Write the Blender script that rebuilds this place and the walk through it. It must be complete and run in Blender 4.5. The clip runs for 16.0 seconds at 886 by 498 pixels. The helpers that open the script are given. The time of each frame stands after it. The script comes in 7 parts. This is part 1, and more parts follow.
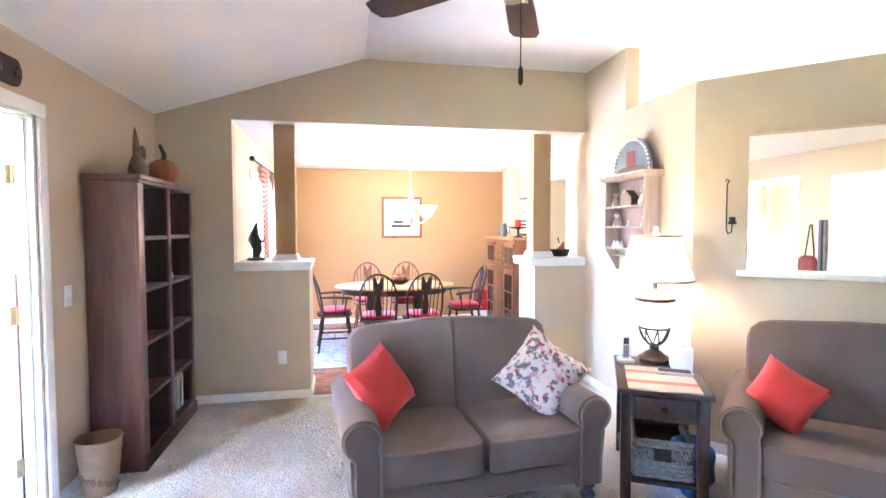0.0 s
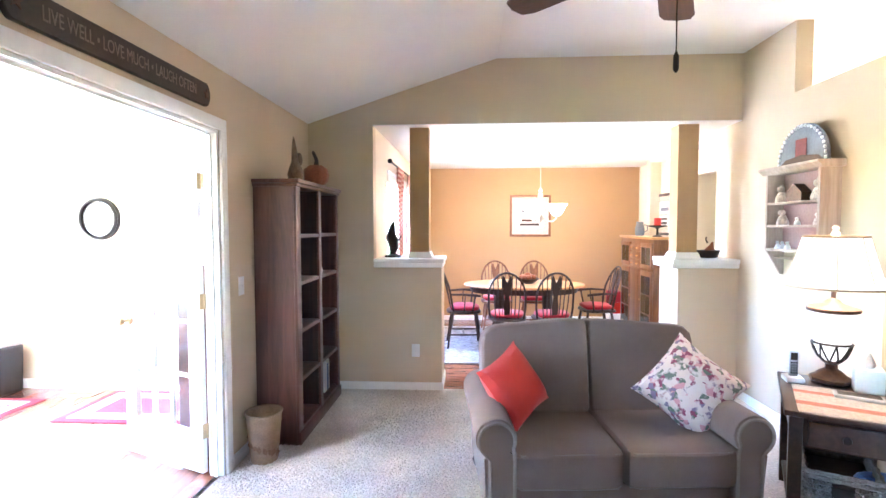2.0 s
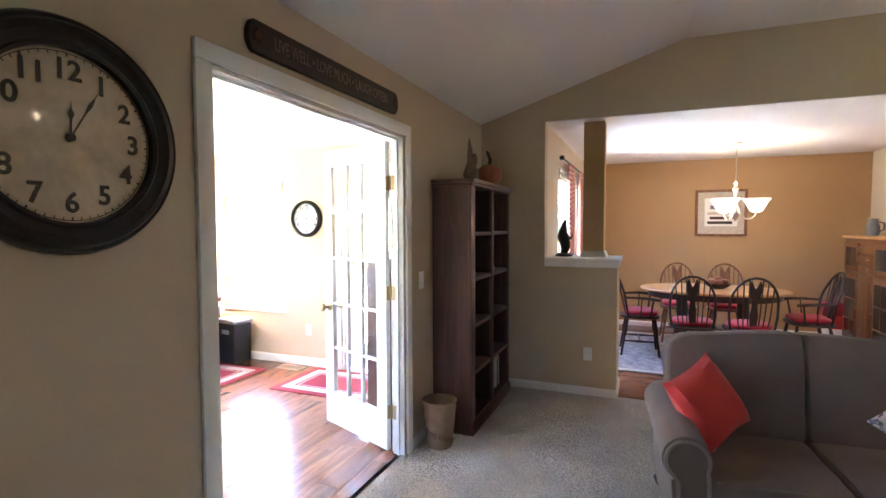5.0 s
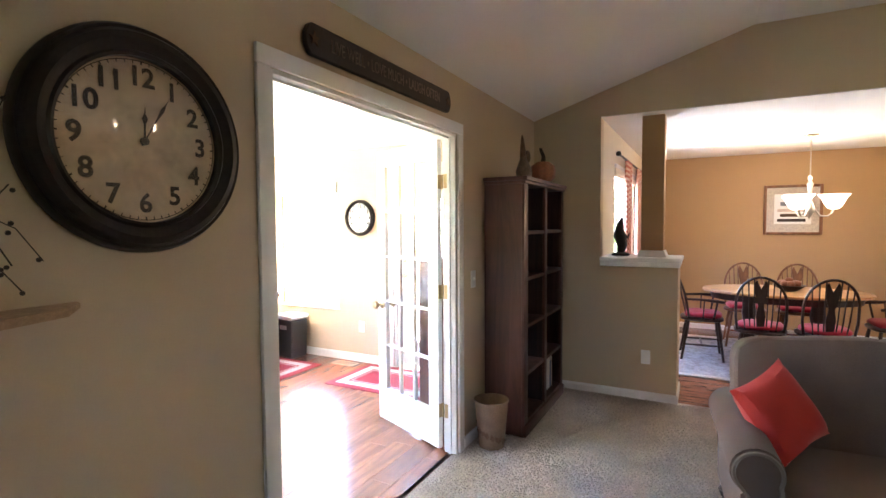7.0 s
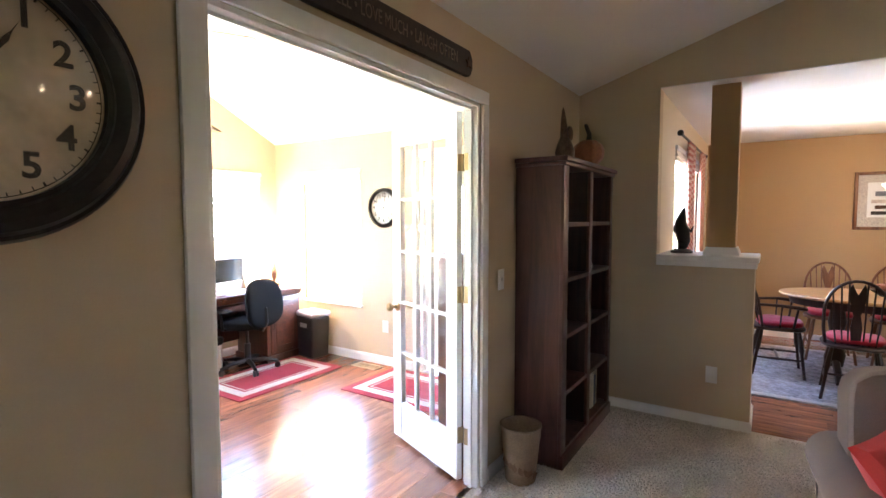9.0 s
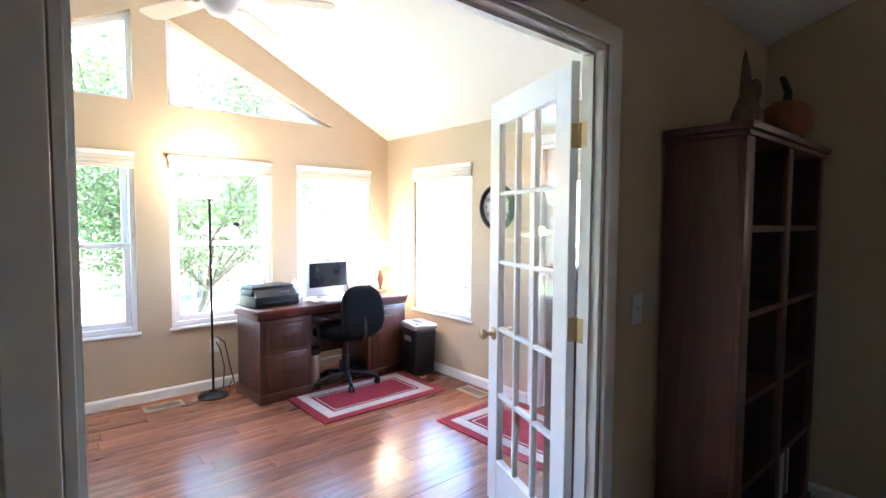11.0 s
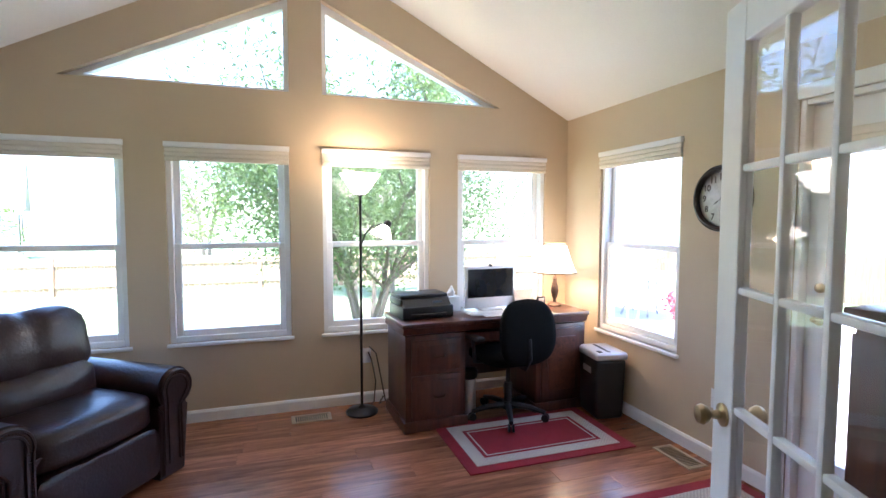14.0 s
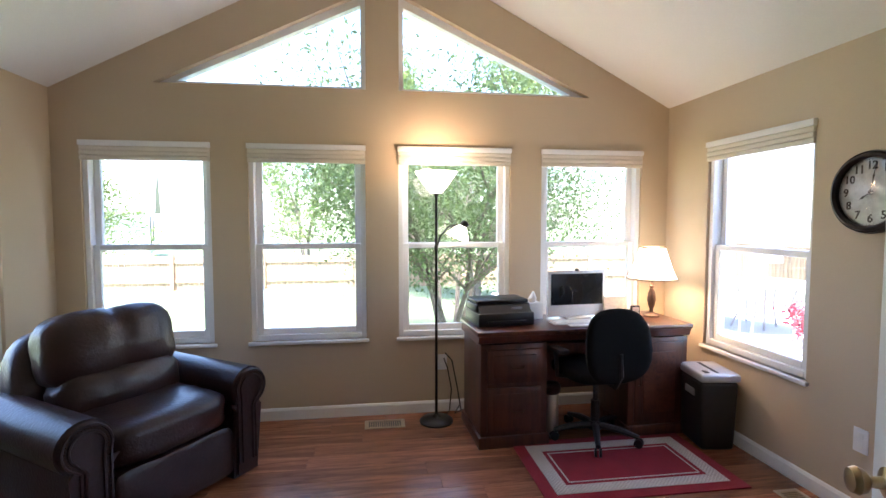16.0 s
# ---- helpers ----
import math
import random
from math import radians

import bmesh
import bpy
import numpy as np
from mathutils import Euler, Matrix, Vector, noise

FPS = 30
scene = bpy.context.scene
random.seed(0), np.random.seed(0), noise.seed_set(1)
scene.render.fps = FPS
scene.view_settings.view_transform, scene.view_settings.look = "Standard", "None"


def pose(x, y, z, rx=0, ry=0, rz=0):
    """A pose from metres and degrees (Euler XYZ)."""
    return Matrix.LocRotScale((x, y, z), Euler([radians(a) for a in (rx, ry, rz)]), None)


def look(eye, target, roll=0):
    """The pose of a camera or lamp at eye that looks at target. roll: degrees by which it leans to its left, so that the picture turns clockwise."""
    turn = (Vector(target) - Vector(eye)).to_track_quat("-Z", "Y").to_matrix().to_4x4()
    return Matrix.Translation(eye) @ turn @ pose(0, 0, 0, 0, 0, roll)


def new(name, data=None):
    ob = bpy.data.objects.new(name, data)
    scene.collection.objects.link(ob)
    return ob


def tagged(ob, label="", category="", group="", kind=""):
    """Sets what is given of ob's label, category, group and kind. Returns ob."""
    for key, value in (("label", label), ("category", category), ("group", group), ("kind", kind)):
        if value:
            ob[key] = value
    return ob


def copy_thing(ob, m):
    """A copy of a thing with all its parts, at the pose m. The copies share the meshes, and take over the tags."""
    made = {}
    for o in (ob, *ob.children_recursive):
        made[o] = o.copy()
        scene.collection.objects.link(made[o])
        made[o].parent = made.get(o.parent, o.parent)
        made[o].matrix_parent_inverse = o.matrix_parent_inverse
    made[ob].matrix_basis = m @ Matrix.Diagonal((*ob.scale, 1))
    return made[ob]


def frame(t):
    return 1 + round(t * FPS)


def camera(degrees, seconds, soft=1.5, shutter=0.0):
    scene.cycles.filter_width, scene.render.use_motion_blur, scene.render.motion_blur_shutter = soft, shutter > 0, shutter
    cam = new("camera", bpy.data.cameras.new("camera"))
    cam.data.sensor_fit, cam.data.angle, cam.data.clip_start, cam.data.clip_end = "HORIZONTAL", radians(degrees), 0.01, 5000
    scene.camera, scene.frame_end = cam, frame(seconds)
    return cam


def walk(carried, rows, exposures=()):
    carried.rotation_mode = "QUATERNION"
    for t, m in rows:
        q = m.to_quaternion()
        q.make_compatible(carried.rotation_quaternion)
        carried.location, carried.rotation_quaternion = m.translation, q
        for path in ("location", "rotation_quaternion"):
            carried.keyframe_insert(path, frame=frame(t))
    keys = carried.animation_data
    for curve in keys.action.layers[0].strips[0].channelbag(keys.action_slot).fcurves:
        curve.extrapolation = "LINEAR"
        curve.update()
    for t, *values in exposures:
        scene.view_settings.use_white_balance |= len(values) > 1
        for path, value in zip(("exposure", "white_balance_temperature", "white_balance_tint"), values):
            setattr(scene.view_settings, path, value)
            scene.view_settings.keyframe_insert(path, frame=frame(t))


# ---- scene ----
cam = camera(83.6, 16.0)
PATH = [
    (0, (-0.57, 2.112, 1.473), (-0.188, 4.073, 1.386), -0.1),
    (0.5, (-0.58, 2.119, 1.474), (-0.333, 4.101, 1.386), -0.1),
    (1, (-0.598, 2.122, 1.48), (-0.469, 4.115, 1.389), -0.1),
    (1.5, (-0.616, 2.131, 1.47), (-0.61, 4.129, 1.382), -0.1),
    (2, (-0.621, 2.123, 1.477), (-0.736, 4.118, 1.384), -0.1),
    (2.5, (-0.643, 2.129, 1.473), (-0.877, 4.113, 1.38), -0.1),
    (3, (-0.649, 2.136, 1.472), (-0.999, 4.103, 1.378), -0.1),
    (3.5, (-0.658, 2.132, 1.464), (-1.107, 4.079, 1.376), -0.3),
    (4, (-0.677, 2.135, 1.465), (-1.22, 4.058, 1.374), -0.2),
    (4.5, (-0.683, 2.135, 1.466), (-1.331, 4.025, 1.373), -0.2),
    (5, (-0.682, 2.127, 1.468), (-1.434, 3.978, 1.374), -0.2),
    (7.5, (-0.719, 2.143, 1.466), (-1.666, 3.901, 1.362), -0.3),
    (8, (-0.76, 2.261, 1.452), (-1.724, 4.009, 1.336), -0.2),
    (10.5, (-1.008, 3.245, 1.444), (-2.422, 4.655, 1.328), 0.2),
    (11, (-1.137, 3.387, 1.433), (-2.653, 4.687, 1.319), 0.3),
    (11.5, (-1.274, 3.527, 1.433), (-2.881, 4.712, 1.317), 0.2),
    (12, (-1.393, 3.641, 1.431), (-3.083, 4.704, 1.313), 0.2),
    (12.5, (-1.502, 3.731, 1.431), (-3.264, 4.67, 1.315), 0.1),
    (13, (-1.584, 3.818, 1.436), (-3.403, 4.642, 1.319), 0.1),
    (13.5, (-1.676, 3.907, 1.428), (-3.535, 4.635, 1.308), 0.1),
    (14, (-1.771, 3.973, 1.427), (-3.663, 4.61, 1.305), 0.1),
    (14.5, (-1.857, 4.031, 1.409), (-3.78, 4.568, 1.287), 0.1),
    (15, (-1.917, 4.071, 1.412), (-3.861, 4.526, 1.292), 0.1),
    (15.5, (-1.955, 4.081, 1.422), (-3.917, 4.449, 1.299), 0.1),
    (16, (-1.966, 4.109, 1.418), (-3.942, 4.394, 1.301), 0.0),
]
walk(cam, [(t, look(eye, target, roll)) for t, eye, target, roll in PATH],
     exposures=[(0, 7.75, 5000, 16), (1.5, 7.82, 5050, 16), (2.5, 7.1, 5200, 14), (3.5, 6.5, 5300, 14), (5, 6.0, 5600, 15), (8, 6.2, 6050, 16), (10.5, 4.95, 5550, 15), (11.5, 4.5, 5200, 15), (12.5, 3.98, 5250, 15), (13.5, 3.7, 5350, 15), (16, 3.25, 5800, 17)])

# ---- world and light ----
world = bpy.data.worlds.new("world")
scene.world = world
world.use_nodes = True
wn = world.node_tree.nodes
sky = wn.new("ShaderNodeTexSky")
sky.sky_type = "NISHITA"
sky.sun_disc = False
sky.sun_elevation, sky.sun_rotation = radians(68), radians(80)
sky.air_density, sky.dust_density, sky.ozone_density = 1.0, 0.9, 1.0
wn["Background"].inputs["Strength"].default_value = 0.15
world.node_tree.links.new(sky.outputs["Color"], wn["Background"].inputs["Color"])


def lamp(name, kind, where, energy, color, size=0.1, size_y=None, towards=None):
    d = bpy.data.lights.new(name, kind)
    d.energy, d.color = energy, color
    if kind == "AREA":
        d.size = size
        if size_y:
            d.shape, d.size_y = "RECTANGLE", size_y
    elif kind == "SUN":
        d.angle = size
    else:
        d.shadow_soft_size = size
    ob = new(name, d)
    ob.matrix_world = look(where, towards) if towards else Matrix.Translation(where)
    return ob


lamp("sun", "SUN", (0, 0, 20), 4.5, (1.0, 0.95, 0.88), radians(14), towards=(-8.0, 1.5, 0))
WARM = (1.0, 0.62, 0.30)

# ---- materials ----
MATS = {}


def mat(name, color, rough=0.6, metal=0.0, vary=0.12, scale=6.0, fine=60.0, bump=0.15, dist=0.002, sheen=0.0,
        coat=0.0, object_vary=0.0, trans=0.0, sub=0.0):
    """A painted, woven or cast surface with variation at two scales and fine relief."""
    m = bpy.data.materials.new(name)
    m.use_nodes = True
    n, l = m.node_tree.nodes, m.node_tree.links
    b = n["Principled BSDF"]
    tc = n.new("ShaderNodeTexCoord")
    big, small = n.new("ShaderNodeTexNoise"), n.new("ShaderNodeTexNoise")
    big.inputs["Scale"].default_value, small.inputs["Scale"].default_value = scale, fine
    big.inputs["Detail"].default_value, small.inputs["Detail"].default_value = 3, 2
    for t in (big, small):
        l.new(tc.outputs["Object"], t.inputs["Vector"])
    add = n.new("ShaderNodeMath")
    add.operation = "ADD"
    l.new(big.outputs["Fac"], add.inputs[0])
    l.new(small.outputs["Fac"], add.inputs[1])
    ramp = n.new("ShaderNodeMapRange")
    ramp.inputs["From Min"].default_value, ramp.inputs["From Max"].default_value = 0.6, 1.4
    ramp.inputs["To Min"].default_value, ramp.inputs["To Max"].default_value = 1 - vary, 1 + vary
    l.new(add.outputs[0], ramp.inputs["Value"])
    val = ramp.outputs["Result"]
    if object_vary:
        info = n.new("ShaderNodeObjectInfo")
        mr = n.new("ShaderNodeMapRange")
        mr.inputs["To Min"].default_value, mr.inputs["To Max"].default_value = 1 - object_vary, 1 + object_vary
        l.new(info.outputs["Random"], mr.inputs["Value"])
        mul = n.new("ShaderNodeMath")
        mul.operation = "MULTIPLY"
        l.new(val, mul.inputs[0])
        l.new(mr.outputs["Result"], mul.inputs[1])
        val = mul.outputs[0]
    hsv = n.new("ShaderNodeHueSaturation")
    hsv.inputs["Color"].default_value = (*color, 1)
    l.new(val, hsv.inputs["Value"])
    l.new(hsv.outputs["Color"], b.inputs["Base Color"])
    b.inputs["Roughness"].default_value, b.inputs["Metallic"].default_value = rough, metal
    b.inputs["Sheen Weight"].default_value, b.inputs["Coat Weight"].default_value = sheen, coat
    b.inputs["Transmission Weight"].default_value = trans
    if sub:
        b.inputs["Subsurface Weight"].default_value = sub
        b.inputs["Subsurface Radius"].default_value = (0.02, 0.02, 0.02)
    if bump:
        bp = n.new("ShaderNodeBump")
        bp.inputs["Strength"].default_value, bp.inputs["Distance"].default_value = bump, dist
        l.new(small.outputs["Fac"], bp.inputs["Height"])
        l.new(bp.outputs["Normal"], b.inputs["Normal"])
    MATS[name] = m
    return m


def wood(name, dark, light, rough=0.35, axis="X", scale=1.0, object_vary=0.0, coat=0.2):
    """Wood whose grain runs along one axis of the object."""
    m = bpy.data.materials.new(name)
    m.use_nodes = True
    n, l = m.node_tree.nodes, m.node_tree.links
    b = n["Principled BSDF"]
    tc, mp = n.new("ShaderNodeTexCoord"), n.new("ShaderNodeMapping")
    mp.inputs["Scale"].default_value = [(1.2 if a == axis else 14.0) * scale for a in "XYZ"]
    l.new(tc.outputs["Object"], mp.inputs["Vector"])
    no, fi = n.new("ShaderNodeTexNoise"), n.new("ShaderNodeTexNoise")
    no.inputs["Scale"].default_value, no.inputs["Detail"].default_value, no.inputs["Distortion"].default_value = 1.6, 6, 1.1
    fi.inputs["Scale"].default_value, fi.inputs["Detail"].default_value = 14, 2
    l.new(mp.outputs["Vector"], no.inputs["Vector"])
    l.new(mp.outputs["Vector"], fi.inputs["Vector"])
    mixf = n.new("ShaderNodeMath")
    mixf.operation = "MULTIPLY_ADD"
    mixf.inputs[1].default_value = 0.3
    l.new(fi.outputs["Fac"], mixf.inputs[0])
    l.new(no.outputs["Fac"], mixf.inputs[2])
    cr = n.new("ShaderNodeValToRGB")
    cr.color_ramp.elements[0].position, cr.color_ramp.elements[1].position = 0.42, 0.85
    cr.color_ramp.elements[0].color, cr.color_ramp.elements[1].color = (*dark, 1), (*light, 1)
    l.new(mixf.outputs[0], cr.inputs["Fac"])
    out = cr.outputs["Color"]
    if object_vary:
        info, mr, hsv = n.new("ShaderNodeObjectInfo"), n.new("ShaderNodeMapRange"), n.new("ShaderNodeHueSaturation")
        mr.inputs["To Min"].default_value, mr.inputs["To Max"].default_value = 1 - object_vary, 1 + object_vary
        l.new(info.outputs["Random"], mr.inputs["Value"])
        l.new(mr.outputs["Result"], hsv.inputs["Value"])
        l.new(out, hsv.inputs["Color"])
        out = hsv.outputs["Color"]
    l.new(out, b.inputs["Base Color"])
    b.inputs["Roughness"].default_value, b.inputs["Coat Weight"].default_value = rough, coat
    b.inputs["Coat Roughness"].default_value = 0.25
    bp = n.new("ShaderNodeBump")
    bp.inputs["Strength"].default_value, bp.inputs["Distance"].default_value = 0.12, 0.001
    l.new(fi.outputs["Fac"], bp.inputs["Height"])
    l.new(bp.outputs["Normal"], b.inputs["Normal"])
    MATS[name] = m
    return m


def glow(name, color, strength):
    m = bpy.data.materials.new(name)
    m.use_nodes = True
    b = m.node_tree.nodes["Principled BSDF"]
    b.inputs["Base Color"].default_value = (0.85, 0.82, 0.75, 1)
    b.inputs["Roughness"].default_value = 0.5
    b.inputs["Emission Color"].default_value = (*color, 1)
    b.inputs["Emission Strength"].default_value = strength
    MATS[name] = m
    return m


def clear(name, tint=(1, 1, 1)):
    m = bpy.data.materials.new(name)
    m.use_nodes = True
    n, l = m.node_tree.nodes, m.node_tree.links
    n.remove(n["Principled BSDF"])
    tr, gl, mx, fr = n.new("ShaderNodeBsdfTransparent"), n.new("ShaderNodeBsdfGlossy"), n.new("ShaderNodeMixShader"), n.new("ShaderNodeLayerWeight")
    pw, ma = n.new("ShaderNodeMath"), n.new("ShaderNodeMath")
    pw.operation, ma.operation = "POWER", "MULTIPLY_ADD"
    pw.inputs[1].default_value, ma.inputs[1].default_value, ma.inputs[2].default_value = 5.0, 0.95, 0.035
    tr.inputs["Color"].default_value = (*tint, 1)
    gl.inputs["Roughness"].default_value = 0.02
    fr.inputs["Blend"].default_value = 0.5
    l.new(fr.outputs["Facing"], pw.inputs[0])
    l.new(pw.outputs[0], ma.inputs[0])
    l.new(ma.outputs[0], mx.inputs[0])
    l.new(tr.outputs[0], mx.inputs[1])
    l.new(gl.outputs[0], mx.inputs[2])
    l.new(mx.outputs[0], n["Material Output"].inputs["Surface"])
    MATS[name] = m
    return m


WALL = mat("wall_paint", (0.55, 0.445, 0.31), 0.7, vary=0.03, scale=1.5, fine=180, bump=0.12)
GOLD = mat("gold_wall_paint", (0.42, 0.26, 0.12), 0.7, vary=0.03, scale=1.5, fine=180, bump=0.12)
CREAM = mat("cream_wall_paint", (0.70, 0.61, 0.47), 0.7, vary=0.03, scale=1.5, fine=180, bump=0.12)
CEIL = mat("ceiling_paint", (0.80, 0.79, 0.77), 0.85, vary=0.03, scale=2, fine=90, bump=0.35, dist=0.003)
TRIM = mat("white_trim_paint", (0.83, 0.83, 0.82), 0.35, vary=0.02, fine=40, bump=0.03)
VINYL = mat("white_vinyl", (0.84, 0.845, 0.85), 0.4, vary=0.02, fine=30, bump=0.02)
BLIND = mat("ivory_blind_fabric", (0.74, 0.69, 0.60), 0.8, vary=0.05, fine=220, bump=0.2)
CARPET = mat("beige_carpet", (0.62, 0.56, 0.50), 0.95, vary=0.42, scale=2.2, fine=75, bump=1.0, dist=0.02, sheen=0.3)
GLASS = clear("window_glass")
BRASS = mat("polished_brass", (0.47, 0.36, 0.20), 0.33, 1.0, vary=0.08, fine=30, bump=0.02)
IRON = mat("black_iron", (0.02, 0.018, 0.017), 0.45, 0.6, vary=0.2, fine=60, bump=0.1)
BLACK = mat("black_plastic", (0.012, 0.012, 0.013), 0.38, vary=0.15, fine=200, bump=0.1)
WOODFLOOR = wood("laminate_plank", (0.13, 0.046, 0.025), (0.42, 0.175, 0.09), 0.22, "X", 0.9, 0.2, 0.4)
CHERRY = wood("cherry_wood", (0.035, 0.010, 0.006), (0.11, 0.034, 0.018), 0.33, "Z", 1.0, 0.0, 0.35)
CHERRYH = wood("cherry_wood_top", (0.045, 0.012, 0.007), (0.14, 0.042, 0.02), 0.28, "Y", 1.0, 0.0, 0.45)
GRASS = mat("lawn", (0.16, 0.20, 0.09), 0.9, vary=0.35, scale=0.8, fine=40, bump=0.8, dist=0.02)

# ---- mesh helpers ----


def thing(name, label, category, where=(0, 0, 0), rz=0.0, group="", kind=""):
    e = new(name)
    e.empty_display_size = 0.1
    e.matrix_world = pose(*where, 0, 0, rz)
    return tagged(e, label, category, group, kind)


def part(name, bm, material, parent=None, label="", smooth=True):
    me = bpy.data.meshes.new(name)
    bmesh.ops.recalc_face_normals(bm, faces=bm.faces)
    bm.to_mesh(me)
    bm.free()
    me.materials.append(material)
    if smooth:
        for p in me.polygons:
            p.use_smooth = True
        me.set_sharp_from_angle(angle=radians(38))
    ob = new(name, me)
    if parent:
        ob.parent = parent
    if label:
        ob["label"] = label
    return ob


def again(ob, name, parent, m=None):
    """Another part on the same mesh."""
    o = new(name, ob.data)
    o.parent = parent
    o.matrix_local = m if m else Matrix()
    return o


def bm_new():
    return bmesh.new()


def box(bm, x0, y0, z0, x1, y1, z1, bevel=0.0, seg=2, m=None):
    vs = bmesh.ops.create_cube(bm, size=1.0)["verts"]
    for v in vs:
        v.co = Vector(((x0 + x1) / 2 + v.co.x * (x1 - x0), (y0 + y1) / 2 + v.co.y * (y1 - y0), (z0 + z1) / 2 + v.co.z * (z1 - z0)))
    es = list({e for v in vs for e in v.link_edges})
    if bevel:
        r = bmesh.ops.bevel(bm, geom=es, offset=bevel, segments=seg, profile=0.5, affect="EDGES", clamp_overlap=True)
        vs = list({v for f in r["faces"] for v in f.verts} | {v for v in vs if v.is_valid})
    if m:
        bmesh.ops.transform(bm, matrix=m, verts=vs)
    return vs


def a_box(x0, y0, z0, x1, y1, z1, bevel=0.0, seg=2):
    bm = bm_new()
    box(bm, x0, y0, z0, x1, y1, z1, bevel, seg)
    return bm


def lathe(bm, profile, seg=24, m=None, close=True):
    rings = []
    for r, z in profile:
        rings.append([bm.verts.new((r * math.cos(2 * math.pi * i / seg), r * math.sin(2 * math.pi * i / seg), z)) for i in range(seg)])
    for a, b in zip(rings, rings[1:]):
        for i in range(seg):
            bm.faces.new((a[i], a[(i + 1) % seg], b[(i + 1) % seg], b[i]))
    if close:
        bm.faces.new(rings[0][::-1])
        bm.faces.new(rings[-1])
    vs = [v for r in rings for v in r]
    if m:
        bmesh.ops.transform(bm, matrix=m, verts=vs)
    return vs


def tube(bm, pts, r, seg=8, taper=None):
    """A round bar along points; r may be a list."""
    pts = [Vector(p) for p in pts]
    n = len(pts)
    rs = r if isinstance(r, (list, tuple)) else [r] * n
    rings, up = [], None
    for i, p in enumerate(pts):
        d = (pts[min(i + 1, n - 1)] - pts[max(i - 1, 0)]).normalized()
        if up is None:
            up = d.orthogonal().normalized()
        up = (up - d * up.dot(d)).normalized()
        side = d.cross(up)
        rings.append([bm.verts.new(p + (up * math.cos(a) + side * math.sin(a)) * rs[i]) for a in (2 * math.pi * k / seg for k in range(seg))])
    for a, b in zip(rings, rings[1:]):
        for i in range(seg):
            bm.faces.new((a[i], a[(i + 1) % seg], b[(i + 1) % seg], b[i]))
    bm.faces.new(rings[0][::-1])
    bm.faces.new(rings[-1])
    return [v for r_ in rings for v in r_]


def prism(bm, poly, axis, a, b):
    """A flat outline, pushed along an axis from a to b. The outline's pairs are the other two axes in order."""
    def at(p, q):
        return {"x": (q, p[0], p[1]), "y": (p[0], q, p[1]), "z": (p[0], p[1], q)}[axis]
    lo, hi = [bm.verts.new(at(p, a)) for p in poly], [bm.verts.new(at(p, b)) for p in poly]
    bm.faces.new(lo)
    bm.faces.new(hi[::-1])
    n = len(poly)
    for i in range(n):
        bm.faces.new((lo[i], lo[(i + 1) % n], hi[(i + 1) % n], hi[i]))
    return lo + hi


def wall_mesh(bm, u0, u1, z0, z1, d0, d1, holes, along):
    """A wall with openings that go through it; u runs along the wall, d through it."""
    us = sorted({u0, u1, *[h[0] for h in holes], *[h[1] for h in holes]})
    zs = sorted({z0, z1, *[h[2] for h in holes], *[h[3] for h in holes]})
    us, zs = [u for u in us if u0 <= u <= u1], [z for z in zs if z0 <= z <= z1]

    def full(i, j):
        if not (0 <= i < len(us) - 1 and 0 <= j < len(zs) - 1):
            return False
        u, z = (us[i] + us[i + 1]) / 2, (zs[j] + zs[j + 1]) / 2
        return not any(h[0] < u < h[1] and h[2] < z < h[3] for h in holes)

    made = {}

    def v(u, z, d):
        k = (round(u, 4), round(z, 4), round(d, 4))
        if k not in made:
            made[k] = bm.verts.new((u, d, z) if along == "x" else (d, u, z))
        return made[k]

    for i in range(len(us) - 1):
        for j in range(len(zs) - 1):
            if not full(i, j):
                continue
            a, b, c, e = us[i], us[i + 1], zs[j], zs[j + 1]
            for d in (d0, d1):
                bm.faces.new((v(a, c, d), v(b, c, d), v(b, e, d), v(a, e, d)))
            for di, dj, p, q in ((-1, 0, (a, c), (a, e)), (1, 0, (b, c), (b, e)), (0, -1, (a, c), (b, c)), (0, 1, (a, e), (b, e))):
                if not full(i + di, j + dj):
                    bm.faces.new((v(*p, d0), v(*q, d0), v(*q, d1), v(*p, d1)))


def structure(name, bm, material, label, category="wall"):
    return tagged(part(name, bm, material, None, smooth=False), label, category, kind="structure")


# ---- structure ----
XW, XS0, XSW = -2.08, -2.165, -5.54          # living west wall, its sunroom side, sunroom window wall
YN, YSN, YSS = 6.51, 6.38, 2.05             # wall to the dining room, sunroom north and south walls
ZF, ZD, ZL = 2.927, 2.372, 2.42             # flat ceiling, dining ceiling, top of the low kitchen wall
D0, D1, DT = 3.430, 4.926, 2.03               # double door opening

bm = bm_new()
wall_mesh(bm, -1.6, 6.51, 0, 3.6, XS0, XW, [(D0, D1, -1, DT)], "y")
structure("wall_west", bm, WALL, "tan painted wall with a double door opening")
bm = bm_new()
prism(bm, [(XW, 0), (-1.495, 0), (-1.495, ZD), (1.67, ZD), (1.67, ZF), (-0.404, ZF), (XW, 2.387)], "y", YN, YN + 0.12)
structure("wall_north", bm, WALL, "tan wall with a wide opening to the dining room")
bm = a_box(-1.495, YN, 0, -0.887, 6.93, 1.13)
structure("half_wall_1", bm, WALL, "tan half wall below a white cap")
bm = a_box(1.165, YN, 0, 1.67, 6.93, 1.13)
structure("half_wall_2", bm, WALL, "tan half wall below a white cap")
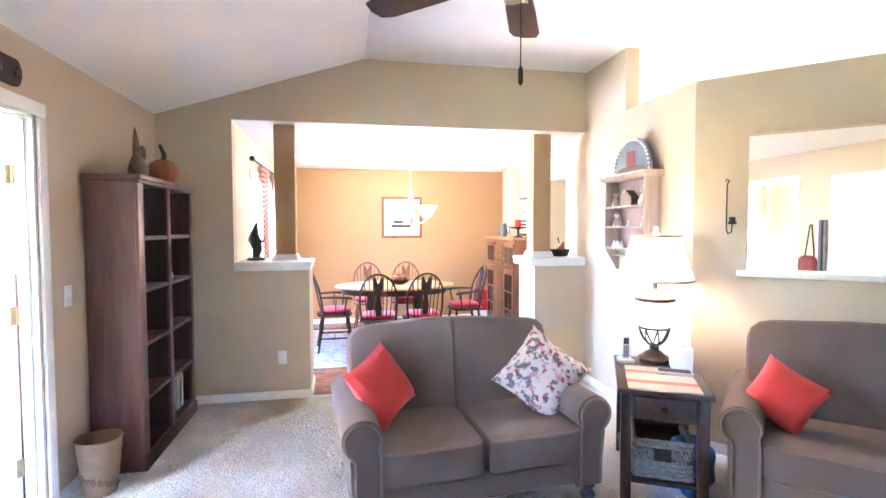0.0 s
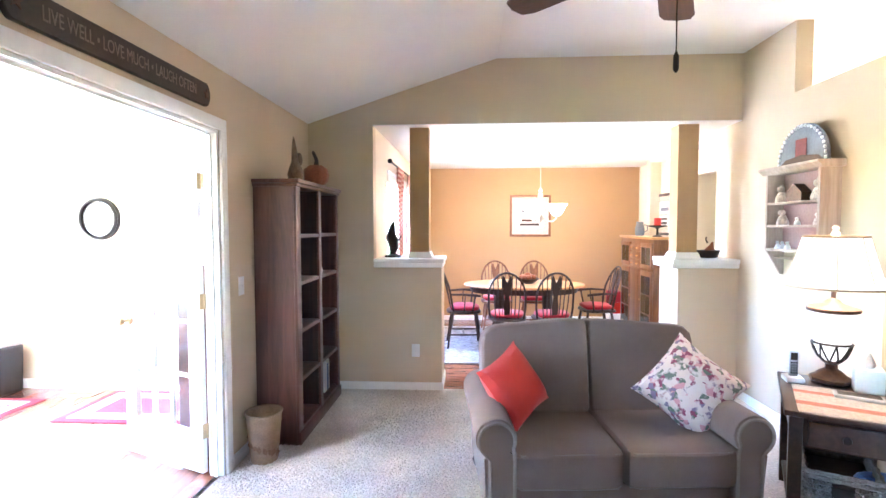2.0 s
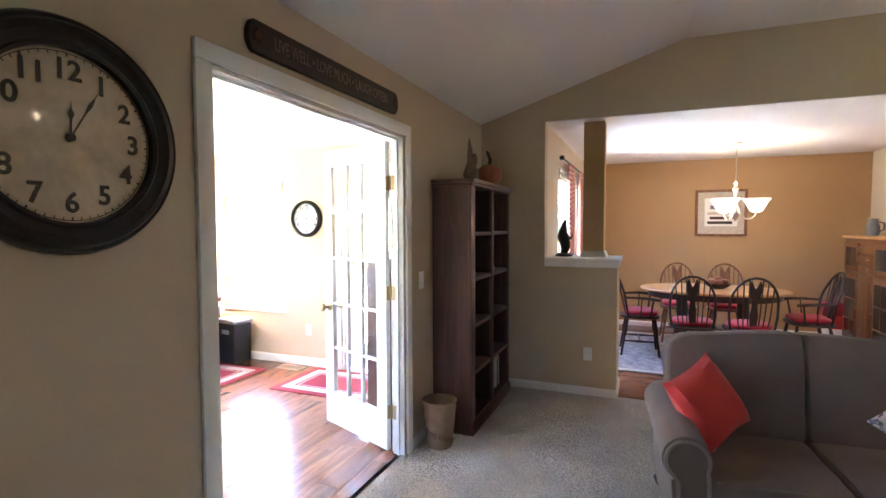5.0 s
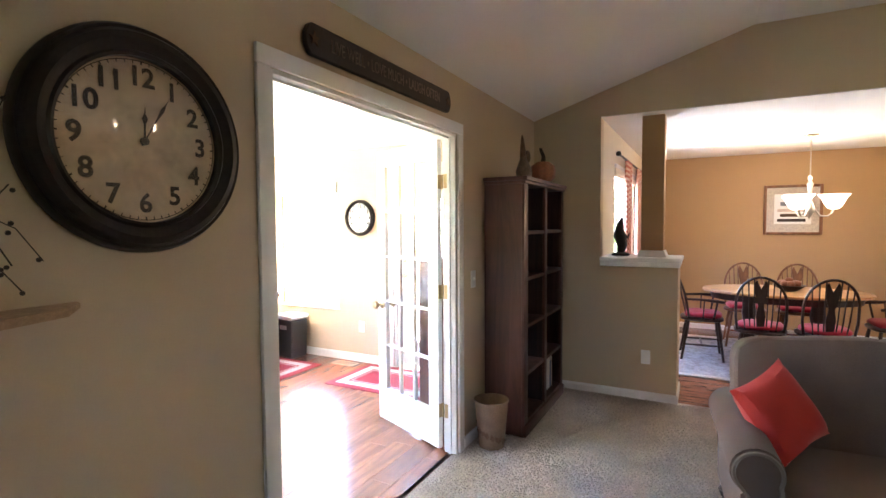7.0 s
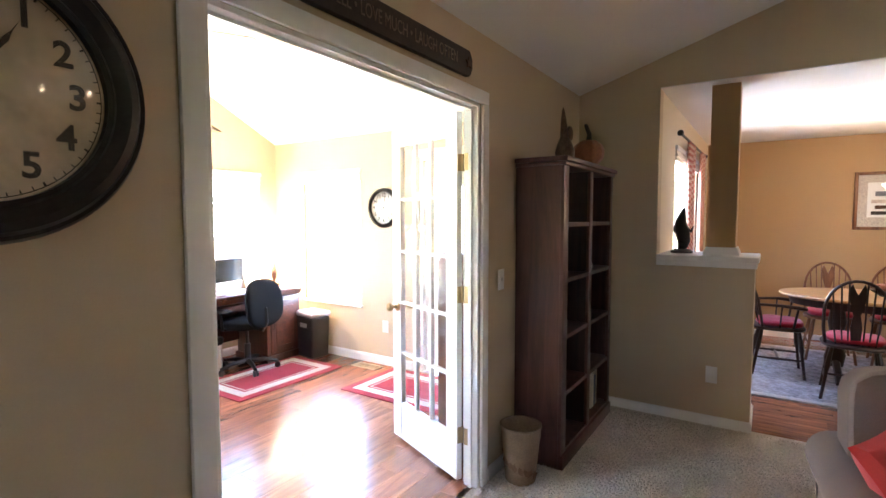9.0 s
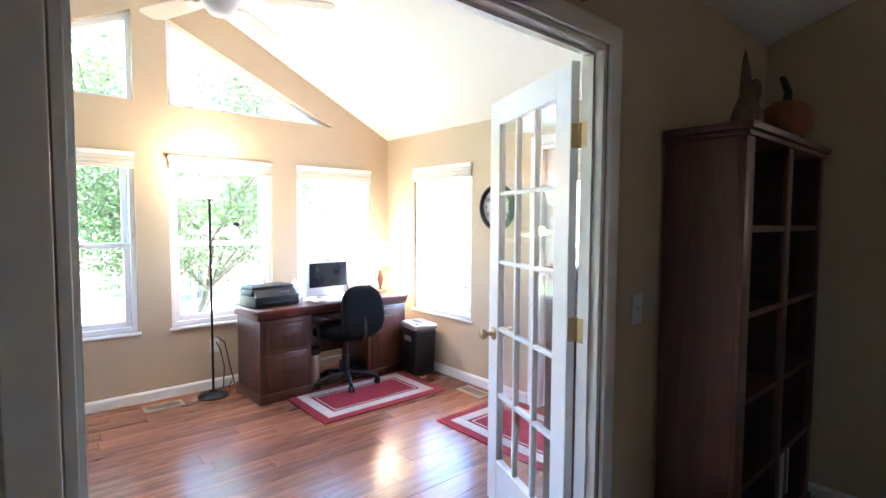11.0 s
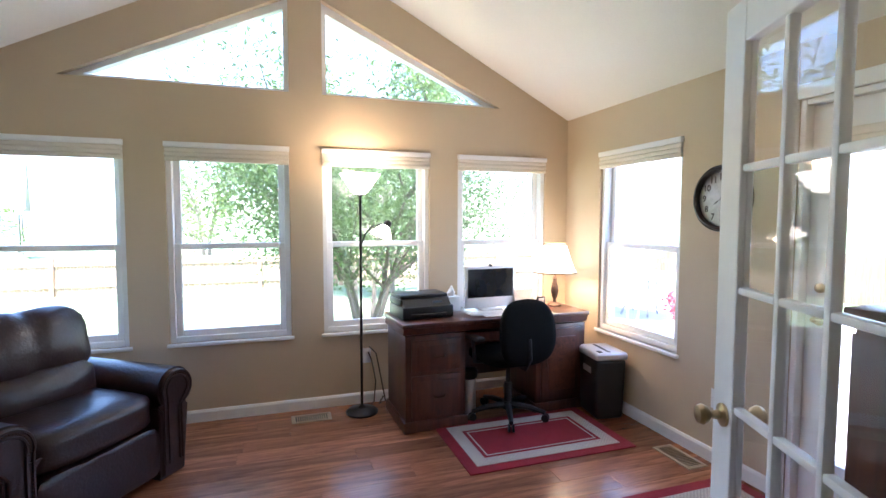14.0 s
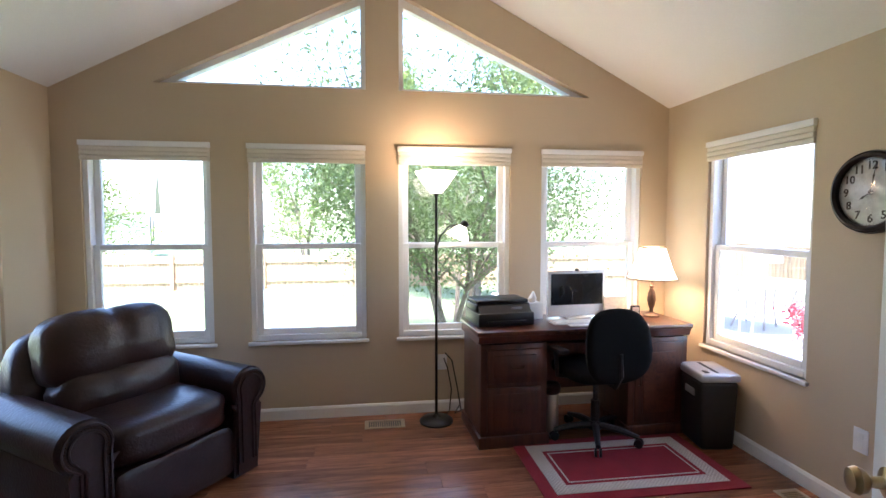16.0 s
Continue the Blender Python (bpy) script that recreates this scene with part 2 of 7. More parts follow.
for i, (a, b) in enumerate(((-1.495, -0.863), (1.105, 1.67))):
    bm = bm_new()
    box(bm, a + 0.002, YN - 0.035, 1.148, b, 6.97, 1.186, 0.008)
    box(bm, a + 0.002, YN - 0.02, 1.108, b - 0.012 if a < 0 else b, 6.95, 1.149, 0.006)
    structure("half_wall_cap_%d" % (i + 1), bm, TRIM, "white moulded cap on the half wall", "trim")
for i, x in enumerate((-1.095, 1.285)):
    structure("column_%d" % (i + 1), a_box(x - 0.087, 6.635, 1.186, x + 0.087, 6.81, ZD), GOLD, "brown square column on the half wall", "column")
    bm = bm_new()
    box(bm, x - 0.115, 6.605, 1.186, x + 0.115, 6.84, 1.240, 0.006)
    for v in bm.verts:
        if v.co.z > 1.21:
            v.co.x, v.co.y = x + (v.co.x - x) * 0.86, 6.7225 + (v.co.y - 6.7225) * 0.86
    structure("column_base_%d" % (i + 1), bm, TRIM, "white collar at the foot of the column", "trim")
bm = bm_new()
prism(bm, [(XW, 2.387), (-0.404, ZF), (6.2, ZF), (6.2, ZF + 0.12), (-0.404, ZF + 0.12), (XW, 2.51)], "y", -1.6, YN)
structure("ceiling_living", bm, CEIL, "white textured vaulted ceiling", "ceiling")
structure("floor_living", a_box(XW - 0.06, -1.6, -0.08, 4.2, 6.55, 0.0), CARPET, "beige cut-pile carpet", "floor")
# east: full-height end, low wall, wall at 45 degrees with the pass-through
structure("wall_east_end", a_box(1.67, 5.83, 0, 1.79, 6.93, ZF), WALL, "tan wall end")
structure("wall_east_low", a_box(1.67, 5.0, 0, 1.79, 5.83, ZL), WALL, "tan low wall open above")
bm = bm_new()
wall_mesh(bm, 0.0, 3.3, 0, ZL, 0, 0.12, [(0.30, 1.95, 1.20, 2.05)], "x")
w45 = structure("wall_diagonal", bm, WALL, "tan diagonal wall with a pass-through to the kitchen")
w45.matrix_world = pose(1.67, 5.0, 0, 0, 0, -45)
bm = bm_new()
box(bm, 0.25, -0.04, 1.165, 2.0, 0.16, 1.203, 0.008)
ob = structure("pass_through_sill", bm, TRIM, "white sill of the pass-through", "trim")
ob.matrix_world = pose(1.67, 5.0, 0, 0, 0, -45)
structure("wall_east", a_box(4.0, -1.6, 0, 4.12, 2.66, ZF), WALL, "tan wall")
# The opening is added out of view, so that daylight fills the living room.
bm = bm_new()
wall_mesh(bm, -2.22, 4.12, 0, ZF + 0.1, -1.72, -1.6, [(0.75, 1.2, 1.3, 1.8)], "x")
structure("wall_south", bm, WALL, "plain tan wall with an added unseen opening for fill daylight")
# Unseen wall, added to close a gap that leaked daylight into the kitchen.
structure("wall_kitchen_south", a_box(4.0, 2.2, 0, 4.72, 2.66, ZF + 0.1), CREAM, "added unseen cream wall that keeps outside light out")
# kitchen behind the diagonal wall
bm = bm_new()
wall_mesh(bm, 2.0, 9.0, 0, ZF, 4.6, 4.72, [(7.05, 7.70, -1, 2.0)], "y")
structure("wall_kitchen_east", bm, CREAM, "cream kitchen wall with a doorway")
bm = bm_new()
box(bm, 1.79, YN, ZL, 4.6, YN + 0.12, ZF)
structure("wall_kitchen_upper", bm, CREAM, "cream upper wall above the kitchen")
structure("wall_kitchen_north", a_box(1.79, 9.0, 0, 6.2, 9.12, ZD), CREAM, "cream kitchen wall")
bm = bm_new()
prism(bm, [(1.79, 5.05), (4.6, 2.24), (4.6, 9.0), (1.79, 9.0)], "z", 2.33, ZL - 0.004)
structure("ceiling_kitchen", bm, CEIL, "white kitchen ceiling", "ceiling")
structure("floor_kitchen", a_box(1.6, 2.2, -0.09, 6.2, 9.1, -0.004), CREAM, "pale kitchen floor", "floor")
structure("wall_laundry", a_box(6.1, 5.0, 0, 6.2, 9.0, ZD), CREAM, "cream laundry wall")
structure("ceiling_laundry", a_box(4.72, 5.0, 2.30, 6.1, 9.0, 2.35), CEIL, "white laundry ceiling", "ceiling")
# dining room
bm = bm_new()
wall_mesh(bm, 6.63, 9.99, 0, ZD + 0.05, -1.635, -1.497, [(7.25, 8.75, 0.75, 2.05)], "y")
structure("wall_dining_west", bm, CREAM, "cream dining wall with a window")
structure("wall_dining_far", a_box(-1.635, 9.87, 0, 2.05, 9.99, ZD), GOLD, "gold painted dining wall")
bm = bm_new()
wall_mesh(bm, 6.93, 9.87, 0, ZD, 1.93, 2.05, [(7.1, 8.0, -1, 2.05)], "y")
structure("wall_dining_east", bm, CREAM, "cream dining wall with an opening")
structure("ceiling_dining", a_box(-1.635, YN + 0.003, ZD - 0.006, 2.05, 9.99, ZD + 0.10), CEIL, "white dining ceiling", "ceiling")
# sunroom
bm = bm_new()
WIN_W = [(2.225, 3.03), (3.272, 4.069), (4.301, 5.128), (5.366, 6.165)]
wall_mesh(bm, YSS, YSN, 0, 2.25, XSW - 0.14, XSW, [(a, b, 0.565, 1.935) for a, b in WIN_W], "y")
prism(bm, [(YSS, 2.25), (YSN, 2.25), (YSN, 2.27), (6.265, 2.33), (2.165, 2.33), (YSS, 2.27)], "x", XSW - 0.14, XSW)
prism(bm, [(4.077, 2.33), (4.308, 2.33), (4.308, 3.33), (4.2, 3.385), (4.077, 3.33)], "x", XSW - 0.14, XSW)
prism(bm, [(4.308, 3.0), (5.735, 2.33), (6.265, 2.33), (4.308, 3.33)], "x", XSW - 0.14, XSW)
prism(bm, [(4.077, 3.0), (2.68, 2.33), (2.165, 2.33), (4.077, 3.33)], "x", XSW - 0.14, XSW)
structure("wall_sunroom_west", bm, WALL, "tan gable wall with windows and two triangular lights")
bm = bm_new()
wall_mesh(bm, XSW - 0.14, XS0, 0, 2.30, YSN, YSN + 0.14, [(-5.07, -4.245, 0.565, 1.935), (-3.52, -2.66, -1, 2.0)], "x")
structure("wall_sunroom_north", bm, WALL, "tan sunroom wall with a window and a patio door")
bm = bm_new()
wall_mesh(bm, XSW - 0.14, XS0, 0, 2.30, YSS - 0.14, YSS, [(-5.07, -4.245, 0.565, 1.935)], "x")
structure("wall_sunroom_south", bm, WALL, "tan sunroom wall with a window")
bm = bm_new()
prism(bm, [(YSS - 0.14, 2.20), (4.215, 3.385), (YSN + 0.14, 2.20), (YSN + 0.14, 2.32), (4.215, 3.50), (YSS - 0.14, 2.32)], "x", XSW - 0.2, XS0)
structure("ceiling_sunroom", bm, CEIL, "white vaulted sunroom ceiling", "ceiling")
bm = bm_new()
box(bm, XSW - 0.14, YSS - 0.14, -0.12, XS0 + 0.02, YSN + 0.14, -0.012)
structure("subfloor_sunroom", bm, CHERRY, "dark joint below the planks", "floor")
structure("subfloor_dining", a_box(-1.635, 6.56, -0.12, 2.05, 9.99, -0.012), CHERRY, "dark joint below the planks", "floor")
structure("ground", a_box(-400, -400, -0.9, 400, 400, -0.6), GRASS, "sunlit lawn", "ground")


def baseboard(pts, h=0.07, name="baseboard"):
    for (xa, ya), (xb, yb) in zip(pts, pts[1:]):
        ln = math.hypot(xb - xa, yb - ya)
        bm = bm_new()
        prism(bm, [(0, 0.0), (-0.013, 0.0), (-0.013, h - 0.018), (-0.006, h - 0.004), (0, h)], "x", 0, ln)
        ob = structure(name, bm, TRIM, "white painted baseboard", "baseboard")
        ob.matrix_world = pose(xa, ya, 0.001, 0, 0, math.degrees(math.atan2(yb - ya, xb - xa)))


baseboard([(XW, -1.6), (XW, 3.365)])
baseboard([(XW, 5.015), (XW, YN), (-0.887, YN), (-0.887, 6.93)])
baseboard([(1.165, 6.93), (1.165, YN), (1.67, YN), (1.67, 5.0), (4.0, 2.67)])
baseboard([(-1.497, 6.94), (-1.497, 9.87), (1.93, 9.87), (1.93, 8.0)])
baseboard([(XSW, YSS), (XSW, YSN), (-3.6, YSN)], 0.085)
baseboard([(XS0, YSS), (XSW, YSS)], 0.085)


# ---- windows and doors ----
def window_unit(name, w, z0, z1, m, label):
    """A double-hung vinyl window with a raised fabric blind; x runs along the wall, y points out of the room."""
    h = z1 - z0
    e = thing(name, label, "window", kind="structure")
    e.matrix_world = m
    bm = bm_new()
    for a in ((0, 0.02, 0.0, 0.035, 0.13, h), (w - 0.035, 0.02, 0.0, w, 0.13, h), (0.035, 0.02, h - 0.035, w - 0.035, 0.13, h), (0.035, 0.02, 0, w - 0.035, 0.13, 0.04)):
        box(bm, *a, 0.003, 1)
    part("window_frame", bm, VINYL, e)
    bm = bm_new()
    box(bm, -0.018, -0.022, -0.024, w + 0.018, 0.12, 0.0, 0.006)
    part("window_sill", bm, TRIM, e)
    mid = h * 0.485
    for nm, za, zb, yy in (("lower_sash", 0.04, mid + 0.02, 0.045), ("upper_sash", mid - 0.02, h - 0.035, 0.085)):
        bm = bm_new()
        s = 0.042
        box(bm, 0.035, yy, za, 0.035 + s, yy + 0.035, zb, 0.004, 1)
        box(bm, w - 0.035 - s, yy, za, w - 0.035, yy + 0.035, zb, 0.004, 1)
        box(bm, 0.035 + s, yy, za, w - 0.035 - s, yy + 0.035, za + s, 0.004, 1)
        box(bm, 0.035 + s, yy, zb - s * 0.8, w - 0.035 - s, yy + 0.035, zb, 0.004, 1)
        sash = part(nm, bm, VINYL, e)
        g = part("pane", a_box(0.035 + s, yy + 0.014, za + s, w - 0.035 - s, yy + 0.020, zb - s * 0.8), GLASS, sash, smooth=False)
        g.visible_shadow = False
    bm = bm_new()
    box(bm, -0.004, -0.024, h - 0.03, w + 0.004, 0.015, h + 0.006, 0.005)
    part("blind_headrail", bm, TRIM, e, "white headrail")
    bm = bm_new()
    for k in range(3):
        box(bm, 0.0, -0.016 - 0.004 * (k % 2), h - 0.122 + k * 0.031, w, 0.012, h - 0.122 + k * 0.031 + 0.030, 0.008)
    part("raised_blind", bm, BLIND, e, "gathered ivory fabric blind")
    return e


for i, (a, b) in enumerate(WIN_W):
    window_unit("window_%d" % (i + 1), b - a, 0.565, 1.935, pose(XSW, a, 0.565, 0, 0, 90), "white double-hung window with a raised ivory blind")
window_unit("window_5", 0.825, 0.565, 1.935, pose(-5.07, YSN, 0.565), "white double-hung window with a raised ivory blind")
window_unit("window_6", 0.825, 0.565, 1.935, pose(-4.245, YSS, 0.565, 0, 0, 180), "white double-hung window with a raised ivory blind")
for i, (ya, yb) in enumerate(((4.308, 5.735), (4.077, 2.68))):
    e = thing("window_%d" % (i + 7), "white triangular gable window", "window", kind="structure")
    s = 1 if yb > ya else -1
    inner = [(ya + 0.035 * s, 2.355), (yb - 0.13 * s, 2.355), (ya + 0.035 * s, 2.925)]
    outer = [(ya, 2.33), (yb, 2.33), (ya, 3.0)]
    bm = bm_new()
    for k in range(3):
        q = [outer[k], outer[(k + 1) % 3], inner[(k + 1) % 3], inner[k]]
        prism(bm, q, "x", XSW - 0.12, XSW - 0.05)
    part("window_frame", bm, VINYL, e, smooth=False)
    bm = bm_new()
    prism(bm, inner, "x", XSW - 0.09, XSW - 0.084)
    g = part("pane", bm, GLASS, e, smooth=False)
    g.visible_shadow = False

# casing and jamb of the double door
e = thing("door_casing_living", "white moulded casing round the double door", "door casing", kind="structure")
for nm, pl in (("side_casing", (D0 - 0.07, D0 - 0.004, 0, 2.03)), ("side_casing", (D1 + 0.004, D1 + 0.07, 0, 2.03)), ("head_casing", (D0 - 0.07, D1 + 0.07, 2.03, 2.098))):
    for xx in (XW, XS0 - 0.018):
        bm = bm_new()
        box(bm, xx, pl[0], pl[2], xx + 0.018, pl[1], pl[3], 0.005)
        part(nm, bm, TRIM, e)
for nm, b6 in (("jamb", (XS0, D0 - 0.004, 0, XW, D0 + 0.018, DT)), ("jamb", (XS0, D1 - 0.018, 0, XW, D1 + 0.004, DT)), ("head_jamb", (XS0, D0 + 0.018, DT - 0.018, XW, D1 - 0.018, DT + 0.004)),
               ("stop", (XS0 + 0.05, D0 + 0.018, 0, XW - 0.05, D0 + 0.03, DT - 0.03)), ("stop", (XS0 + 0.05, D1 - 0.03, 0, XW - 0.05, D1 - 0.018, DT - 0.03)), ("stop", (XS0 + 0.05, D0 + 0.03, DT - 0.03, XW - 0.05, D1 - 0.03, DT - 0.018))):
    part(nm, a_box(*b6, 0.002, 1), TRIM, e)


def french_leaf(name, hinge_at, rz, flip):
    """A fifteen-light door leaf; x runs from the hinge, z up."""
    W, Hh, T = 0.722, 1.985, 0.035
    e = thing(name, "white fifteen-light french door leaf standing open", "door", kind="structure")
    e.matrix_world = pose(*hinge_at, 0, 0, rz)
    st, top, bot = 0.105, 0.115, 0.24
    bm = bm_new()
    box(bm, 0, 0, 0, st, T, Hh, 0.003, 1)
    box(bm, W - st, 0, 0, W, T, Hh, 0.003, 1)
    box(bm, st, 0, 0, W - st, T, bot, 0.003, 1)
    box(bm, st, 0, Hh - top, W - st, T, Hh, 0.003, 1)
    part("leaf_frame", bm, TRIM, e)
    gx, gz, mw = (W - 2 * st) / 3, (Hh - top - bot) / 5, 0.02
    for k in (1, 2):
        part("muntin", a_box(st + gx * k - mw / 2, 0.004, bot, st + gx * k + mw / 2, T - 0.004, Hh - top, 0.005), TRIM, e)
    for k in range(1, 5):
        for c in range(3):
            part("muntin", a_box(st + gx * c + (mw / 2 if c else 0), 0.004, bot + gz * k - mw / 2, st + gx * (c + 1) - (mw / 2 if c < 2 else 0), T - 0.004, bot + gz * k + mw / 2, 0.005), TRIM, e)
    for k in range(5):
        for c in range(3):
            g = part("pane", a_box(st + gx * c, T / 2 - 0.002, bot + gz * k, st + gx * (c + 1), T / 2 + 0.002, bot + gz * (k + 1)), GLASS, e, smooth=False)
            g.visible_shadow = False
    for sgn in (1, -1):
        bm = bm_new()
        lathe(bm, [(0.032, 0.0), (0.032, 0.006), (0.013, 0.012), (0.011, 0.035), (0.024, 0.045), (0.029, 0.058), (0.024, 0.070), (0.006, 0.075)], 20,
              pose(W - 0.062, T if sgn > 0 else 0, 0.862, -90 * sgn))
        part("door_knob", bm, BRASS, e, "polished brass knob")
    for z in (0.25, 1.02, 1.72):
        bm = bm_new()
        yy = T if flip else 0.0
        tube(bm, [(-0.004, yy, z - 0.045), (-0.004, yy, z + 0.045)], 0.007, 10)
        box(bm, -0.0035, 0.003, z - 0.044, -0.0005, T - 0.003, z + 0.044)
        part("hinge", bm, BRASS, e, "brass butt hinge")
    return e


french_leaf("door_1", (XS0 - 0.021, D1, 0.018), 157.0, False)
french_leaf("door_2", (XS0 - 0.024, D0 + 0.016, 0.018), 262.0, True)
for z in (0.27, 1.04, 1.74):
    for y in (D0 + 0.018, D1 - 0.021):
        bm = bm_new()
        box(bm, XS0 + 0.004, y, z - 0.044, XS0 + 0.036, y + 0.003, z + 0.044)
        part("jamb_hinge", bm, BRASS, e, "brass hinge plate")

# patio door of the sunroom
e = thing("door_3", "white full-glass patio door with a brass lever", "door", kind="structure")
bm = bm_new()
for b6 in ((-3.59, YSN - 0.018, 0, -3.52, YSN, 2.0), (-2.66, YSN - 0.018, 0, -2.59, YSN, 2.0), (-3.59, YSN - 0.018, 2.0, -2.59, YSN, 2.07), (-3.52, YSN, 0, -3.49, YSN + 0.13, 2.0), (-2.69, YSN, 0, -2.66, YSN + 0.13, 2.0), (-3.49, YSN, 1.97, -2.69, YSN + 0.13, 2.0)):
    box(bm, *b6, 0.004, 1)
part("door_frame", bm, TRIM, e)
bm = bm_new()
for b6 in ((-3.49, YSN + 0.05, 0.02, -3.35, YSN + 0.09, 1.97), (-2.82, YSN + 0.05, 0.02, -2.69, YSN + 0.09, 1.97), (-3.35, YSN + 0.05, 0.02, -2.82, YSN + 0.09, 0.28), (-3.35, YSN + 0.05, 1.83, -2.82, YSN + 0.09, 1.97)):
    box(bm, *b6, 0.004, 1)
leaf = part("leaf_frame", bm, TRIM, e)
g = part("pane", a_box(-3.35, YSN + 0.066, 0.28, -2.82, YSN + 0.072, 1.83), GLASS, leaf, smooth=False)
g.visible_shadow = False
bm = bm_new()
for k in range(3):
    box(bm, -3.36, YSN + 0.018 + 0.002 * k, 1.72 + 0.04 * k, -2.81, YSN + 0.05, 1.76 + 0.04 * k, 0.006)
part("raised_blind", bm, BLIND, e, "gathered ivory fabric blind")
bm = bm_new()
lathe(bm, [(0.03, 0), (0.03, 0.008), (0.012, 0.012), (0.012, 0.05)], 16, pose(-3.42, YSN + 0.05, 0.95, 90))
tube(bm, [(-3.42, YSN + 0.005, 0.95), (-3.36, YSN + 0.0, 0.955), (-3.31, YSN + 0.004, 0.945)], 0.009, 8)
lathe(bm, [(0.024, 0), (0.024, 0.012), (0.015, 0.018)], 16, pose(-3.42, YSN + 0.05, 1.10, 90))
part("door_lever", bm, BRASS, e, "brass lever and deadbolt")

# ---- materials of the things ----
TAUPE = mat("taupe_microfibre", (0.158, 0.110, 0.085), 0.9, vary=0.2, scale=5, fine=260, bump=0.35, sheen=0.08)
PIPING = mat("taupe_piping", (0.19, 0.145, 0.115), 0.8, vary=0.1, fine=200)
RED = mat("red_cotton", (0.62, 0.035, 0.022), 0.8, vary=0.12, scale=7, fine=300, bump=0.35, sheen=0.2)
REDDARK = mat("crimson_cushion", (0.40, 0.012, 0.03), 0.8, vary=0.2, scale=9, fine=200, bump=0.3, sheen=0.2)
ESPRESSO = wood("espresso_wood", (0.012, 0.005, 0.004), (0.045, 0.02, 0.014), 0.35, "Y", 1.0, 0, 0.35)
BOOKCASE = wood("mahogany_bookcase", (0.048, 0.017, 0.016), (0.125, 0.048, 0.040), 0.42, "Z", 0.8, 0, 0.25)
# Darker copy of the mahogany: shade inside the cubbies put into its colour.
DARKIN = wood("mahogany_shaded", (0.018, 0.007, 0.006), (0.05, 0.02, 0.016), 0.55, "Z", 0.8)
DARKCHAIR = wood("dark_windsor_wood", (0.012, 0.005, 0.004), (0.04, 0.017, 0.011), 0.35, "Z")
OAK = wood("honey_oak", (0.36, 0.17, 0.055), (0.62, 0.36, 0.14), 0.35, "X")
HUTCH = wood("brown_oak", (0.10, 0.036, 0.013), (0.25, 0.10, 0.036), 0.38, "Z")
LEATHER = mat("burgundy_leather", (0.022, 0.0068, 0.0068), 0.40, vary=0.35, scale=7, fine=70, bump=0.5, dist=0.004, coat=0.12)
SHADE = glow("lit_cream_shade", (1.0, 0.83, 0.60), 0.012)
BOWL = glow("lit_frosted_glass", (1.0, 0.80, 0.55), 0.06)
SUNSHADE = glow("lit_desk_shade", (1.0, 0.80, 0.55), 0.75)
SUNBOWL = glow("lit_torchiere_glass", (1.0, 0.84, 0.62), 1.1)
BULB = glow("recessed_bulb", (1.0, 0.85, 0.62), 1.2)
BRONZE = mat("brown_bronze", (0.07, 0.035, 0.02), 0.45, 0.5, vary=0.35, fine=50, bump=0.3)
FLUTE = mat("ivory_glass_body", (0.80, 0.70, 0.55), 0.25, vary=0.08, fine=20, bump=0.05)
NICKEL = mat("brushed_nickel", (0.62, 0.58, 0.52), 0.3, 1.0, vary=0.06, fine=80, bump=0.05)
PAPER = mat("white_paper", (0.80, 0.80, 0.78), 0.7, vary=0.04)
SILVER = mat("silver_plastic", (0.50, 0.50, 0.51), 0.35, 0.3, vary=0.05)
WHITEP = mat("white_plastic", (0.78, 0.78, 0.78), 0.3, vary=0.03)
SCREEN = mat("dark_screen", (0.012, 0.014, 0.017), 0.12, vary=0.1, fine=10, bump=0)
FABRIC = mat("black_chair_fabric", (0.009, 0.0085, 0.008), 0.95, vary=0.25, fine=300, bump=0.4)
FABRIC.node_tree.nodes["Principled BSDF"].inputs["Specular IOR Level"].default_value = 0.12
PUMPKIN = mat("dried_gourd", (0.26, 0.085, 0.035), 0.5, vary=0.3, scale=9, fine=60, bump=0.3)
STRAW = mat("tan_straw", (0.40, 0.28, 0.16), 0.8, vary=0.3, scale=14, fine=120, bump=0.4)
PINKWASH = wood("pickled_pink_wood", (0.33, 0.245, 0.195), (0.48, 0.375, 0.31), 0.6, "Z")
CERAMIC = mat("glazed_figurine", (0.55, 0.46, 0.40), 0.3, vary=0.5, scale=40, fine=90, bump=0.2)
SLATE = mat("blue_grey_paint", (0.17, 0.185, 0.215), 0.6, vary=0.2, scale=12, fine=60)
BARN = mat("barn_red_paint", (0.20, 0.035, 0.03), 0.6, vary=0.25, scale=20, fine=80)
WICKER = mat("grey_wicker", (0.17, 0.155, 0.14), 0.8, vary=0.5, scale=40, fine=160, bump=0.8, dist=0.004)
RUGRED = mat("crimson_rug", (0.24, 0.012, 0.022), 0.95, vary=0.25, scale=8, fine=220, bump=0.7, dist=0.006)
RUGIVORY = mat("ivory_rug_band", (0.52, 0.46, 0.40), 0.95, vary=0.35, scale=60, fine=220, bump=0.7, dist=0.006)
RUGGREY = mat("grey_oriental_rug", (0.34, 0.30, 0.28), 0.95, vary=0.6, scale=12, fine=40, bump=0.5, dist=0.004)
VENT = mat("beige_vent_metal", (0.42, 0.32, 0.22), 0.5, 0.3, vary=0.1)
BLADE = mat("pale_fan_blade", (0.60, 0.54, 0.46), 0.45, vary=0.06, fine=30, bump=0.03)
FANWOOD = wood("dark_fan_blade", (0.03, 0.012, 0.008), (0.085, 0.035, 0.022), 0.4, "X")
INK = mat("black_ink", (0.025, 0.018, 0.014), 0.6, vary=0.3, fine=80)
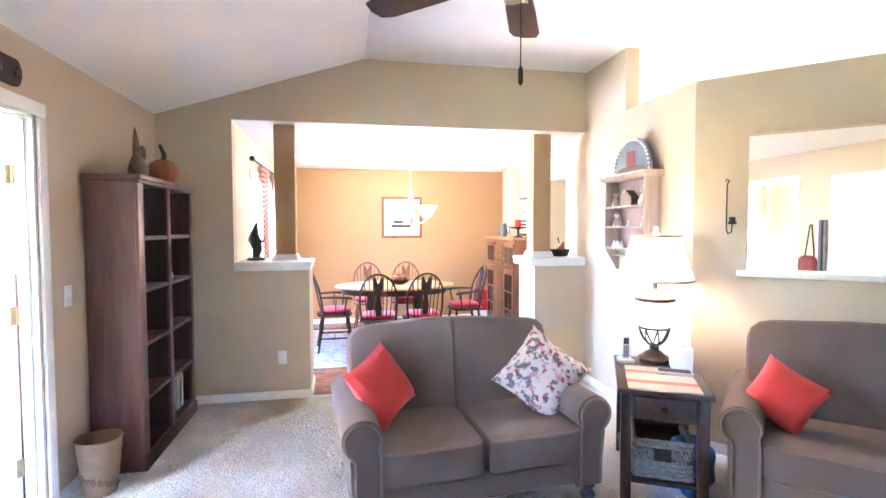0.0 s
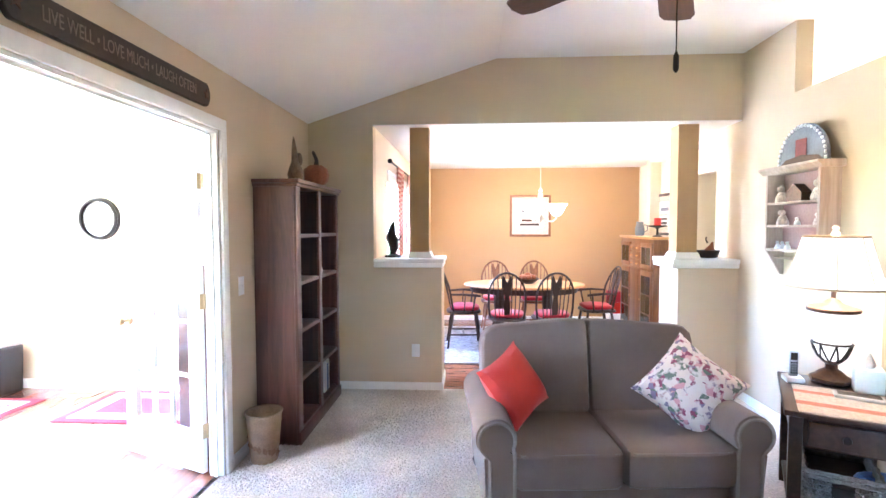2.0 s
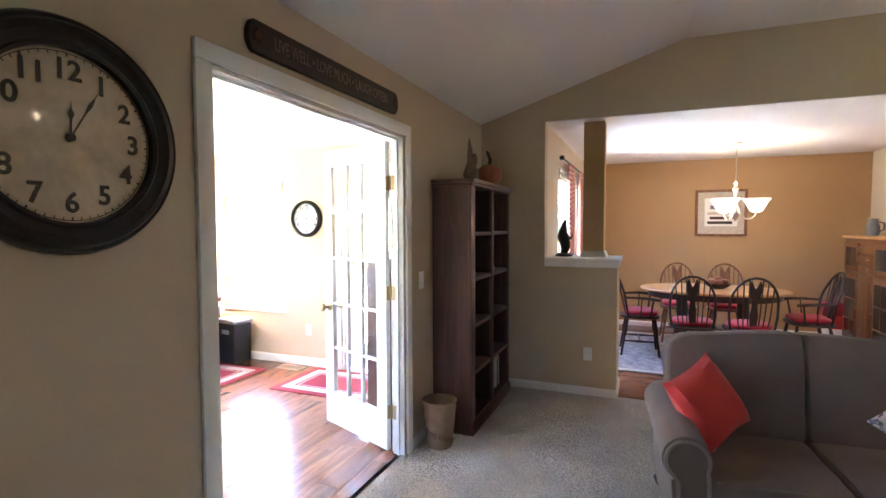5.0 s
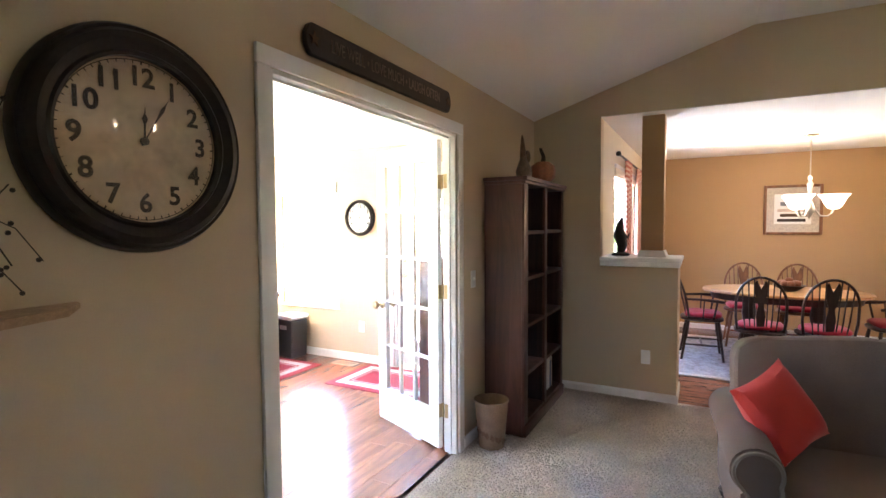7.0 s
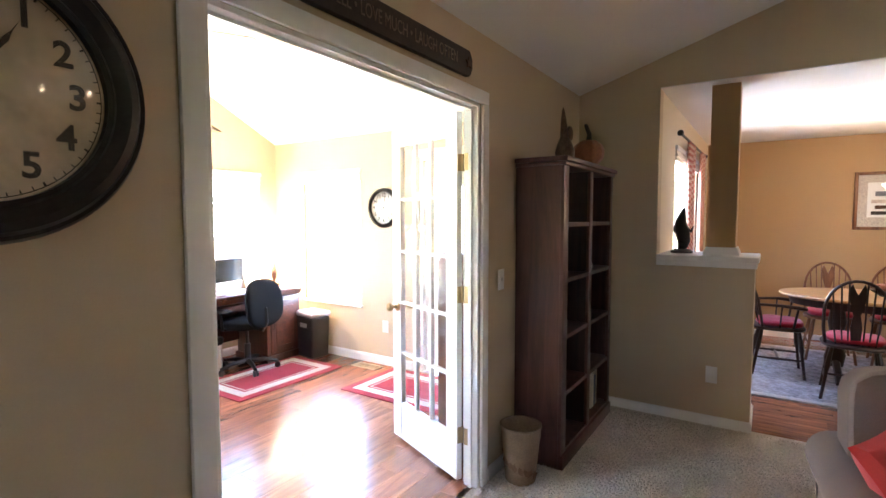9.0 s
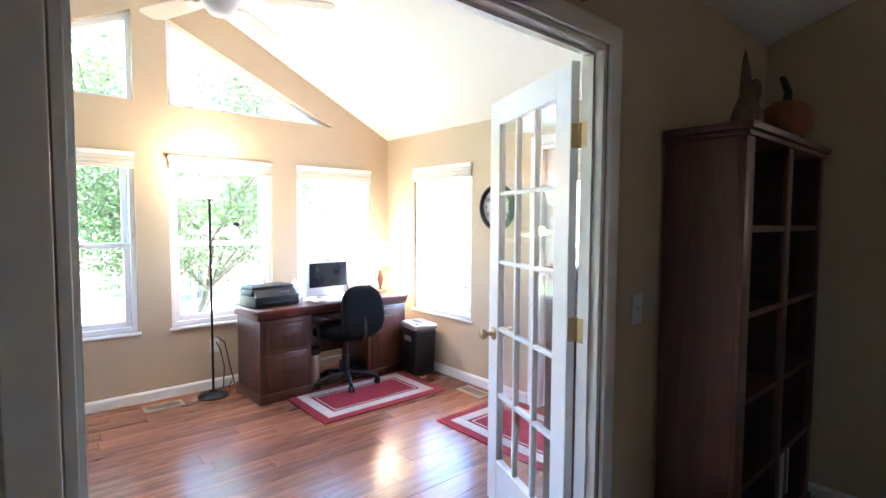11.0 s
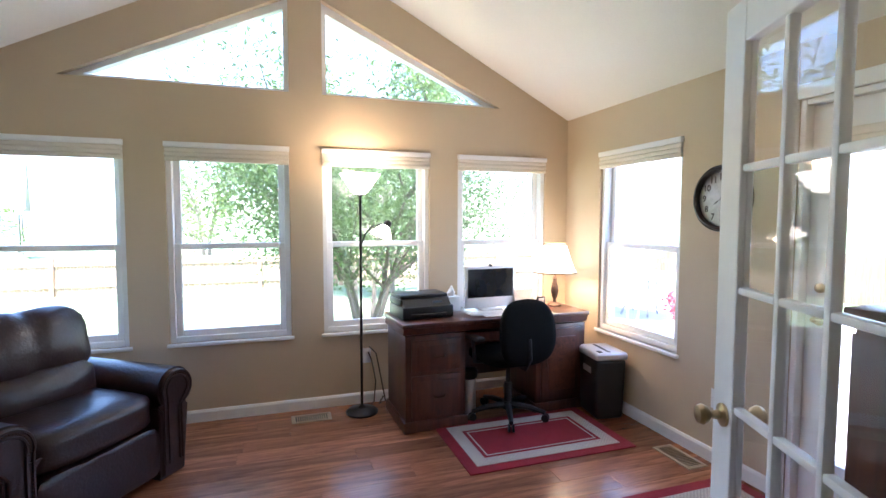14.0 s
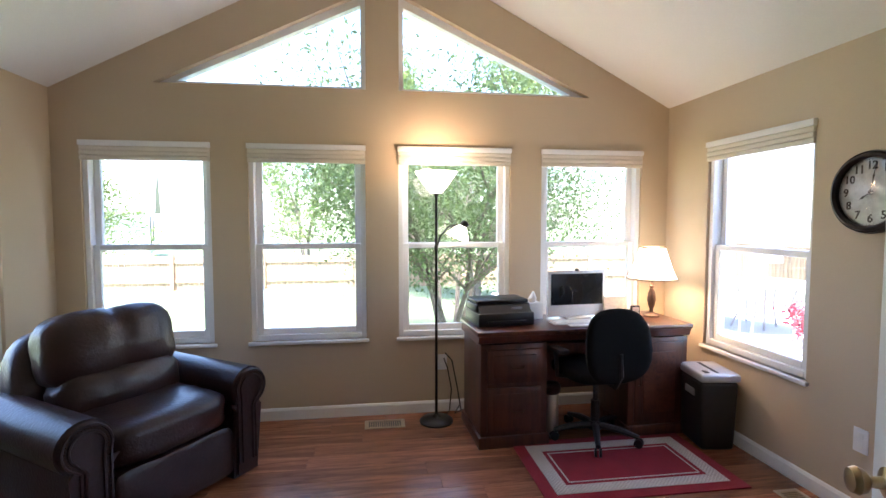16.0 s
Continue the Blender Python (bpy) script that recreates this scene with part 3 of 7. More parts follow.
PALEINK = mat("faded_gold_lettering", (0.16, 0.115, 0.085), 0.6, vary=0.3, fine=90)
FACE = mat("aged_clock_face", (0.52, 0.42, 0.29), 0.6, vary=0.22, scale=7, fine=30, bump=0.05)
CURTAIN = mat("rust_curtain", (0.44, 0.15, 0.11), 0.85, vary=0.3, scale=16, fine=200, bump=0.3)


def checked(m, scale, color):
    """Weaves a second colour into a cloth in small checks."""
    n, l = m.node_tree.nodes, m.node_tree.links
    chk, tc, mx = n.new("ShaderNodeTexChecker"), n.new("ShaderNodeTexCoord"), n.new("ShaderNodeMixRGB")
    chk.inputs["Scale"].default_value = scale
    l.new(tc.outputs["Object"], chk.inputs["Vector"])
    mx.inputs[2].default_value = (*color, 1)
    l.new(chk.outputs["Fac"], mx.inputs[0])
    l.new(n["Hue/Saturation/Value"].outputs["Color"], mx.inputs[1])
    l.new(mx.outputs[0], n["Principled BSDF"].inputs["Base Color"])


checked(CURTAIN, 38.0, (0.62, 0.42, 0.32))
RUGKEY = mat("ivory_key_band", (0.56, 0.50, 0.44), 0.95, vary=0.2, scale=40, fine=220, bump=0.7, dist=0.006)
checked(RUGKEY, 90.0, (0.40, 0.355, 0.31))


def leaf_mat(name, color, vary=0.35):
    """A thin leaf: part of the light passes through; every leaf differs a little."""
    m = bpy.data.materials.new(name)
    m.use_nodes = True
    n, l = m.node_tree.nodes, m.node_tree.links
    b = n["Principled BSDF"]
    b.inputs["Roughness"].default_value = 0.55
    geo, mr, hsv = n.new("ShaderNodeNewGeometry"), n.new("ShaderNodeMapRange"), n.new("ShaderNodeHueSaturation")
    mr.inputs["To Min"].default_value, mr.inputs["To Max"].default_value = 1 - vary, 1 + vary
    l.new(geo.outputs["Random Per Island"], mr.inputs["Value"])
    l.new(mr.outputs["Result"], hsv.inputs["Value"])
    hsv.inputs["Color"].default_value = (*color, 1)
    tl_, mx = n.new("ShaderNodeBsdfTranslucent"), n.new("ShaderNodeMixShader")
    mx.inputs[0].default_value = 0.45
    l.new(hsv.outputs["Color"], b.inputs["Base Color"])
    l.new(hsv.outputs["Color"], tl_.inputs["Color"])
    l.new(b.outputs[0], mx.inputs[1])
    l.new(tl_.outputs[0], mx.inputs[2])
    l.new(mx.outputs[0], n["Material Output"].inputs["Surface"])
    MATS[name] = m
    return m


LEAF = leaf_mat("tree_leaf", (0.095, 0.14, 0.05))
# Yellow-green of the tall tree; its paleness also stands in for distant haze.
LEAFY = leaf_mat("yellow_green_haze_leaf", (0.15, 0.20, 0.055))
LEAFR = leaf_mat("red_shrub_leaf", (0.30, 0.05, 0.07))
BARK = mat("grey_bark", (0.14, 0.115, 0.09), 0.9, vary=0.35, scale=9, fine=60, bump=0.8, dist=0.01)
FENCE = wood("weathered_fence_board", (0.20, 0.13, 0.085), (0.42, 0.29, 0.19), 0.8, "Z", 0.8, 0.15, 0)
CONCRETE = mat("patio_concrete", (0.42, 0.40, 0.37), 0.9, vary=0.15, scale=2, fine=60, bump=0.4)


def floral(name):
    """Ivory cotton scattered with mauve, rose and green flower patches."""
    m = bpy.data.materials.new(name)
    m.use_nodes = True
    n, l = m.node_tree.nodes, m.node_tree.links
    b = n["Principled BSDF"]
    tc, vo, no = n.new("ShaderNodeTexCoord"), n.new("ShaderNodeTexVoronoi"), n.new("ShaderNodeTexNoise")
    no.inputs["Scale"].default_value, no.inputs["Detail"].default_value = 22, 4
    vo.inputs["Scale"].default_value = 38
    mixv = n.new("ShaderNodeVectorMath")
    mixv.operation = "MULTIPLY_ADD"
    mixv.inputs[1].default_value = (0.05, 0.05, 0.05)
    l.new(tc.outputs["Object"], no.inputs["Vector"])
    l.new(no.outputs["Color"], mixv.inputs[0])
    l.new(tc.outputs["Object"], mixv.inputs[2])
    l.new(mixv.outputs[0], vo.inputs["Vector"])
    cr = n.new("ShaderNodeValToRGB")
    cr.color_ramp.interpolation = "CONSTANT"
    els = cr.color_ramp.elements
    els[0].position, els[0].color = 0.0, (0.62, 0.50, 0.44, 1)
    els[1].position, els[1].color = 0.36, (0.22, 0.06, 0.10, 1)
    for p, c in ((0.50, (0.13, 0.15, 0.12, 1)), (0.64, (0.60, 0.48, 0.44, 1)), (0.76, (0.20, 0.15, 0.22, 1)), (0.88, (0.52, 0.26, 0.27, 1))):
        e_ = els.new(p)
        e_.color = c
    sep = n.new("ShaderNodeSeparateColor")
    l.new(vo.outputs["Color"], sep.inputs[0])
    l.new(sep.outputs[0], cr.inputs["Fac"])
    mx = n.new("ShaderNodeMix")
    mx.data_type = "RGBA"
    mr = n.new("ShaderNodeMapRange")
    mr.inputs["From Min"].default_value, mr.inputs["From Max"].default_value = 0.50, 0.60
    l.new(no.outputs["Fac"], mr.inputs["Value"])
    l.new(mr.outputs["Result"], mx.inputs["Factor"])
    l.new(cr.outputs["Color"], mx.inputs["A"])
    mx.inputs["B"].default_value = (0.62, 0.52, 0.47, 1)
    l.new(mx.outputs["Result"], b.inputs["Base Color"])
    b.inputs["Roughness"].default_value = 0.85
    return m


FLORAL = floral("floral_cotton")


def soft(bm, c, s, k=5.0, n=8, m=None):
    """A padded block: a cube swollen into rounded sides; c centre, s half sizes, k squareness."""
    b2 = bmesh.new()
    bmesh.ops.create_cube(b2, size=2.0)
    bmesh.ops.subdivide_edges(b2, edges=b2.edges[:], cuts=n, use_grid_fill=True)
    vs = []
    mp = {}
    for v in b2.verts:
        p = [math.copysign(abs(math.sin(a * math.pi / 2)), a) if k < 3.5 else a for a in v.co]
        r = sum(abs(a) ** k for a in p) ** (1 / k)
        q = Vector((c[0] + s[0] * p[0] / r, c[1] + s[1] * p[1] / r, c[2] + s[2] * p[2] / r))
        mp[v] = bm.verts.new(m @ q if m else q)
        vs.append(mp[v])
    for f in b2.faces:
        bm.faces.new([mp[v] for v in f.verts])
    b2.free()
    return vs


def wrinkle(vs, amount, freq, seed=0.0):
    for v in vs:
        v.co += amount * noise.noise_vector(v.co * freq + Vector((seed, seed * 2, 0)))


def text_part(name, body, size, m, material, parent, extrude=0.001, align="CENTER", bold=0.0):
    cu = bpy.data.curves.new(name, "FONT")
    cu.body, cu.size, cu.extrude = body, size, extrude
    cu.offset = bold
    cu.align_x, cu.align_y = align, "CENTER"
    cu.resolution_u = 3
    tmp = bpy.data.objects.new(name, cu)
    scene.collection.objects.link(tmp)
    dg = bpy.context.evaluated_depsgraph_get()
    me = bpy.data.meshes.new_from_object(tmp.evaluated_get(dg))
    bpy.data.objects.remove(tmp)
    me.materials.clear()
    me.materials.append(material)
    ob = new(name, me)
    ob.parent = parent
    ob.matrix_local = m
    return ob


# ---- living room ----
def sofa(name, label, n, half, depth, where, rz, fab=TAUPE, back_h=0.90, arm_h=0.60):
    """A roll-arm sofa; x along its width, -y to the front."""
    e = thing(name, label, "sofa", where, rz)
    hw = half + 0.10
    part("base", a_box(-half, 0.03, 0.13, half, depth - 0.02, 0.28, 0.02, 2), fab, e)
    for s in (-1, 1):
        bm = bm_new()
        prof = []
        cx, cz, r = s * (half - 0.022), arm_h - 0.095, 0.095
        for k in range(19):
            a = math.radians(-60 + k * 300 / 18)
            prof.append((cx + s * 0.02 + s * r * math.cos(a), cz + r * math.sin(a)))
        prof += [(cx - s * 0.075, cz - 0.08), (cx - s * 0.075, 0.13), (cx + s * 0.065, 0.13), (cx + s * 0.065, cz - 0.085)]
        prism(bm, prof, "y", 0.0, depth - 0.05)
        bmesh.ops.bevel(bm, geom=[ed for ed in bm.edges if abs(ed.verts[0].co.y - ed.verts[1].co.y) < 1e-5], offset=0.012, segments=2, affect="EDGES")
        arm = part("arm", bm, fab, e)
        bm = bm_new()
        spiral = [(cx + s * 0.02 + s * (r - 0.012) * math.cos(math.radians(a)), -0.006, cz + (r - 0.012) * math.sin(math.radians(a))) for a in range(-50, 215, 15)]
        tube(bm, [(cx + s * 0.05, -0.006, 0.16), (cx + s * 0.052, -0.006, cz - 0.09)] + spiral + [(cx - s * 0.062, -0.006, cz - 0.09), (cx - s * 0.062, -0.006, 0.16)], 0.008, 6)
        part("piping", bm, PIPING, arm)
    cw = (half * 2 - 0.15) / n
    for i in range(n):
        x = -half + 0.075 + cw * (i + 0.5)
        bm = bm_new()
        vs = soft(bm, (x, -0.01 + (depth - 0.20) / 2, 0.355), (cw / 2 - 0.002, (depth - 0.18) / 2, 0.092), 12, 9)
        wrinkle(vs, 0.006, 5, i)
        cu = part("seat_cushion", bm, fab, e)
        bm = bm_new()
        q = cw / 2 - 0.02
        y0 = 0.0
        for z in (0.432, 0.278):
            tube(bm, [(x - q, y0 + 0.12, z), (x - q, y0 + 0.02, z), (x - q + 0.02, y0 - 0.004, z), (x + q - 0.02, y0 - 0.004, z), (x + q, y0 + 0.02, z), (x + q, y0 + 0.12, z)], 0.006, 6)
        part("piping", bm, PIPING, cu)
        bm = bm_new()
        vs = soft(bm, (0, 0, 0), (cw / 2 + (0.04 if i in (0, n - 1) else 0.0), 0.115, (back_h - 0.40) / 2), 16, 11)
        edge = -1 if i == 0 else (1 if i == n - 1 else 0)
        for v in vs:
            u = v.co.x / (cw / 2)
            if v.co.z > 0:
                v.co.z += 0.035 * (0.5 - 0.5 * u * edge) - (0.018 * max(0, u * edge) ** 8 if edge else 0)
        wrinkle(vs, 0.006, 4, 3 + i)
        off = edge * 0.04
        bmesh.ops.transform(bm, matrix=pose(x + off, depth - 0.21, 0.40 + (back_h - 0.40) / 2, -9), verts=bm.verts[:])
        part("back_cushion", bm, fab, e)
    part("back_frame", a_box(-half + 0.02, depth - 0.12, 0.13, half - 0.02, depth, back_h - 0.10, 0.04, 3), fab, e)
    for s in (-1, 1):
        for y in (0.07, depth - 0.08):
            bm = bm_new()
            lathe(bm, [(0.018, 0.0), (0.030, 0.02), (0.040, 0.05), (0.022, 0.085), (0.036, 0.10), (0.036, 0.135)], 16, pose(s * (half - 0.0), y, 0))
            part("turned_foot", bm, ESPRESSO, e, "dark turned wooden foot")
    return e


sofa("loveseat", "taupe microfibre roll-arm loveseat with two seat cushions", 2, 0.60, 0.86, (0.09, 4.385, 0), 5)
sofa("sofa", "taupe microfibre roll-arm sofa against the diagonal wall", 3, 0.98, 0.86, (1.99, 3.465, 0), -45, back_h=0.93)


def lie(c, u, v):
    """A pose at c whose x and y run along u and v."""
    u = Vector(u).normalized()
    v = Vector(v)
    v = (v - u * v.dot(u)).normalized()
    w = u.cross(v)
    return Matrix(((u.x, v.x, w.x, c[0]), (u.y, v.y, w.y, c[1]), (u.z, v.z, w.z, c[2]), (0, 0, 0, 1)))


def pillow(name, label, size, thick, m, material):
    bm = bm_new()
    N = 14
    grid = {}
    for sgn in (1, -1):
        for i in range(N + 1):
            for j in range(N + 1):
                u, v = i / N * 2 - 1, j / N * 2 - 1
                if sgn < 0 and (i in (0, N) or j in (0, N)):
                    grid[sgn, i, j] = grid[1, i, j]
                    continue
                h = thick * ((1 - u ** 4) * (1 - v ** 4)) ** 0.55
                x = size * u * (1 - 0.10 * (1 - v * v))
                y = size * v * (1 - 0.10 * (1 - u * u))
                p = Vector((x, y, sgn * h))
                p += 0.010 * noise.noise_vector(p * 9 + Vector((size * 50, 0, 0))) * (1 if 0 < i < N and 0 < j < N else 0)
                grid[sgn, i, j] = bm.verts.new(p)
        for i in range(N):
            for j in range(N):
                bm.faces.new((grid[sgn, i, j], grid[sgn, i + 1, j], grid[sgn, i + 1, j + 1], grid[sgn, i, j + 1]))
    ob = part(name, bm, material)
    ob.matrix_world = m
    return tagged(ob, label, "cushion")


pillow("throw_pillow", "red square throw pillow on the loveseat", 0.183, 0.075, lie((-0.395, 4.73, 0.63), (0.529, -0.09, -0.84), (-0.569, -0.769, -0.275)), RED)
pillow("throw_pillow", "floral print throw pillow on the loveseat", 0.205, 0.085, lie((0.52, 4.76, 0.63), (0.656, 0.127, 0.70), (0.65, -0.43, -0.5)), FLORAL)
pillow("throw_pillow", "red square throw pillow on the sofa", 0.155, 0.08, lie((1.63, 4.25, 0.60), (0.40, -0.62, -0.38), (0.05, -0.45, -0.9)), RED)

# end table
et = thing("end_table", "dark espresso end table with a drawer and shelf", "table", (0.861, 4.49, 0), -28.5)
TW, TL, TH = 0.43, 0.68, 0.62
part("tabletop", a_box(-0.02, -0.02, TH - 0.028, TW + 0.02, TL + 0.02, TH, 0.006), ESPRESSO, et)
part("apron", a_box(0.015, 0.02, TH - 0.17, TW - 0.015, TL - 0.015, TH - 0.03), ESPRESSO, et)
dr = part("drawer", a_box(0.075, 0.004, TH - 0.158, TW - 0.075, 0.03, TH - 0.045, 0.004), ESPRESSO, et)
bm = bm_new()
lathe(bm, [(0.008, 0), (0.008, 0.01), (0.018, 0.016), (0.016, 0.024), (0.004, 0.028)], 16, pose(TW / 2, 0.004, TH - 0.10, 90))
part("drawer_knob", bm, IRON, dr, "dark metal knob")
for x in (0.0, TW - 0.055):
    for y in (0.0, TL - 0.055):
        part("leg", a_box(x, y, 0.0, x + 0.055, y + 0.055, TH - 0.029, 0.004), ESPRESSO, et)
part("shelf", a_box(0.01, 0.02, 0.10, TW - 0.01, TL - 0.02, 0.125, 0.004), ESPRESSO, et)
bk = thing("storage_basket", "grey woven wicker basket on the table shelf", "basket", (0.861, 4.49, 0.125), -28.5)
bm = bm_new()
x0, x1, y0, y1, hb = 0.075, TW - 0.075, 0.05, 0.45, 0.21
for k in range(9):
    z = 0.006 + k * hb / 9
    for (xa, ya), (xb, yb) in zip(((x0, y0), (x1, y0), (x1, y1), (x0, y1)), ((x1, y0), (x1, y1), (x0, y1), (x0, y0))):
        n_ = 10
        if 4 <= k <= 6 and ya == y0 and yb == y0:
            segs = [(0, 0.33), (0.67, 1)]
        else:
            segs = [(0, 1)]
        for a, b in segs:
            pts = []
            for q in range(n_ + 1):
                t_ = a + (b - a) * q / n_
                w_ = 0.004 * math.sin(q * math.pi + k * math.pi) + 0.004 * (-1) ** (q + k)
                pts.append((xa + (xb - xa) * t_ + (w_ if xa == xb else 0), ya + (yb - ya) * t_ + (w_ if ya == yb else 0), z + 0.01))
            tube(bm, pts, 0.0125, 5)
tagged(part("woven_side", bm, WICKER, bk), kind="stuff")
part("basket_bottom", a_box(x0, y0, 0.0, x1, y1, 0.012), WICKER, bk)
part("lining", a_box(x0 + 0.012, y0 + 0.02, 0.012, x1 - 0.012, y1 - 0.012, 0.14), INK, bk, "dark contents")

# lamp on the table
LX, LY = 1.345, 4.92
tl = thing("table_lamp", "lit table lamp with cream bell shade and bronze urn body", "lamp", (LX, LY, TH))
bm = bm_new()
lathe(bm, [(0.085, 0), (0.10, 0.008), (0.10, 0.025), (0.075, 0.04), (0.055, 0.06), (0.03, 0.075), (0.028, 0.10), (0.05, 0.115), (0.045, 0.12)], 8)
part("base", bm, BRONZE, tl, "carved bronze foot")
bm = bm_new()
lathe(bm, [(0.090, 0.210), (0.098, 0.215), (0.090, 0.222)], 24)
part("cage_ring", bm, IRON, tl, "black iron ring")
for k in range(8):
    a = 2 * math.pi * k / 8
    for t_ in (1, -1):
        bm = bm_new()
        tube(bm, [(r * math.cos(a + t_ * da), r * math.sin(a + t_ * da), z) for r, z, da in ((0.032, 0.11, 0), (0.064, 0.14, 0.15), (0.082, 0.18, 0.3), (0.092, 0.215, 0.39))], 0.005, 6)
        part("cage_strap", bm, IRON, tl)
bm = bm_new()
lathe(bm, [(0.028, 0.12), (0.058, 0.15), (0.078, 0.20), (0.096, 0.28), (0.106, 0.385)], 28)
part("glass_body", bm, glow("lit_ivory_glass", (1.0, 0.80, 0.55), 0.010), tl, "glowing ivory glass urn")
bm = bm_new()
lathe(bm, [(0.106, 0.385), (0.122, 0.392), (0.122, 0.408), (0.10, 0.418), (0.045, 0.435), (0.03, 0.452), (0.012, 0.462), (0.012, 0.80), (0.016, 0.81)], 28)
part("neck", bm, BRONZE, tl)
bm = bm_new()
lathe(bm, [(0.012, 0.795), (0.022, 0.812), (0.012, 0.835), (0.018, 0.845), (0.008, 0.858)], 16)
part("finial", bm, FLUTE, tl, "ivory finial")


def shade(parent, z0, z1, r0, r1, material, ribs=8, name="shade"):
    bm = bm_new()
    prof = [(r0 + (r1 - r0) * (t ** 0.8), z0 + (z1 - z0) * t) for t in (0, 0.1, 0.25, 0.45, 0.7, 1)]
    lathe(bm, prof, 40, close=False)
    lathe(bm, [(r - 0.004, z) for r, z in prof], 40, close=False)
    sh = part(name, bm, material, parent, "glowing pleated cream shade")
    for k in range(ribs):
        a = 2 * math.pi * (k + 0.3) / ribs
        bm = bm_new()
        tube(bm, [((r + 0.001) * math.cos(a), (r + 0.001) * math.sin(a), z) for r, z in prof], 0.0028, 5)
        part("rib", bm, STRAW, sh)
    for r, z in ((r0, z0), (r1, z1)):
        bm = bm_new()
        lathe(bm, [(r - 0.004, z - 0.005), (r + 0.003, z - 0.005), (r + 0.003, z + 0.006), (r - 0.004, z + 0.006)], 40, close=False)
        part("trim_band", bm, STRAW, sh)
    return sh


shade(tl, 0.525, 0.795, 0.228, 0.146, SHADE)
lamp("table_lamp_light", "POINT", (LX, LY, TH + 0.65), 0.16, WARM, 0.05)

STRIPE = mat("faded_red_stripe", (0.42, 0.17, 0.12), 0.9, vary=0.3, scale=40, fine=200)
runner = thing("table_runner", "striped red and cream woven table runner", "table runner", (0.861, 4.49, TH), -28.5)
for k, (a, b, mt) in enumerate(((0.0, 0.10, RUGIVORY), (0.10, 0.16, STRIPE), (0.16, 0.30, RUGIVORY), (0.30, 0.35, STRIPE), (0.35, 0.45, RUGIVORY))):
    bm = bm_new()
    box(bm, 0.035, 0.0 + a, 0.0, TW - 0.035, b, 0.004)
    part("woven_stripe", bm, mt, runner)
bm = bm_new()
for k in range(40):
    x = 0.035 + (TW - 0.07) * (k + 0.5) / 40
    tube(bm, [(x, 0.0, 0.003), (x + 0.002, -0.012, 0.003), (x - 0.001, -0.02, 0.0025)], 0.0015, 4)
part("fringe", bm, RUGIVORY, runner)


def on_table(x, y):
    p = pose(0.861, 4.49, 0, 0, 0, -28.5) @ Vector((x, y, 0))
    return p.x, p.y


px, py = on_table(0.045, 0.52)
ph = thing("cordless_phone", "grey cordless phone standing in a white cradle", "telephone", (px, py, TH), -15)
part("cradle", a_box(-0.045, -0.05, 0, 0.045, 0.05, 0.03, 0.01), WHITEP, ph)
bm = bm_new()
box(bm, -0.022, -0.012, 0.028, 0.022, 0.012, 0.17, 0.007)
hs = part("handset", bm, SILVER, ph)
part("display", a_box(-0.016, -0.0135, 0.12, 0.016, -0.0118, 0.16), INK, hs)
bm = bm_new()
for r in range(5):
    for c in range(3):
        box(bm, -0.016 + c * 0.012, -0.0145, 0.045 + r * 0.014, -0.008 + c * 0.012, -0.0118, 0.053 + r * 0.014)
part("keypad", bm, BLACK, hs)
px, py = on_table(0.36, 0.50)
tb = thing("tissue_box", "white tissue box with a tissue sticking out", "tissue box", (px, py, TH), -30)
part("carton", a_box(-0.06, -0.06, 0, 0.06, 0.06, 0.125, 0.004), PAPER, tb)


def tissue(parent, z):
    bm = bm_new()
    vs = lathe(bm, [(0.022, z), (0.03, z + 0.025), (0.02, z + 0.05), (0.004, z + 0.075)], 14)
    wrinkle(vs, 0.012, 40)
    part("tissue", bm, PAPER, parent, "crumpled white tissue")


tissue(tb, 0.124)
px, py = on_table(0.30, 0.33)
tr = thing("phone_tray", "flat silver tray beside the lamp", "tray", (px, py, TH + 0.004), -30)
part("tray_rim", a_box(-0.10, -0.045, 0, 0.10, 0.045, 0.018, 0.006), SILVER, tr)
part("tray_inside", a_box(-0.085, -0.032, 0.014, 0.085, 0.032, 0.0195), INK, tr)

# bag of odds between table and sofa
bm = bm_new()
vs = soft(bm, (0, 0, 0.15), (0.10, 0.09, 0.15), 3.6, 8)
wrinkle(vs, 0.03, 11)
for v in vs:
    v.co.z = max(v.co.z, 0.0)
ob = part("shopping_bag", bm, mat("blue_plastic_bag", (0.05, 0.13, 0.38), 0.35, vary=0.5, scale=14, fine=60, bump=0.3))
ob.matrix_world = pose(1.30, 4.50, 0)
tagged(ob, "crumpled blue plastic bag beside the sofa", "bag")

# bookcase
bc = thing("bookcase", "dark mahogany bookcase with ten open cubbies", "bookcase", (XW + 0.015, 5.335, 0))
BD, BL, BH = 0.29, 1.03, 1.79
part("end_panel", a_box(0, 0, 0, BD - 0.02, 0.022, BH - 0.03), BOOKCASE, bc)
part("end_panel", a_box(0, BL - 0.022, 0, BD - 0.02, BL, BH - 0.03), BOOKCASE, bc)
# Back and divider take the darkened wood for the shade in the cubbies.
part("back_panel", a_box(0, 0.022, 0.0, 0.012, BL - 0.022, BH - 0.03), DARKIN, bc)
bm = bm_new()
box(bm, -0.004, -0.02, BH - 0.028, BD + 0.025, BL + 0.02, BH, 0.005)
box(bm, -0.004, -0.01, BH - 0.05, BD + 0.012, BL + 0.01, BH - 0.028, 0.006)
part("top", bm, BOOKCASE, bc)
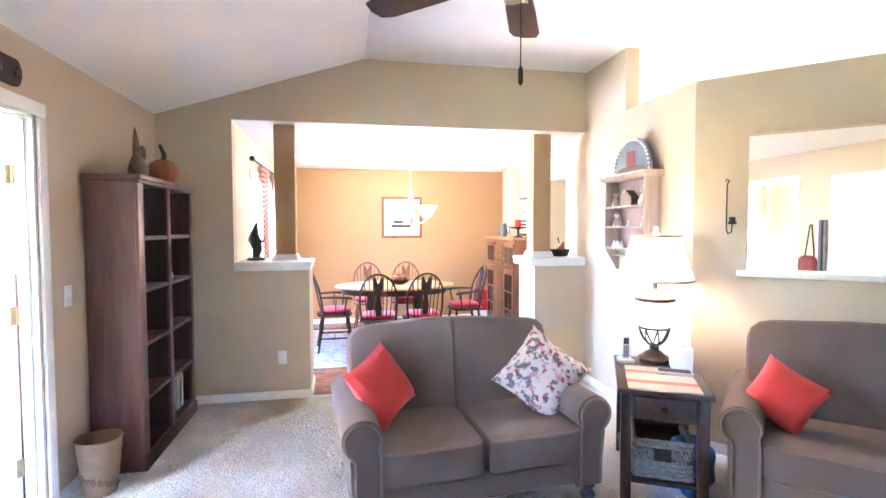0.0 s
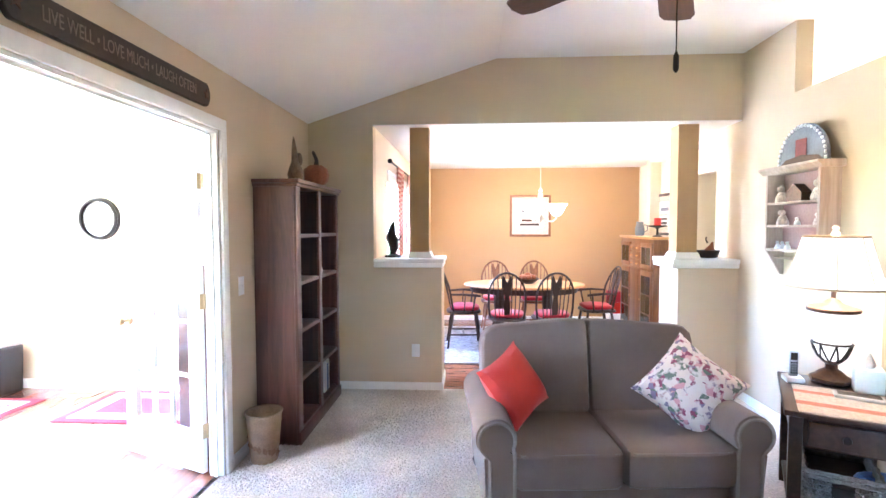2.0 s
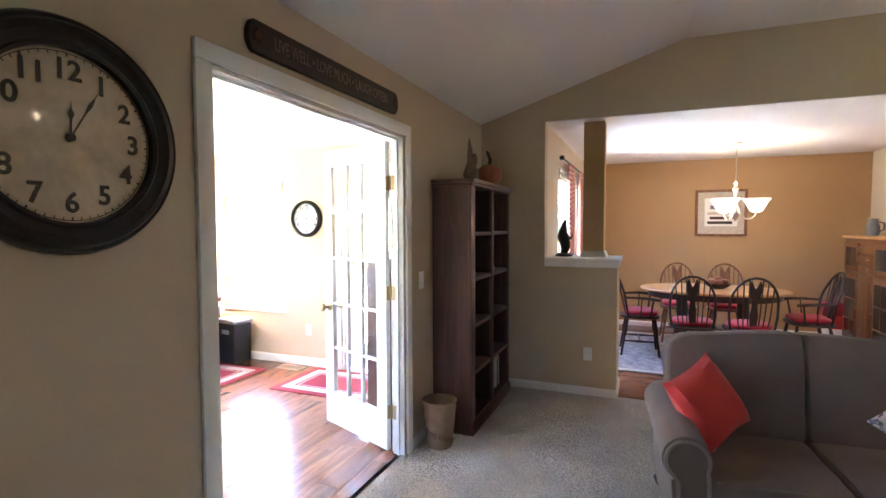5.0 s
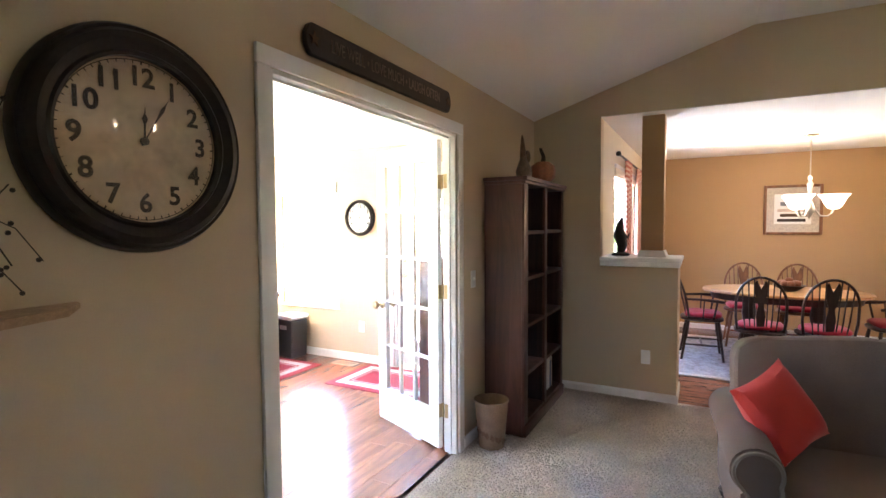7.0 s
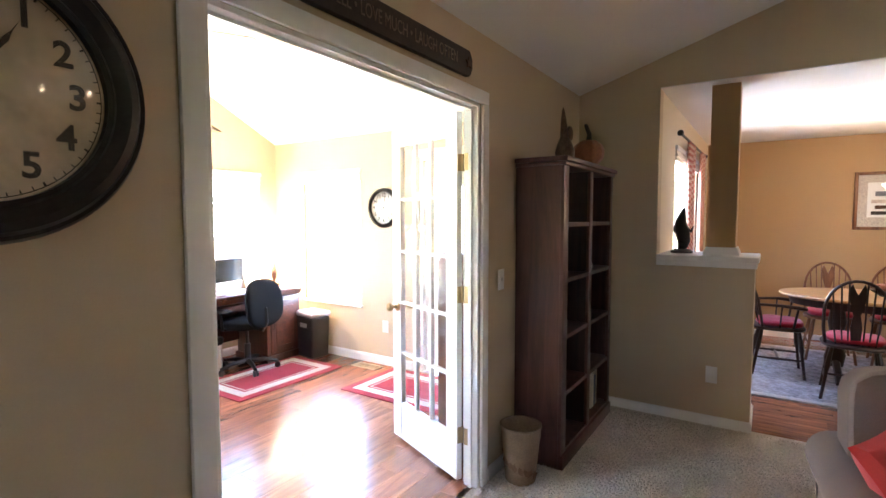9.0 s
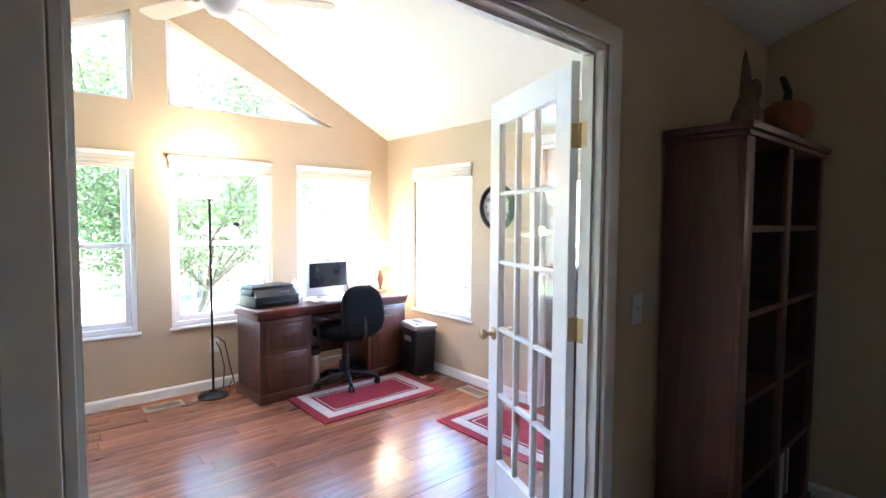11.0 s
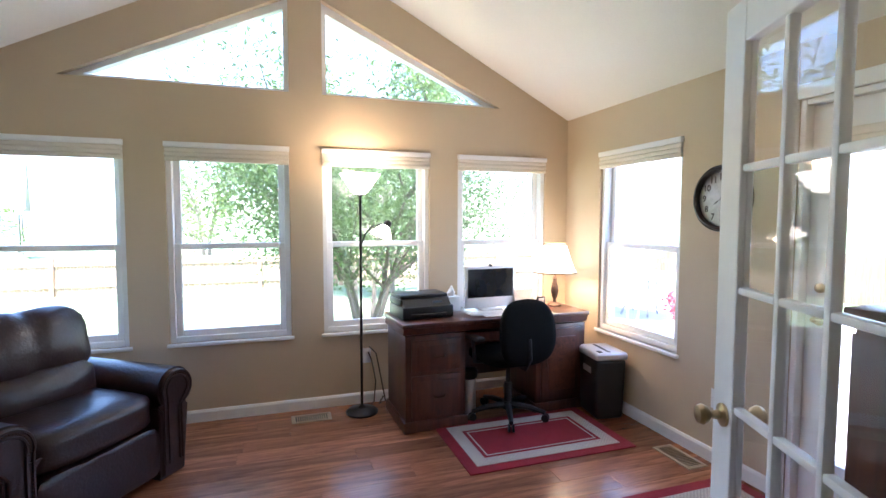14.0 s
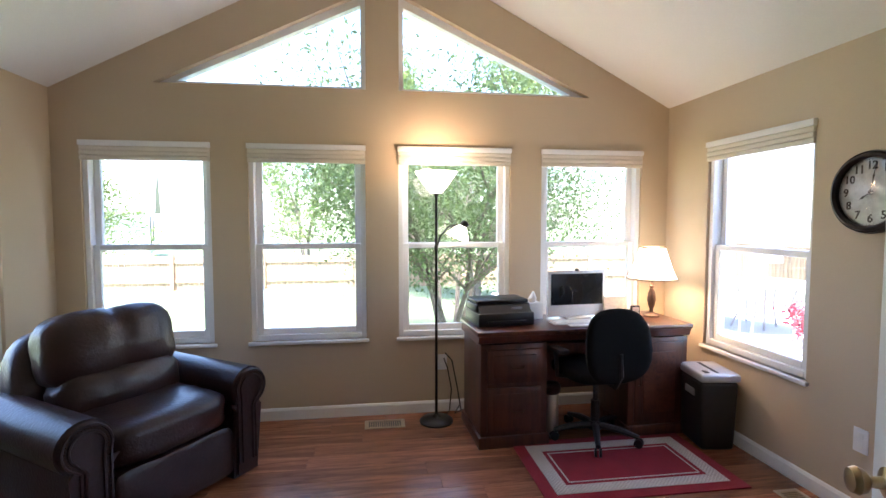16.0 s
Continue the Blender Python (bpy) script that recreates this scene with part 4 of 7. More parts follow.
for y, w in ((0, 0.085), (BL / 2 - 0.03, 0.06), (BL - 0.06, 0.06)):
    part("stile", a_box(BD - 0.02, y, 0.0, BD, y + w, BH - 0.05, 0.003), BOOKCASE, bc)
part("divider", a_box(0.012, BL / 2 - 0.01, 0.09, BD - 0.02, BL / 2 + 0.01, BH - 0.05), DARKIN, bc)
for z in (0.10, 0.435, 0.77, 1.10, 1.42):
    part("shelf", a_box(0.012, 0.022, z - 0.024, BD - 0.004, BL - 0.022, z), BOOKCASE, bc)
part("plinth", a_box(BD - 0.02, 0.0, 0.0, BD + 0.012, BL, 0.085, 0.004), BOOKCASE, bc)


def book(x, y, z, t, h, d, color, tilt=0):
    bm = bm_new()
    box(bm, 0, 0, 0, d, t, h, 0.002, 1)
    ob = thing("book", "hardback book standing in the bookcase", "book", (x, y, z), group="books in the bookcase")
    ob.matrix_world = pose(x, y, z, tilt)
    part("cover", bm, mat("book_cover", color, 0.5, vary=0.1), ob)
    part("pages", a_box(0.004, 0.003, -0.0005, d - 0.006, t - 0.003, h + 0.0012), PAPER, ob)


bx_ = XW + 0.05
for k, (t, h, c) in enumerate(((0.03, 0.26, (0.5, 0.5, 0.48)), (0.022, 0.24, (0.55, 0.55, 0.52)), (0.035, 0.22, (0.08, 0.12, 0.2)), (0.02, 0.25, (0.6, 0.58, 0.5)))):
    book(bx_ + 0.02, 6.10 + 0.038 * k, 0.10, t, h, 0.18, c)
for k, (t, h, c) in enumerate(((0.03, 0.2, (0.20, 0.05, 0.03)), (0.035, 0.23, (0.25, 0.08, 0.03)), (0.03, 0.21, (0.08, 0.05, 0.03)))):
    book(bx_ + 0.02, 5.42 + 0.037 * k, 1.42, t, h, 0.15, c)


def figurine(x, y, z, h, label, material, rz=0, ears=True):
    """A small seated animal figure in one mesh."""
    bm = bm_new()
    lathe(bm, [(0.30 * h, 0), (0.33 * h, 0.08 * h), (0.30 * h, 0.25 * h), (0.20 * h, 0.48 * h), (0.13 * h, 0.58 * h)], 14)
    soft(bm, (0.05 * h, 0, 0.72 * h), (0.19 * h, 0.17 * h, 0.17 * h), 2.2, 4)
    if ears:
        for s in (-1, 1):
            lathe(bm, [(0.06 * h, 0.83 * h), (0.035 * h, 0.93 * h), (0.006 * h, h)], 8, pose(0.02 * h, s * 0.09 * h, 0))
    ob = part("figurine", bm, material)
    ob.matrix_world = pose(x, y, z, 0, 0, rz)
    return tagged(ob, label, "figurine")


figurine(XW + 0.20, 6.08, 1.10, 0.15, "small glazed figurine on a bookcase shelf", CERAMIC)
figurine(XW + 0.20, 5.50, 0.77, 0.11, "small glazed figurine on a bookcase shelf", CERAMIC)
# gourds on top
bm = bm_new()
lathe(bm, [(0.05, 0), (0.075, 0.02), (0.082, 0.06), (0.06, 0.11), (0.035, 0.15), (0.03, 0.20), (0.024, 0.25), (0.012, 0.31), (0.004, 0.335)], 18)
soft(bm, (0.035, 0.03, 0.17), (0.03, 0.028, 0.05), 2.2, 4)
ob = part("gourd_figure", bm, mat("painted_gourd", (0.12, 0.075, 0.05), 0.5, vary=0.6, scale=22, fine=70, bump=0.3))
ob.matrix_world = pose(XW + 0.215, 5.60, BH, 3, -2) @ Matrix.Diagonal((0.72, 0.72, 0.95, 1))
tagged(ob, "painted brown gourd bird on the bookcase", "figurine")
pk = thing("pumpkin", "dried orange-brown pumpkin on the bookcase", "pumpkin", (XW + 0.275, 5.86, BH))
bm = bm_new()
vs = lathe(bm, [(0.03, 0.010), (0.065, 0.0), (0.092, 0.03), (0.10, 0.075), (0.088, 0.12), (0.05, 0.148), (0.02, 0.142)], 48)
for v in vs:
    a = math.atan2(v.co.y, v.co.x)
    f = 1 - 0.06 * abs(math.cos(a * 5)) ** 6
    v.co.x, v.co.y = v.co.x * f, v.co.y * f
part("fruit", bm, PUMPKIN, pk)
bm = bm_new()
tube(bm, [(0, 0, 0.138), (0.004, 0.004, 0.19), (-0.008, -0.02, 0.235), (-0.012, -0.03, 0.25)], [0.022, 0.015, 0.013, 0.010], 8)
part("stem", bm, INK, pk, "dark curved stem")

# waste basket
wb = thing("waste_basket", "tan waste basket printed with leaves", "waste basket", (-1.93, 5.13, 0))
bm = bm_new()
lathe(bm, [(0.080, 0.0), (0.084, 0.01), (0.110, 0.30), (0.116, 0.305), (0.116, 0.315), (0.106, 0.315), (0.080, 0.02), (0.0, 0.018)], 30, close=False)
bm.faces.new([v for v in bm.verts if abs(v.co.z) < 1e-6][:30])
part("pail", bm, mat("tan_pail", (0.21, 0.135, 0.082), 0.7, vary=0.3, scale=14, fine=120, bump=0.3), wb)
for k in range(22):
    a, z = k * 2.4, 0.05 + 0.22 * ((k * 0.618) % 1)
    r = 0.084 + 0.026 * z / 0.3 + 0.003
    bm = bm_new()
    pts = [(-0.026, 0), (-0.008, 0.015), (0.004, 0.013), (0.026, 0), (0.004, -0.013), (-0.008, -0.015)]
    bm.faces.new([bm.verts.new((0, u, w)) for u, w in pts])
    p = part("printed_leaf", bm, mat("leaf_print", (0.16, 0.09, 0.05), 0.8, vary=0.3) if k == 0 else MATS["leaf_print"], wb)
    p.matrix_local = pose(r * math.cos(a), r * math.sin(a), z, 0, 0, math.degrees(a)) @ pose(0, 0, 0, k * 47)

# wall clock
def wall_clock(name, label, R, rf, m, hour, minute, rim, face, ink, seg=64):
    """Faces along +x of its pose; +y to the reader's right."""
    e = thing(name, label, "clock")
    e.matrix_world = m
    bm = bm_new()
    lathe(bm, [(R, 0.0), (R, 0.02), (R * 0.975, 0.034), (R * 0.95, 0.030), (R * 0.92, 0.044), (R * 0.86, 0.050), (R * 0.82, 0.040), (rf * 1.07, 0.034), (rf * 1.04, 0.040), (rf * 1.0, 0.034), (rf, 0.012)], seg, pose(0, 0, 0, 0, 90), close=False)
    part("rim", bm, rim, e, "moulded dark rim")
    bm = bm_new()
    lathe(bm, [(rf * 1.01, 0.004), (rf * 1.01, 0.0125)], seg, pose(0, 0, 0, 0, 90))
    part("dial", bm, face, e, "aged cream dial")
    bm = bm_new()
    lathe(bm, [(rf * 0.965, 0.0135), (rf * 0.975, 0.0135)], seg, pose(0, 0, 0, 0, 90), close=False)
    for k in range(60):
        a = 2 * math.pi * k / 60
        w = 0.0022 if k % 5 else 0.004
        box(bm, 0.0128, -w / 2 * rf / 0.22, rf * 0.93, 0.0140, w / 2 * rf / 0.22, rf * 0.97, m=pose(0, 0, 0, math.degrees(a)))
    part("minute_track", bm, ink, e)
    for k in range(1, 13):
        a = math.radians(90 - 30 * k)
        text_part("numeral", str(k), rf * 0.33, pose(0.0135, 0.77 * rf * math.cos(a), 0.77 * rf * math.sin(a)) @ pose(0, 0, 0, 90, 0, 90), ink, e, 0.0006, bold=rf * 0.008)
    for nm, ang, ln, wd in (("hour_hand", 360 * hour / 12, rf * 0.42, 0.034), ("minute_hand", 360 * minute / 60, rf * 0.72, 0.024)):
        bm = bm_new()
        s = rf
        prism(bm, [(-wd * 0.3 * s, -0.10 * ln), (wd * 0.3 * s, -0.10 * ln), (wd * 0.35 * s, 0.5 * ln), (wd * 1.1 * s, 0.66 * ln), (wd * 0.2 * s, 0.80 * ln), (0, ln), (-wd * 0.2 * s, 0.80 * ln), (-wd * 1.1 * s, 0.66 * ln), (-wd * 0.35 * s, 0.5 * ln)], "x", 0.017, 0.019)
        h = part(nm, bm, ink, e)
        h.matrix_local = pose(0, 0, 0, -ang)
    bm = bm_new()
    lathe(bm, [(rf * 0.05, 0.013), (rf * 0.05, 0.022)], 16, pose(0, 0, 0, 0, 90))
    part("centre_cap", bm, ink, e)
    bm = bm_new()
    lathe(bm, [(rf * 1.0, 0.024), (rf * 0.7, 0.031), (rf * 0.35, 0.0345), (0.001, 0.0355)], seg, pose(0, 0, 0, 0, 90), close=False)
    g = part("crystal", bm, GLASS, e)
    g.visible_shadow = False
    return e


RIM = mat("distressed_black_rim", (0.016, 0.012, 0.011), 0.38, vary=0.5, scale=16, fine=70, bump=0.3)
wall_clock("wall_clock", "large round black-rimmed wall clock with aged dial", 0.305, 0.222, pose(XW, 2.965, 1.70), 0.08, 5.0, RIM, FACE, INK)
wall_clock("wall_clock", "small round dark-rimmed wall clock", 0.19, 0.158, pose(-3.935, YSN, 1.545, 0, 0, -90), 7.9, 1.5, RIM, mat("grey_dial", (0.42, 0.42, 0.40), 0.5, vary=0.25, scale=12, fine=40), INK, 48)

# sign over the doors
sg = thing("wall_sign", "long dark wooden sign with carved lettering over the doors", "sign", (XW, 4.2, 2.19))
bm = bm_new()
pr = [(-0.575, -0.062), (0.575, -0.062), (0.59, -0.05), (0.605, -0.02), (0.605, 0.02), (0.59, 0.05), (0.575, 0.062), (-0.575, 0.062), (-0.59, 0.05), (-0.605, 0.02), (-0.605, -0.02), (-0.59, -0.05)]
prism(bm, pr, "x", 0.0, 0.025)
bmesh.ops.bevel(bm, geom=bm.edges[:], offset=0.003, segments=1, affect="EDGES")
part("board", bm, mat("dark_sign_board", (0.028, 0.016, 0.013), 0.6, vary=0.4, scale=10, fine=60, bump=0.3), sg)
text_part("lettering", "LIVE WELL \u2022 LOVE MUCH \u2022 LAUGH OFTEN", 0.075, pose(0.0255, 0, 0) @ pose(0, 0, 0, 90, 0, 90) @ Matrix.Diagonal((0.66, 1.0, 1, 1)), PALEINK, sg, 0.0008)
for s in (-1, 1):
    bm = bm_new()
    prism(bm, [(r * math.cos(math.radians(90 + k * 36)) + s * 0.565, r * math.sin(math.radians(90 + k * 36))) for k, r in enumerate([0.03, 0.012] * 5)], "x", 0.025, 0.031)
    part("star", bm, BRONZE, sg, "dark metal star")

# shelf with berry sprigs beside the clock
ws = thing("corner_shelf", "small wooden wall shelf with berry sprigs", "shelf", (XW, 2.40, 1.262))
bm = bm_new()
prism(bm, [(0.0, -0.30), (0.15, -0.28), (0.16, 0.16), (0.10, 0.33), (0.0, 0.40)], "z", 0, 0.02)
bmesh.ops.bevel(bm, geom=bm.edges[:], offset=0.004, segments=2, affect="EDGES")
part("board", bm, STRAW, ws)
bs = thing("berry_sprigs", "dried dark berry twigs in a small pot", "dried flowers", (XW + 0.09, 2.46, 1.282))
bm = bm_new()
lathe(bm, [(0.03, 0), (0.04, 0.03), (0.035, 0.07), (0.04, 0.08)], 14)
part("pot", bm, BRONZE, bs)
rb = random.Random(5)
bm, bb = bm_new(), bm_new()
for k in range(16):
    ex = Vector((rb.uniform(-0.03, 0.06), rb.uniform(-0.12, 0.16), 0))
    top = 0.10 + rb.random() * 0.26
    pts = [Vector((0, 0, 0.06)) + Vector((ex.x * t, ex.y * t, top * math.sin(t * 2.2) if k % 2 else top * 1.5 * t)) for t in (0, 0.2, 0.4, 0.6, 0.8, 1.0)]
    if k % 2:
        pts = [p + Vector((0, 0.06 * t, -0.10 * t * t)) for p, t in zip(pts, (0, 0.2, 0.4, 0.6, 0.8, 1.0))]
    tube(bm, pts, 0.0016, 4)
    for q in range(7):
        p = pts[2 + q % 4] + Vector([rb.uniform(-0.012, 0.012) for _ in range(3)])
        soft(bb, p, (0.0055, 0.0055, 0.0055), 2.0, 1)
part("twig", bm, INK, bs)
tagged(part("berries", bb, INK, bs), kind="stuff")


# wall plates
def plate(where, rz, kind="outlet"):
    e = thing("wall_outlet" if kind == "outlet" else "light_switch", "ivory duplex wall outlet" if kind == "outlet" else "ivory toggle light switch", "outlet" if kind == "outlet" else "switch", where, rz)
    part("cover_plate", a_box(-0.036, -0.006, -0.058, 0.036, 0.0, 0.058, 0.003), WHITEP, e)
    if kind == "outlet":
        for z in (-0.024, 0.024):
            part("socket", a_box(-0.015, -0.008, z - 0.015, 0.015, -0.005, z + 0.015, 0.004), PAPER, e)
    else:
        part("toggle", a_box(-0.005, -0.016, -0.008, 0.005, -0.005, 0.012, 0.002), WHITEP, e)
    return e


plate((-1.12, YN, 0.36), 0)
plate((XW, 5.17, 1.10), 90, "switch")
plate((-3.935, YSN, 0.382), 0)
plate((XSW, 4.617, 0.371), 90)

# statue and bowl on the half walls
bm = bm_new()
lathe(bm, [(0.075, 0), (0.08, 0.012), (0.05, 0.03)], 20)
tube(bm, [(0, 0, 0.02), (0.012, 0, 0.09), (0.0, 0, 0.16), (-0.012, 0, 0.22), (0.0, 0, 0.29), (0.012, 0, 0.335)], [0.03, 0.045, 0.052, 0.042, 0.024, 0.006], 14)
tube(bm, [(0.03, 0, 0.18), (0.06, 0.0, 0.16), (0.075, 0, 0.20)], [0.02, 0.014, 0.004], 8)
tube(bm, [(-0.03, 0, 0.14), (-0.05, 0.0, 0.17), (-0.055, 0, 0.21)], [0.018, 0.014, 0.004], 8)
ob = part("statue", bm, IRON)
ob.matrix_world = pose(-1.36, 6.74, 1.186)
tagged(ob, "small black carved animal statue on the half wall", "statue")
bw = thing("wooden_bowl", "dark oval wooden bowl holding a gourd on the half wall", "bowl", (1.50, 6.70, 1.186))
bm = bm_new()
lathe(bm, [(0.06, 0.0), (0.075, 0.01), (0.095, 0.07), (0.088, 0.07), (0.065, 0.015), (0.001, 0.012)], 24, Matrix.Diagonal((1.1, 0.8, 1, 1)), close=False)
part("bowl_wall", bm, ESPRESSO, bw)
bm = bm_new()
lathe(bm, [(0.02, 0), (0.05, 0.02), (0.045, 0.06), (0.02, 0.10), (0.008, 0.14)], 16)
ob = part("gourd", bm, PUMPKIN)
ob.matrix_world = pose(1.50, 6.70, 1.195, 10, 12)
tagged(ob, "orange gourd lying in the bowl", "gourd")
bm = bm_new()
tube(bm, [(1.495, 6.70, 1.32), (1.48, 6.70, 1.35), (1.485, 6.70, 1.375)], 0.006, 6)

part("stem", bm, INK, ob).matrix_parent_inverse = ob.matrix_world.inverted()

# wall shelf on the east wall
wsf = thing("wall_shelf", "pickled pink wooden wall shelf with three tiers", "shelf", (1.67, 5.63, 0))
for y in (-0.285, 0.265):
    bm = bm_new()
    prism(bm, [(-0.13, 1.30), (-0.13, 1.84), (0, 1.84), (0, 1.12), (-0.02, 1.12)], "y", y, y + 0.02)
    part("side_panel", bm, PINKWASH, wsf)
bm = bm_new()
prism(bm, [(-0.17, 1.872), (-0.17, 1.885), (0, 1.885), (0, 1.84), (-0.135, 1.84)], "y", -0.32, 0.32)
part("cornice", bm, PINKWASH, wsf)
for z in (1.64, 1.48, 1.31):
    part("shelf_board", a_box(-0.128, -0.265, z - 0.016, -0.012, 0.265, z, 0.003), PINKWASH, wsf)
part("back_board", a_box(-0.012, -0.265, 1.29, 0, 0.265, 1.84), mat("rose_back_board", (0.33, 0.20, 0.18), 0.7, vary=0.15, fine=60), wsf)
bm = bm_new()
tube(bm, [(-0.06, -0.265, 1.245), (-0.06, 0.265, 1.245)], 0.009, 10)
part("towel_bar", bm, PINKWASH, wsf)
for y, z, h, lab, er in ((5.88, 1.64, 0.13, "white cat figurine on the wall shelf", True), (5.40, 1.64, 0.15, "white and brown figurine on the wall shelf", True), (5.86, 1.48, 0.12, "white bear figurine on the wall shelf", False), (5.66, 1.48, 0.06, "small white figurine on the wall shelf", False),
                         (5.40, 1.48, 0.09, "small white figurine on the wall shelf", False), (5.92, 1.31, 0.06, "small white figurine on the wall shelf", False), (5.85, 1.31, 0.06, "small white figurine on the wall shelf", False), (5.78, 1.31, 0.06, "small white figurine on the wall shelf", False), (5.50, 1.31, 0.10, "small brown figurine on the wall shelf", True)):
    figurine(1.60, 5.63 + (y - 5.64) * 0.8, z, h, lab, CERAMIC if h > 0.08 else WHITEP, 180, er)
hm = thing("toy_house", "small brown wooden house on the wall shelf", "ornament", (1.60, 5.64, 1.64))
bm = bm_new()
prism(bm, [(-0.08, 0), (0.08, 0), (0.08, 0.06), (0, 0.12), (-0.08, 0.06)], "x", -0.035, 0.035)
part("house_body", bm, BRONZE, hm)
pq = thing("arched_plaque", "arched blue-grey plaque with a red barn and beaded rim", "plaque", (1.585, 5.60, 1.885))
arch = [(0.25 * math.cos(math.radians(a)), 0.25 * math.sin(math.radians(a)) + 0.02) for a in range(0, 181, 10)]
bm = bm_new()
prism(bm, [(0.25, 0)] + arch + [(-0.25, 0)], "x", 0.0, 0.018)
part("board", bm, SLATE, pq)
for k in range(23):
    a = math.radians(k * 180 / 22)
    bm = bm_new()
    soft(bm, (-0.004, 0.235 * math.cos(a), 0.235 * math.sin(a) + 0.02), (0.006, 0.011, 0.011), 2.5, 2)
    part("bead", bm, WHITEP, pq)
part("painted_barn", a_box(-0.004, -0.05, 0.04, 0.001, 0.06, 0.17), BARN, pq)
bm = bm_new()
prism(bm, [(-0.23, 0.002), (0.23, 0.002), (0.16, 0.045), (0.0, 0.062), (-0.16, 0.045)], "x", -0.006, 0.0005)
part("painted_hill", bm, BRONZE, pq)

# candle sconce on the diagonal wall
sc = thing("wall_sconce", "black iron hook candle sconce", "sconce", (1.80, 4.86, 0), -45)
bm = bm_new()
tube(bm, [(-0.01, -0.012, 1.76), (0.0, -0.012, 1.775), (0.012, -0.012, 1.765), (0.0, -0.012, 1.74), (0, -0.012, 1.55), (0.0, -0.014, 1.46), (0.012, -0.03, 1.43), (0.03, -0.05, 1.44), (0.035, -0.055, 1.49)], 0.0042, 8)
part("hook", bm, IRON, sc)
bm = bm_new()
lathe(bm, [(0.022, 1.49), (0.026, 1.50), (0.018, 1.51), (0.018, 1.535)], 14, pose(0.035, -0.055, 0))
part("candle_cup", bm, IRON, sc)


# ceiling fans
def ceiling_fan(name, label, where, top, r, blades, start, blade_mat, metal, rod=0.0):
    e = thing(name, label, "ceiling fan", where)
    bm = bm_new()
    lathe(bm, [(0.02, -0.07), (0.05, -0.06), (0.085, -0.02), (0.10, 0.03), (0.095, 0.09), (0.06, 0.115), (0.02, 0.12)], 28)
    part("motor_housing", bm, metal, e)
    bm = bm_new()
    lathe(bm, [(0.013, 0.115), (0.013, top - 0.05), (0.03, top - 0.05), (0.065, top - 0.015), (0.068, top)], 20)
    part("downrod", bm, metal, e)
    for k in range(blades):
        a = start + 360 * k / blades
        bm = bm_new()
        prism(bm, [(0.15, -0.045), (0.30, -0.058), (r - 0.06, -0.066), (r - 0.012, -0.05), (r, 0.0), (r - 0.012, 0.05), (r - 0.06, 0.066), (0.30, 0.058), (0.15, 0.045)], "z", 0.028, 0.036)
        b = part("blade", bm, blade_mat, e)
        b.matrix_local = pose(0, 0, 0, 0, 0, a) @ pose(0, 0, 0, 8)
        bm = bm_new()
        box(bm, 0.075, -0.012, 0.022, 0.20, 0.012, 0.0275, 0.002, 1)
        box(bm, 0.17, -0.035, 0.022, 0.23, 0.035, 0.0275, 0.002, 1)
        bi = part("blade_iron", bm, metal, b)
    return e


cf = ceiling_fan("ceiling_fan", "dark wood ceiling fan with a pull chain", (-0.02, 3.72, 2.295), ZF - 2.295, 0.60, 5, 66, FANWOOD, NICKEL)
bm = bm_new()
tube(bm, [(0.03, 0.0, -0.06), (0.03, 0.0, -0.28)], 0.0022, 6)
lathe(bm, [(0.003, -0.345), (0.009, -0.335), (0.009, -0.295), (0.003, -0.28)], 10, pose(0.03, 0, 0))
part("pull_chain", bm, IRON, cf)
ceiling_fan("ceiling_fan", "pale ceiling fan under the vaulted sunroom ceiling", (-3.88, 4.215, 2.55), 0.80, 0.58, 5, 133, BLADE, WHITEP)


# ---- kitchen ----
dk = thing("door_4", "white panelled door with casing", "door", kind="structure")
part("casing", a_box(4.575, 5.45, 0, 4.599, 6.60, 2.03, 0.004), TRIM, dk)
part("leaf", a_box(4.555, 5.52, 0.01, 4.576, 6.53, 1.96, 0.004), TRIM, dk)
for za, zb in ((0.2, 0.9), (1.05, 1.8)):
    for ya in (5.64, 6.09):
        part("panel", a_box(4.548, ya, za, 4.557, ya + 0.33, zb, 0.006), TRIM, dk)
dc = thing("door_casing_kitchen", "white casing round the laundry doorway", "door casing", kind="structure")
for b6 in ((4.58, 6.98, 0, 4.60, 7.05, 2.0), (4.58, 7.70, 0, 4.60, 7.77, 2.0), (4.58, 6.98, 2.0, 4.60, 7.77, 2.07)):
    part("casing_board", a_box(*b6, 0.004), TRIM, dc)
for k in range(3):
    cb = thing("wall_cabinet", "honey oak wall cabinet in the laundry", "cabinet", (5.78, 7.2 + k * 0.46, 1.40), group="laundry wall cabinets")
    part("carcass", a_box(0, 0.003, 0, 0.32, 0.457, 0.75), OAK, cb)
    dd = part("cabinet_door", a_box(-0.02, 0.01, 0.01, 0.0, 0.45, 0.74, 0.003), OAK, cb)
    part("raised_panel", a_box(-0.028, 0.07, 0.08, -0.019, 0.39, 0.67, 0.008), OAK, dd)
wm = thing("washing_machine", "white washing machine in the laundry", "washing machine", (5.35, 7.4, 0))
part("cabinet_body", a_box(0, 0, 0.0, 0.65, 0.68, 0.92, 0.015), WHITEP, wm)
part("control_panel", a_box(0.52, 0.0, 0.92, 0.65, 0.68, 1.05, 0.01), WHITEP, wm)
part("lid", a_box(0.05, 0.08, 0.915, 0.48, 0.60, 0.928, 0.004), SILVER, wm)
hb = thing("hanging_bag", "dark red bag hanging by a strap", "bag", (4.585, 6.80, 0))
bm = bm_new()
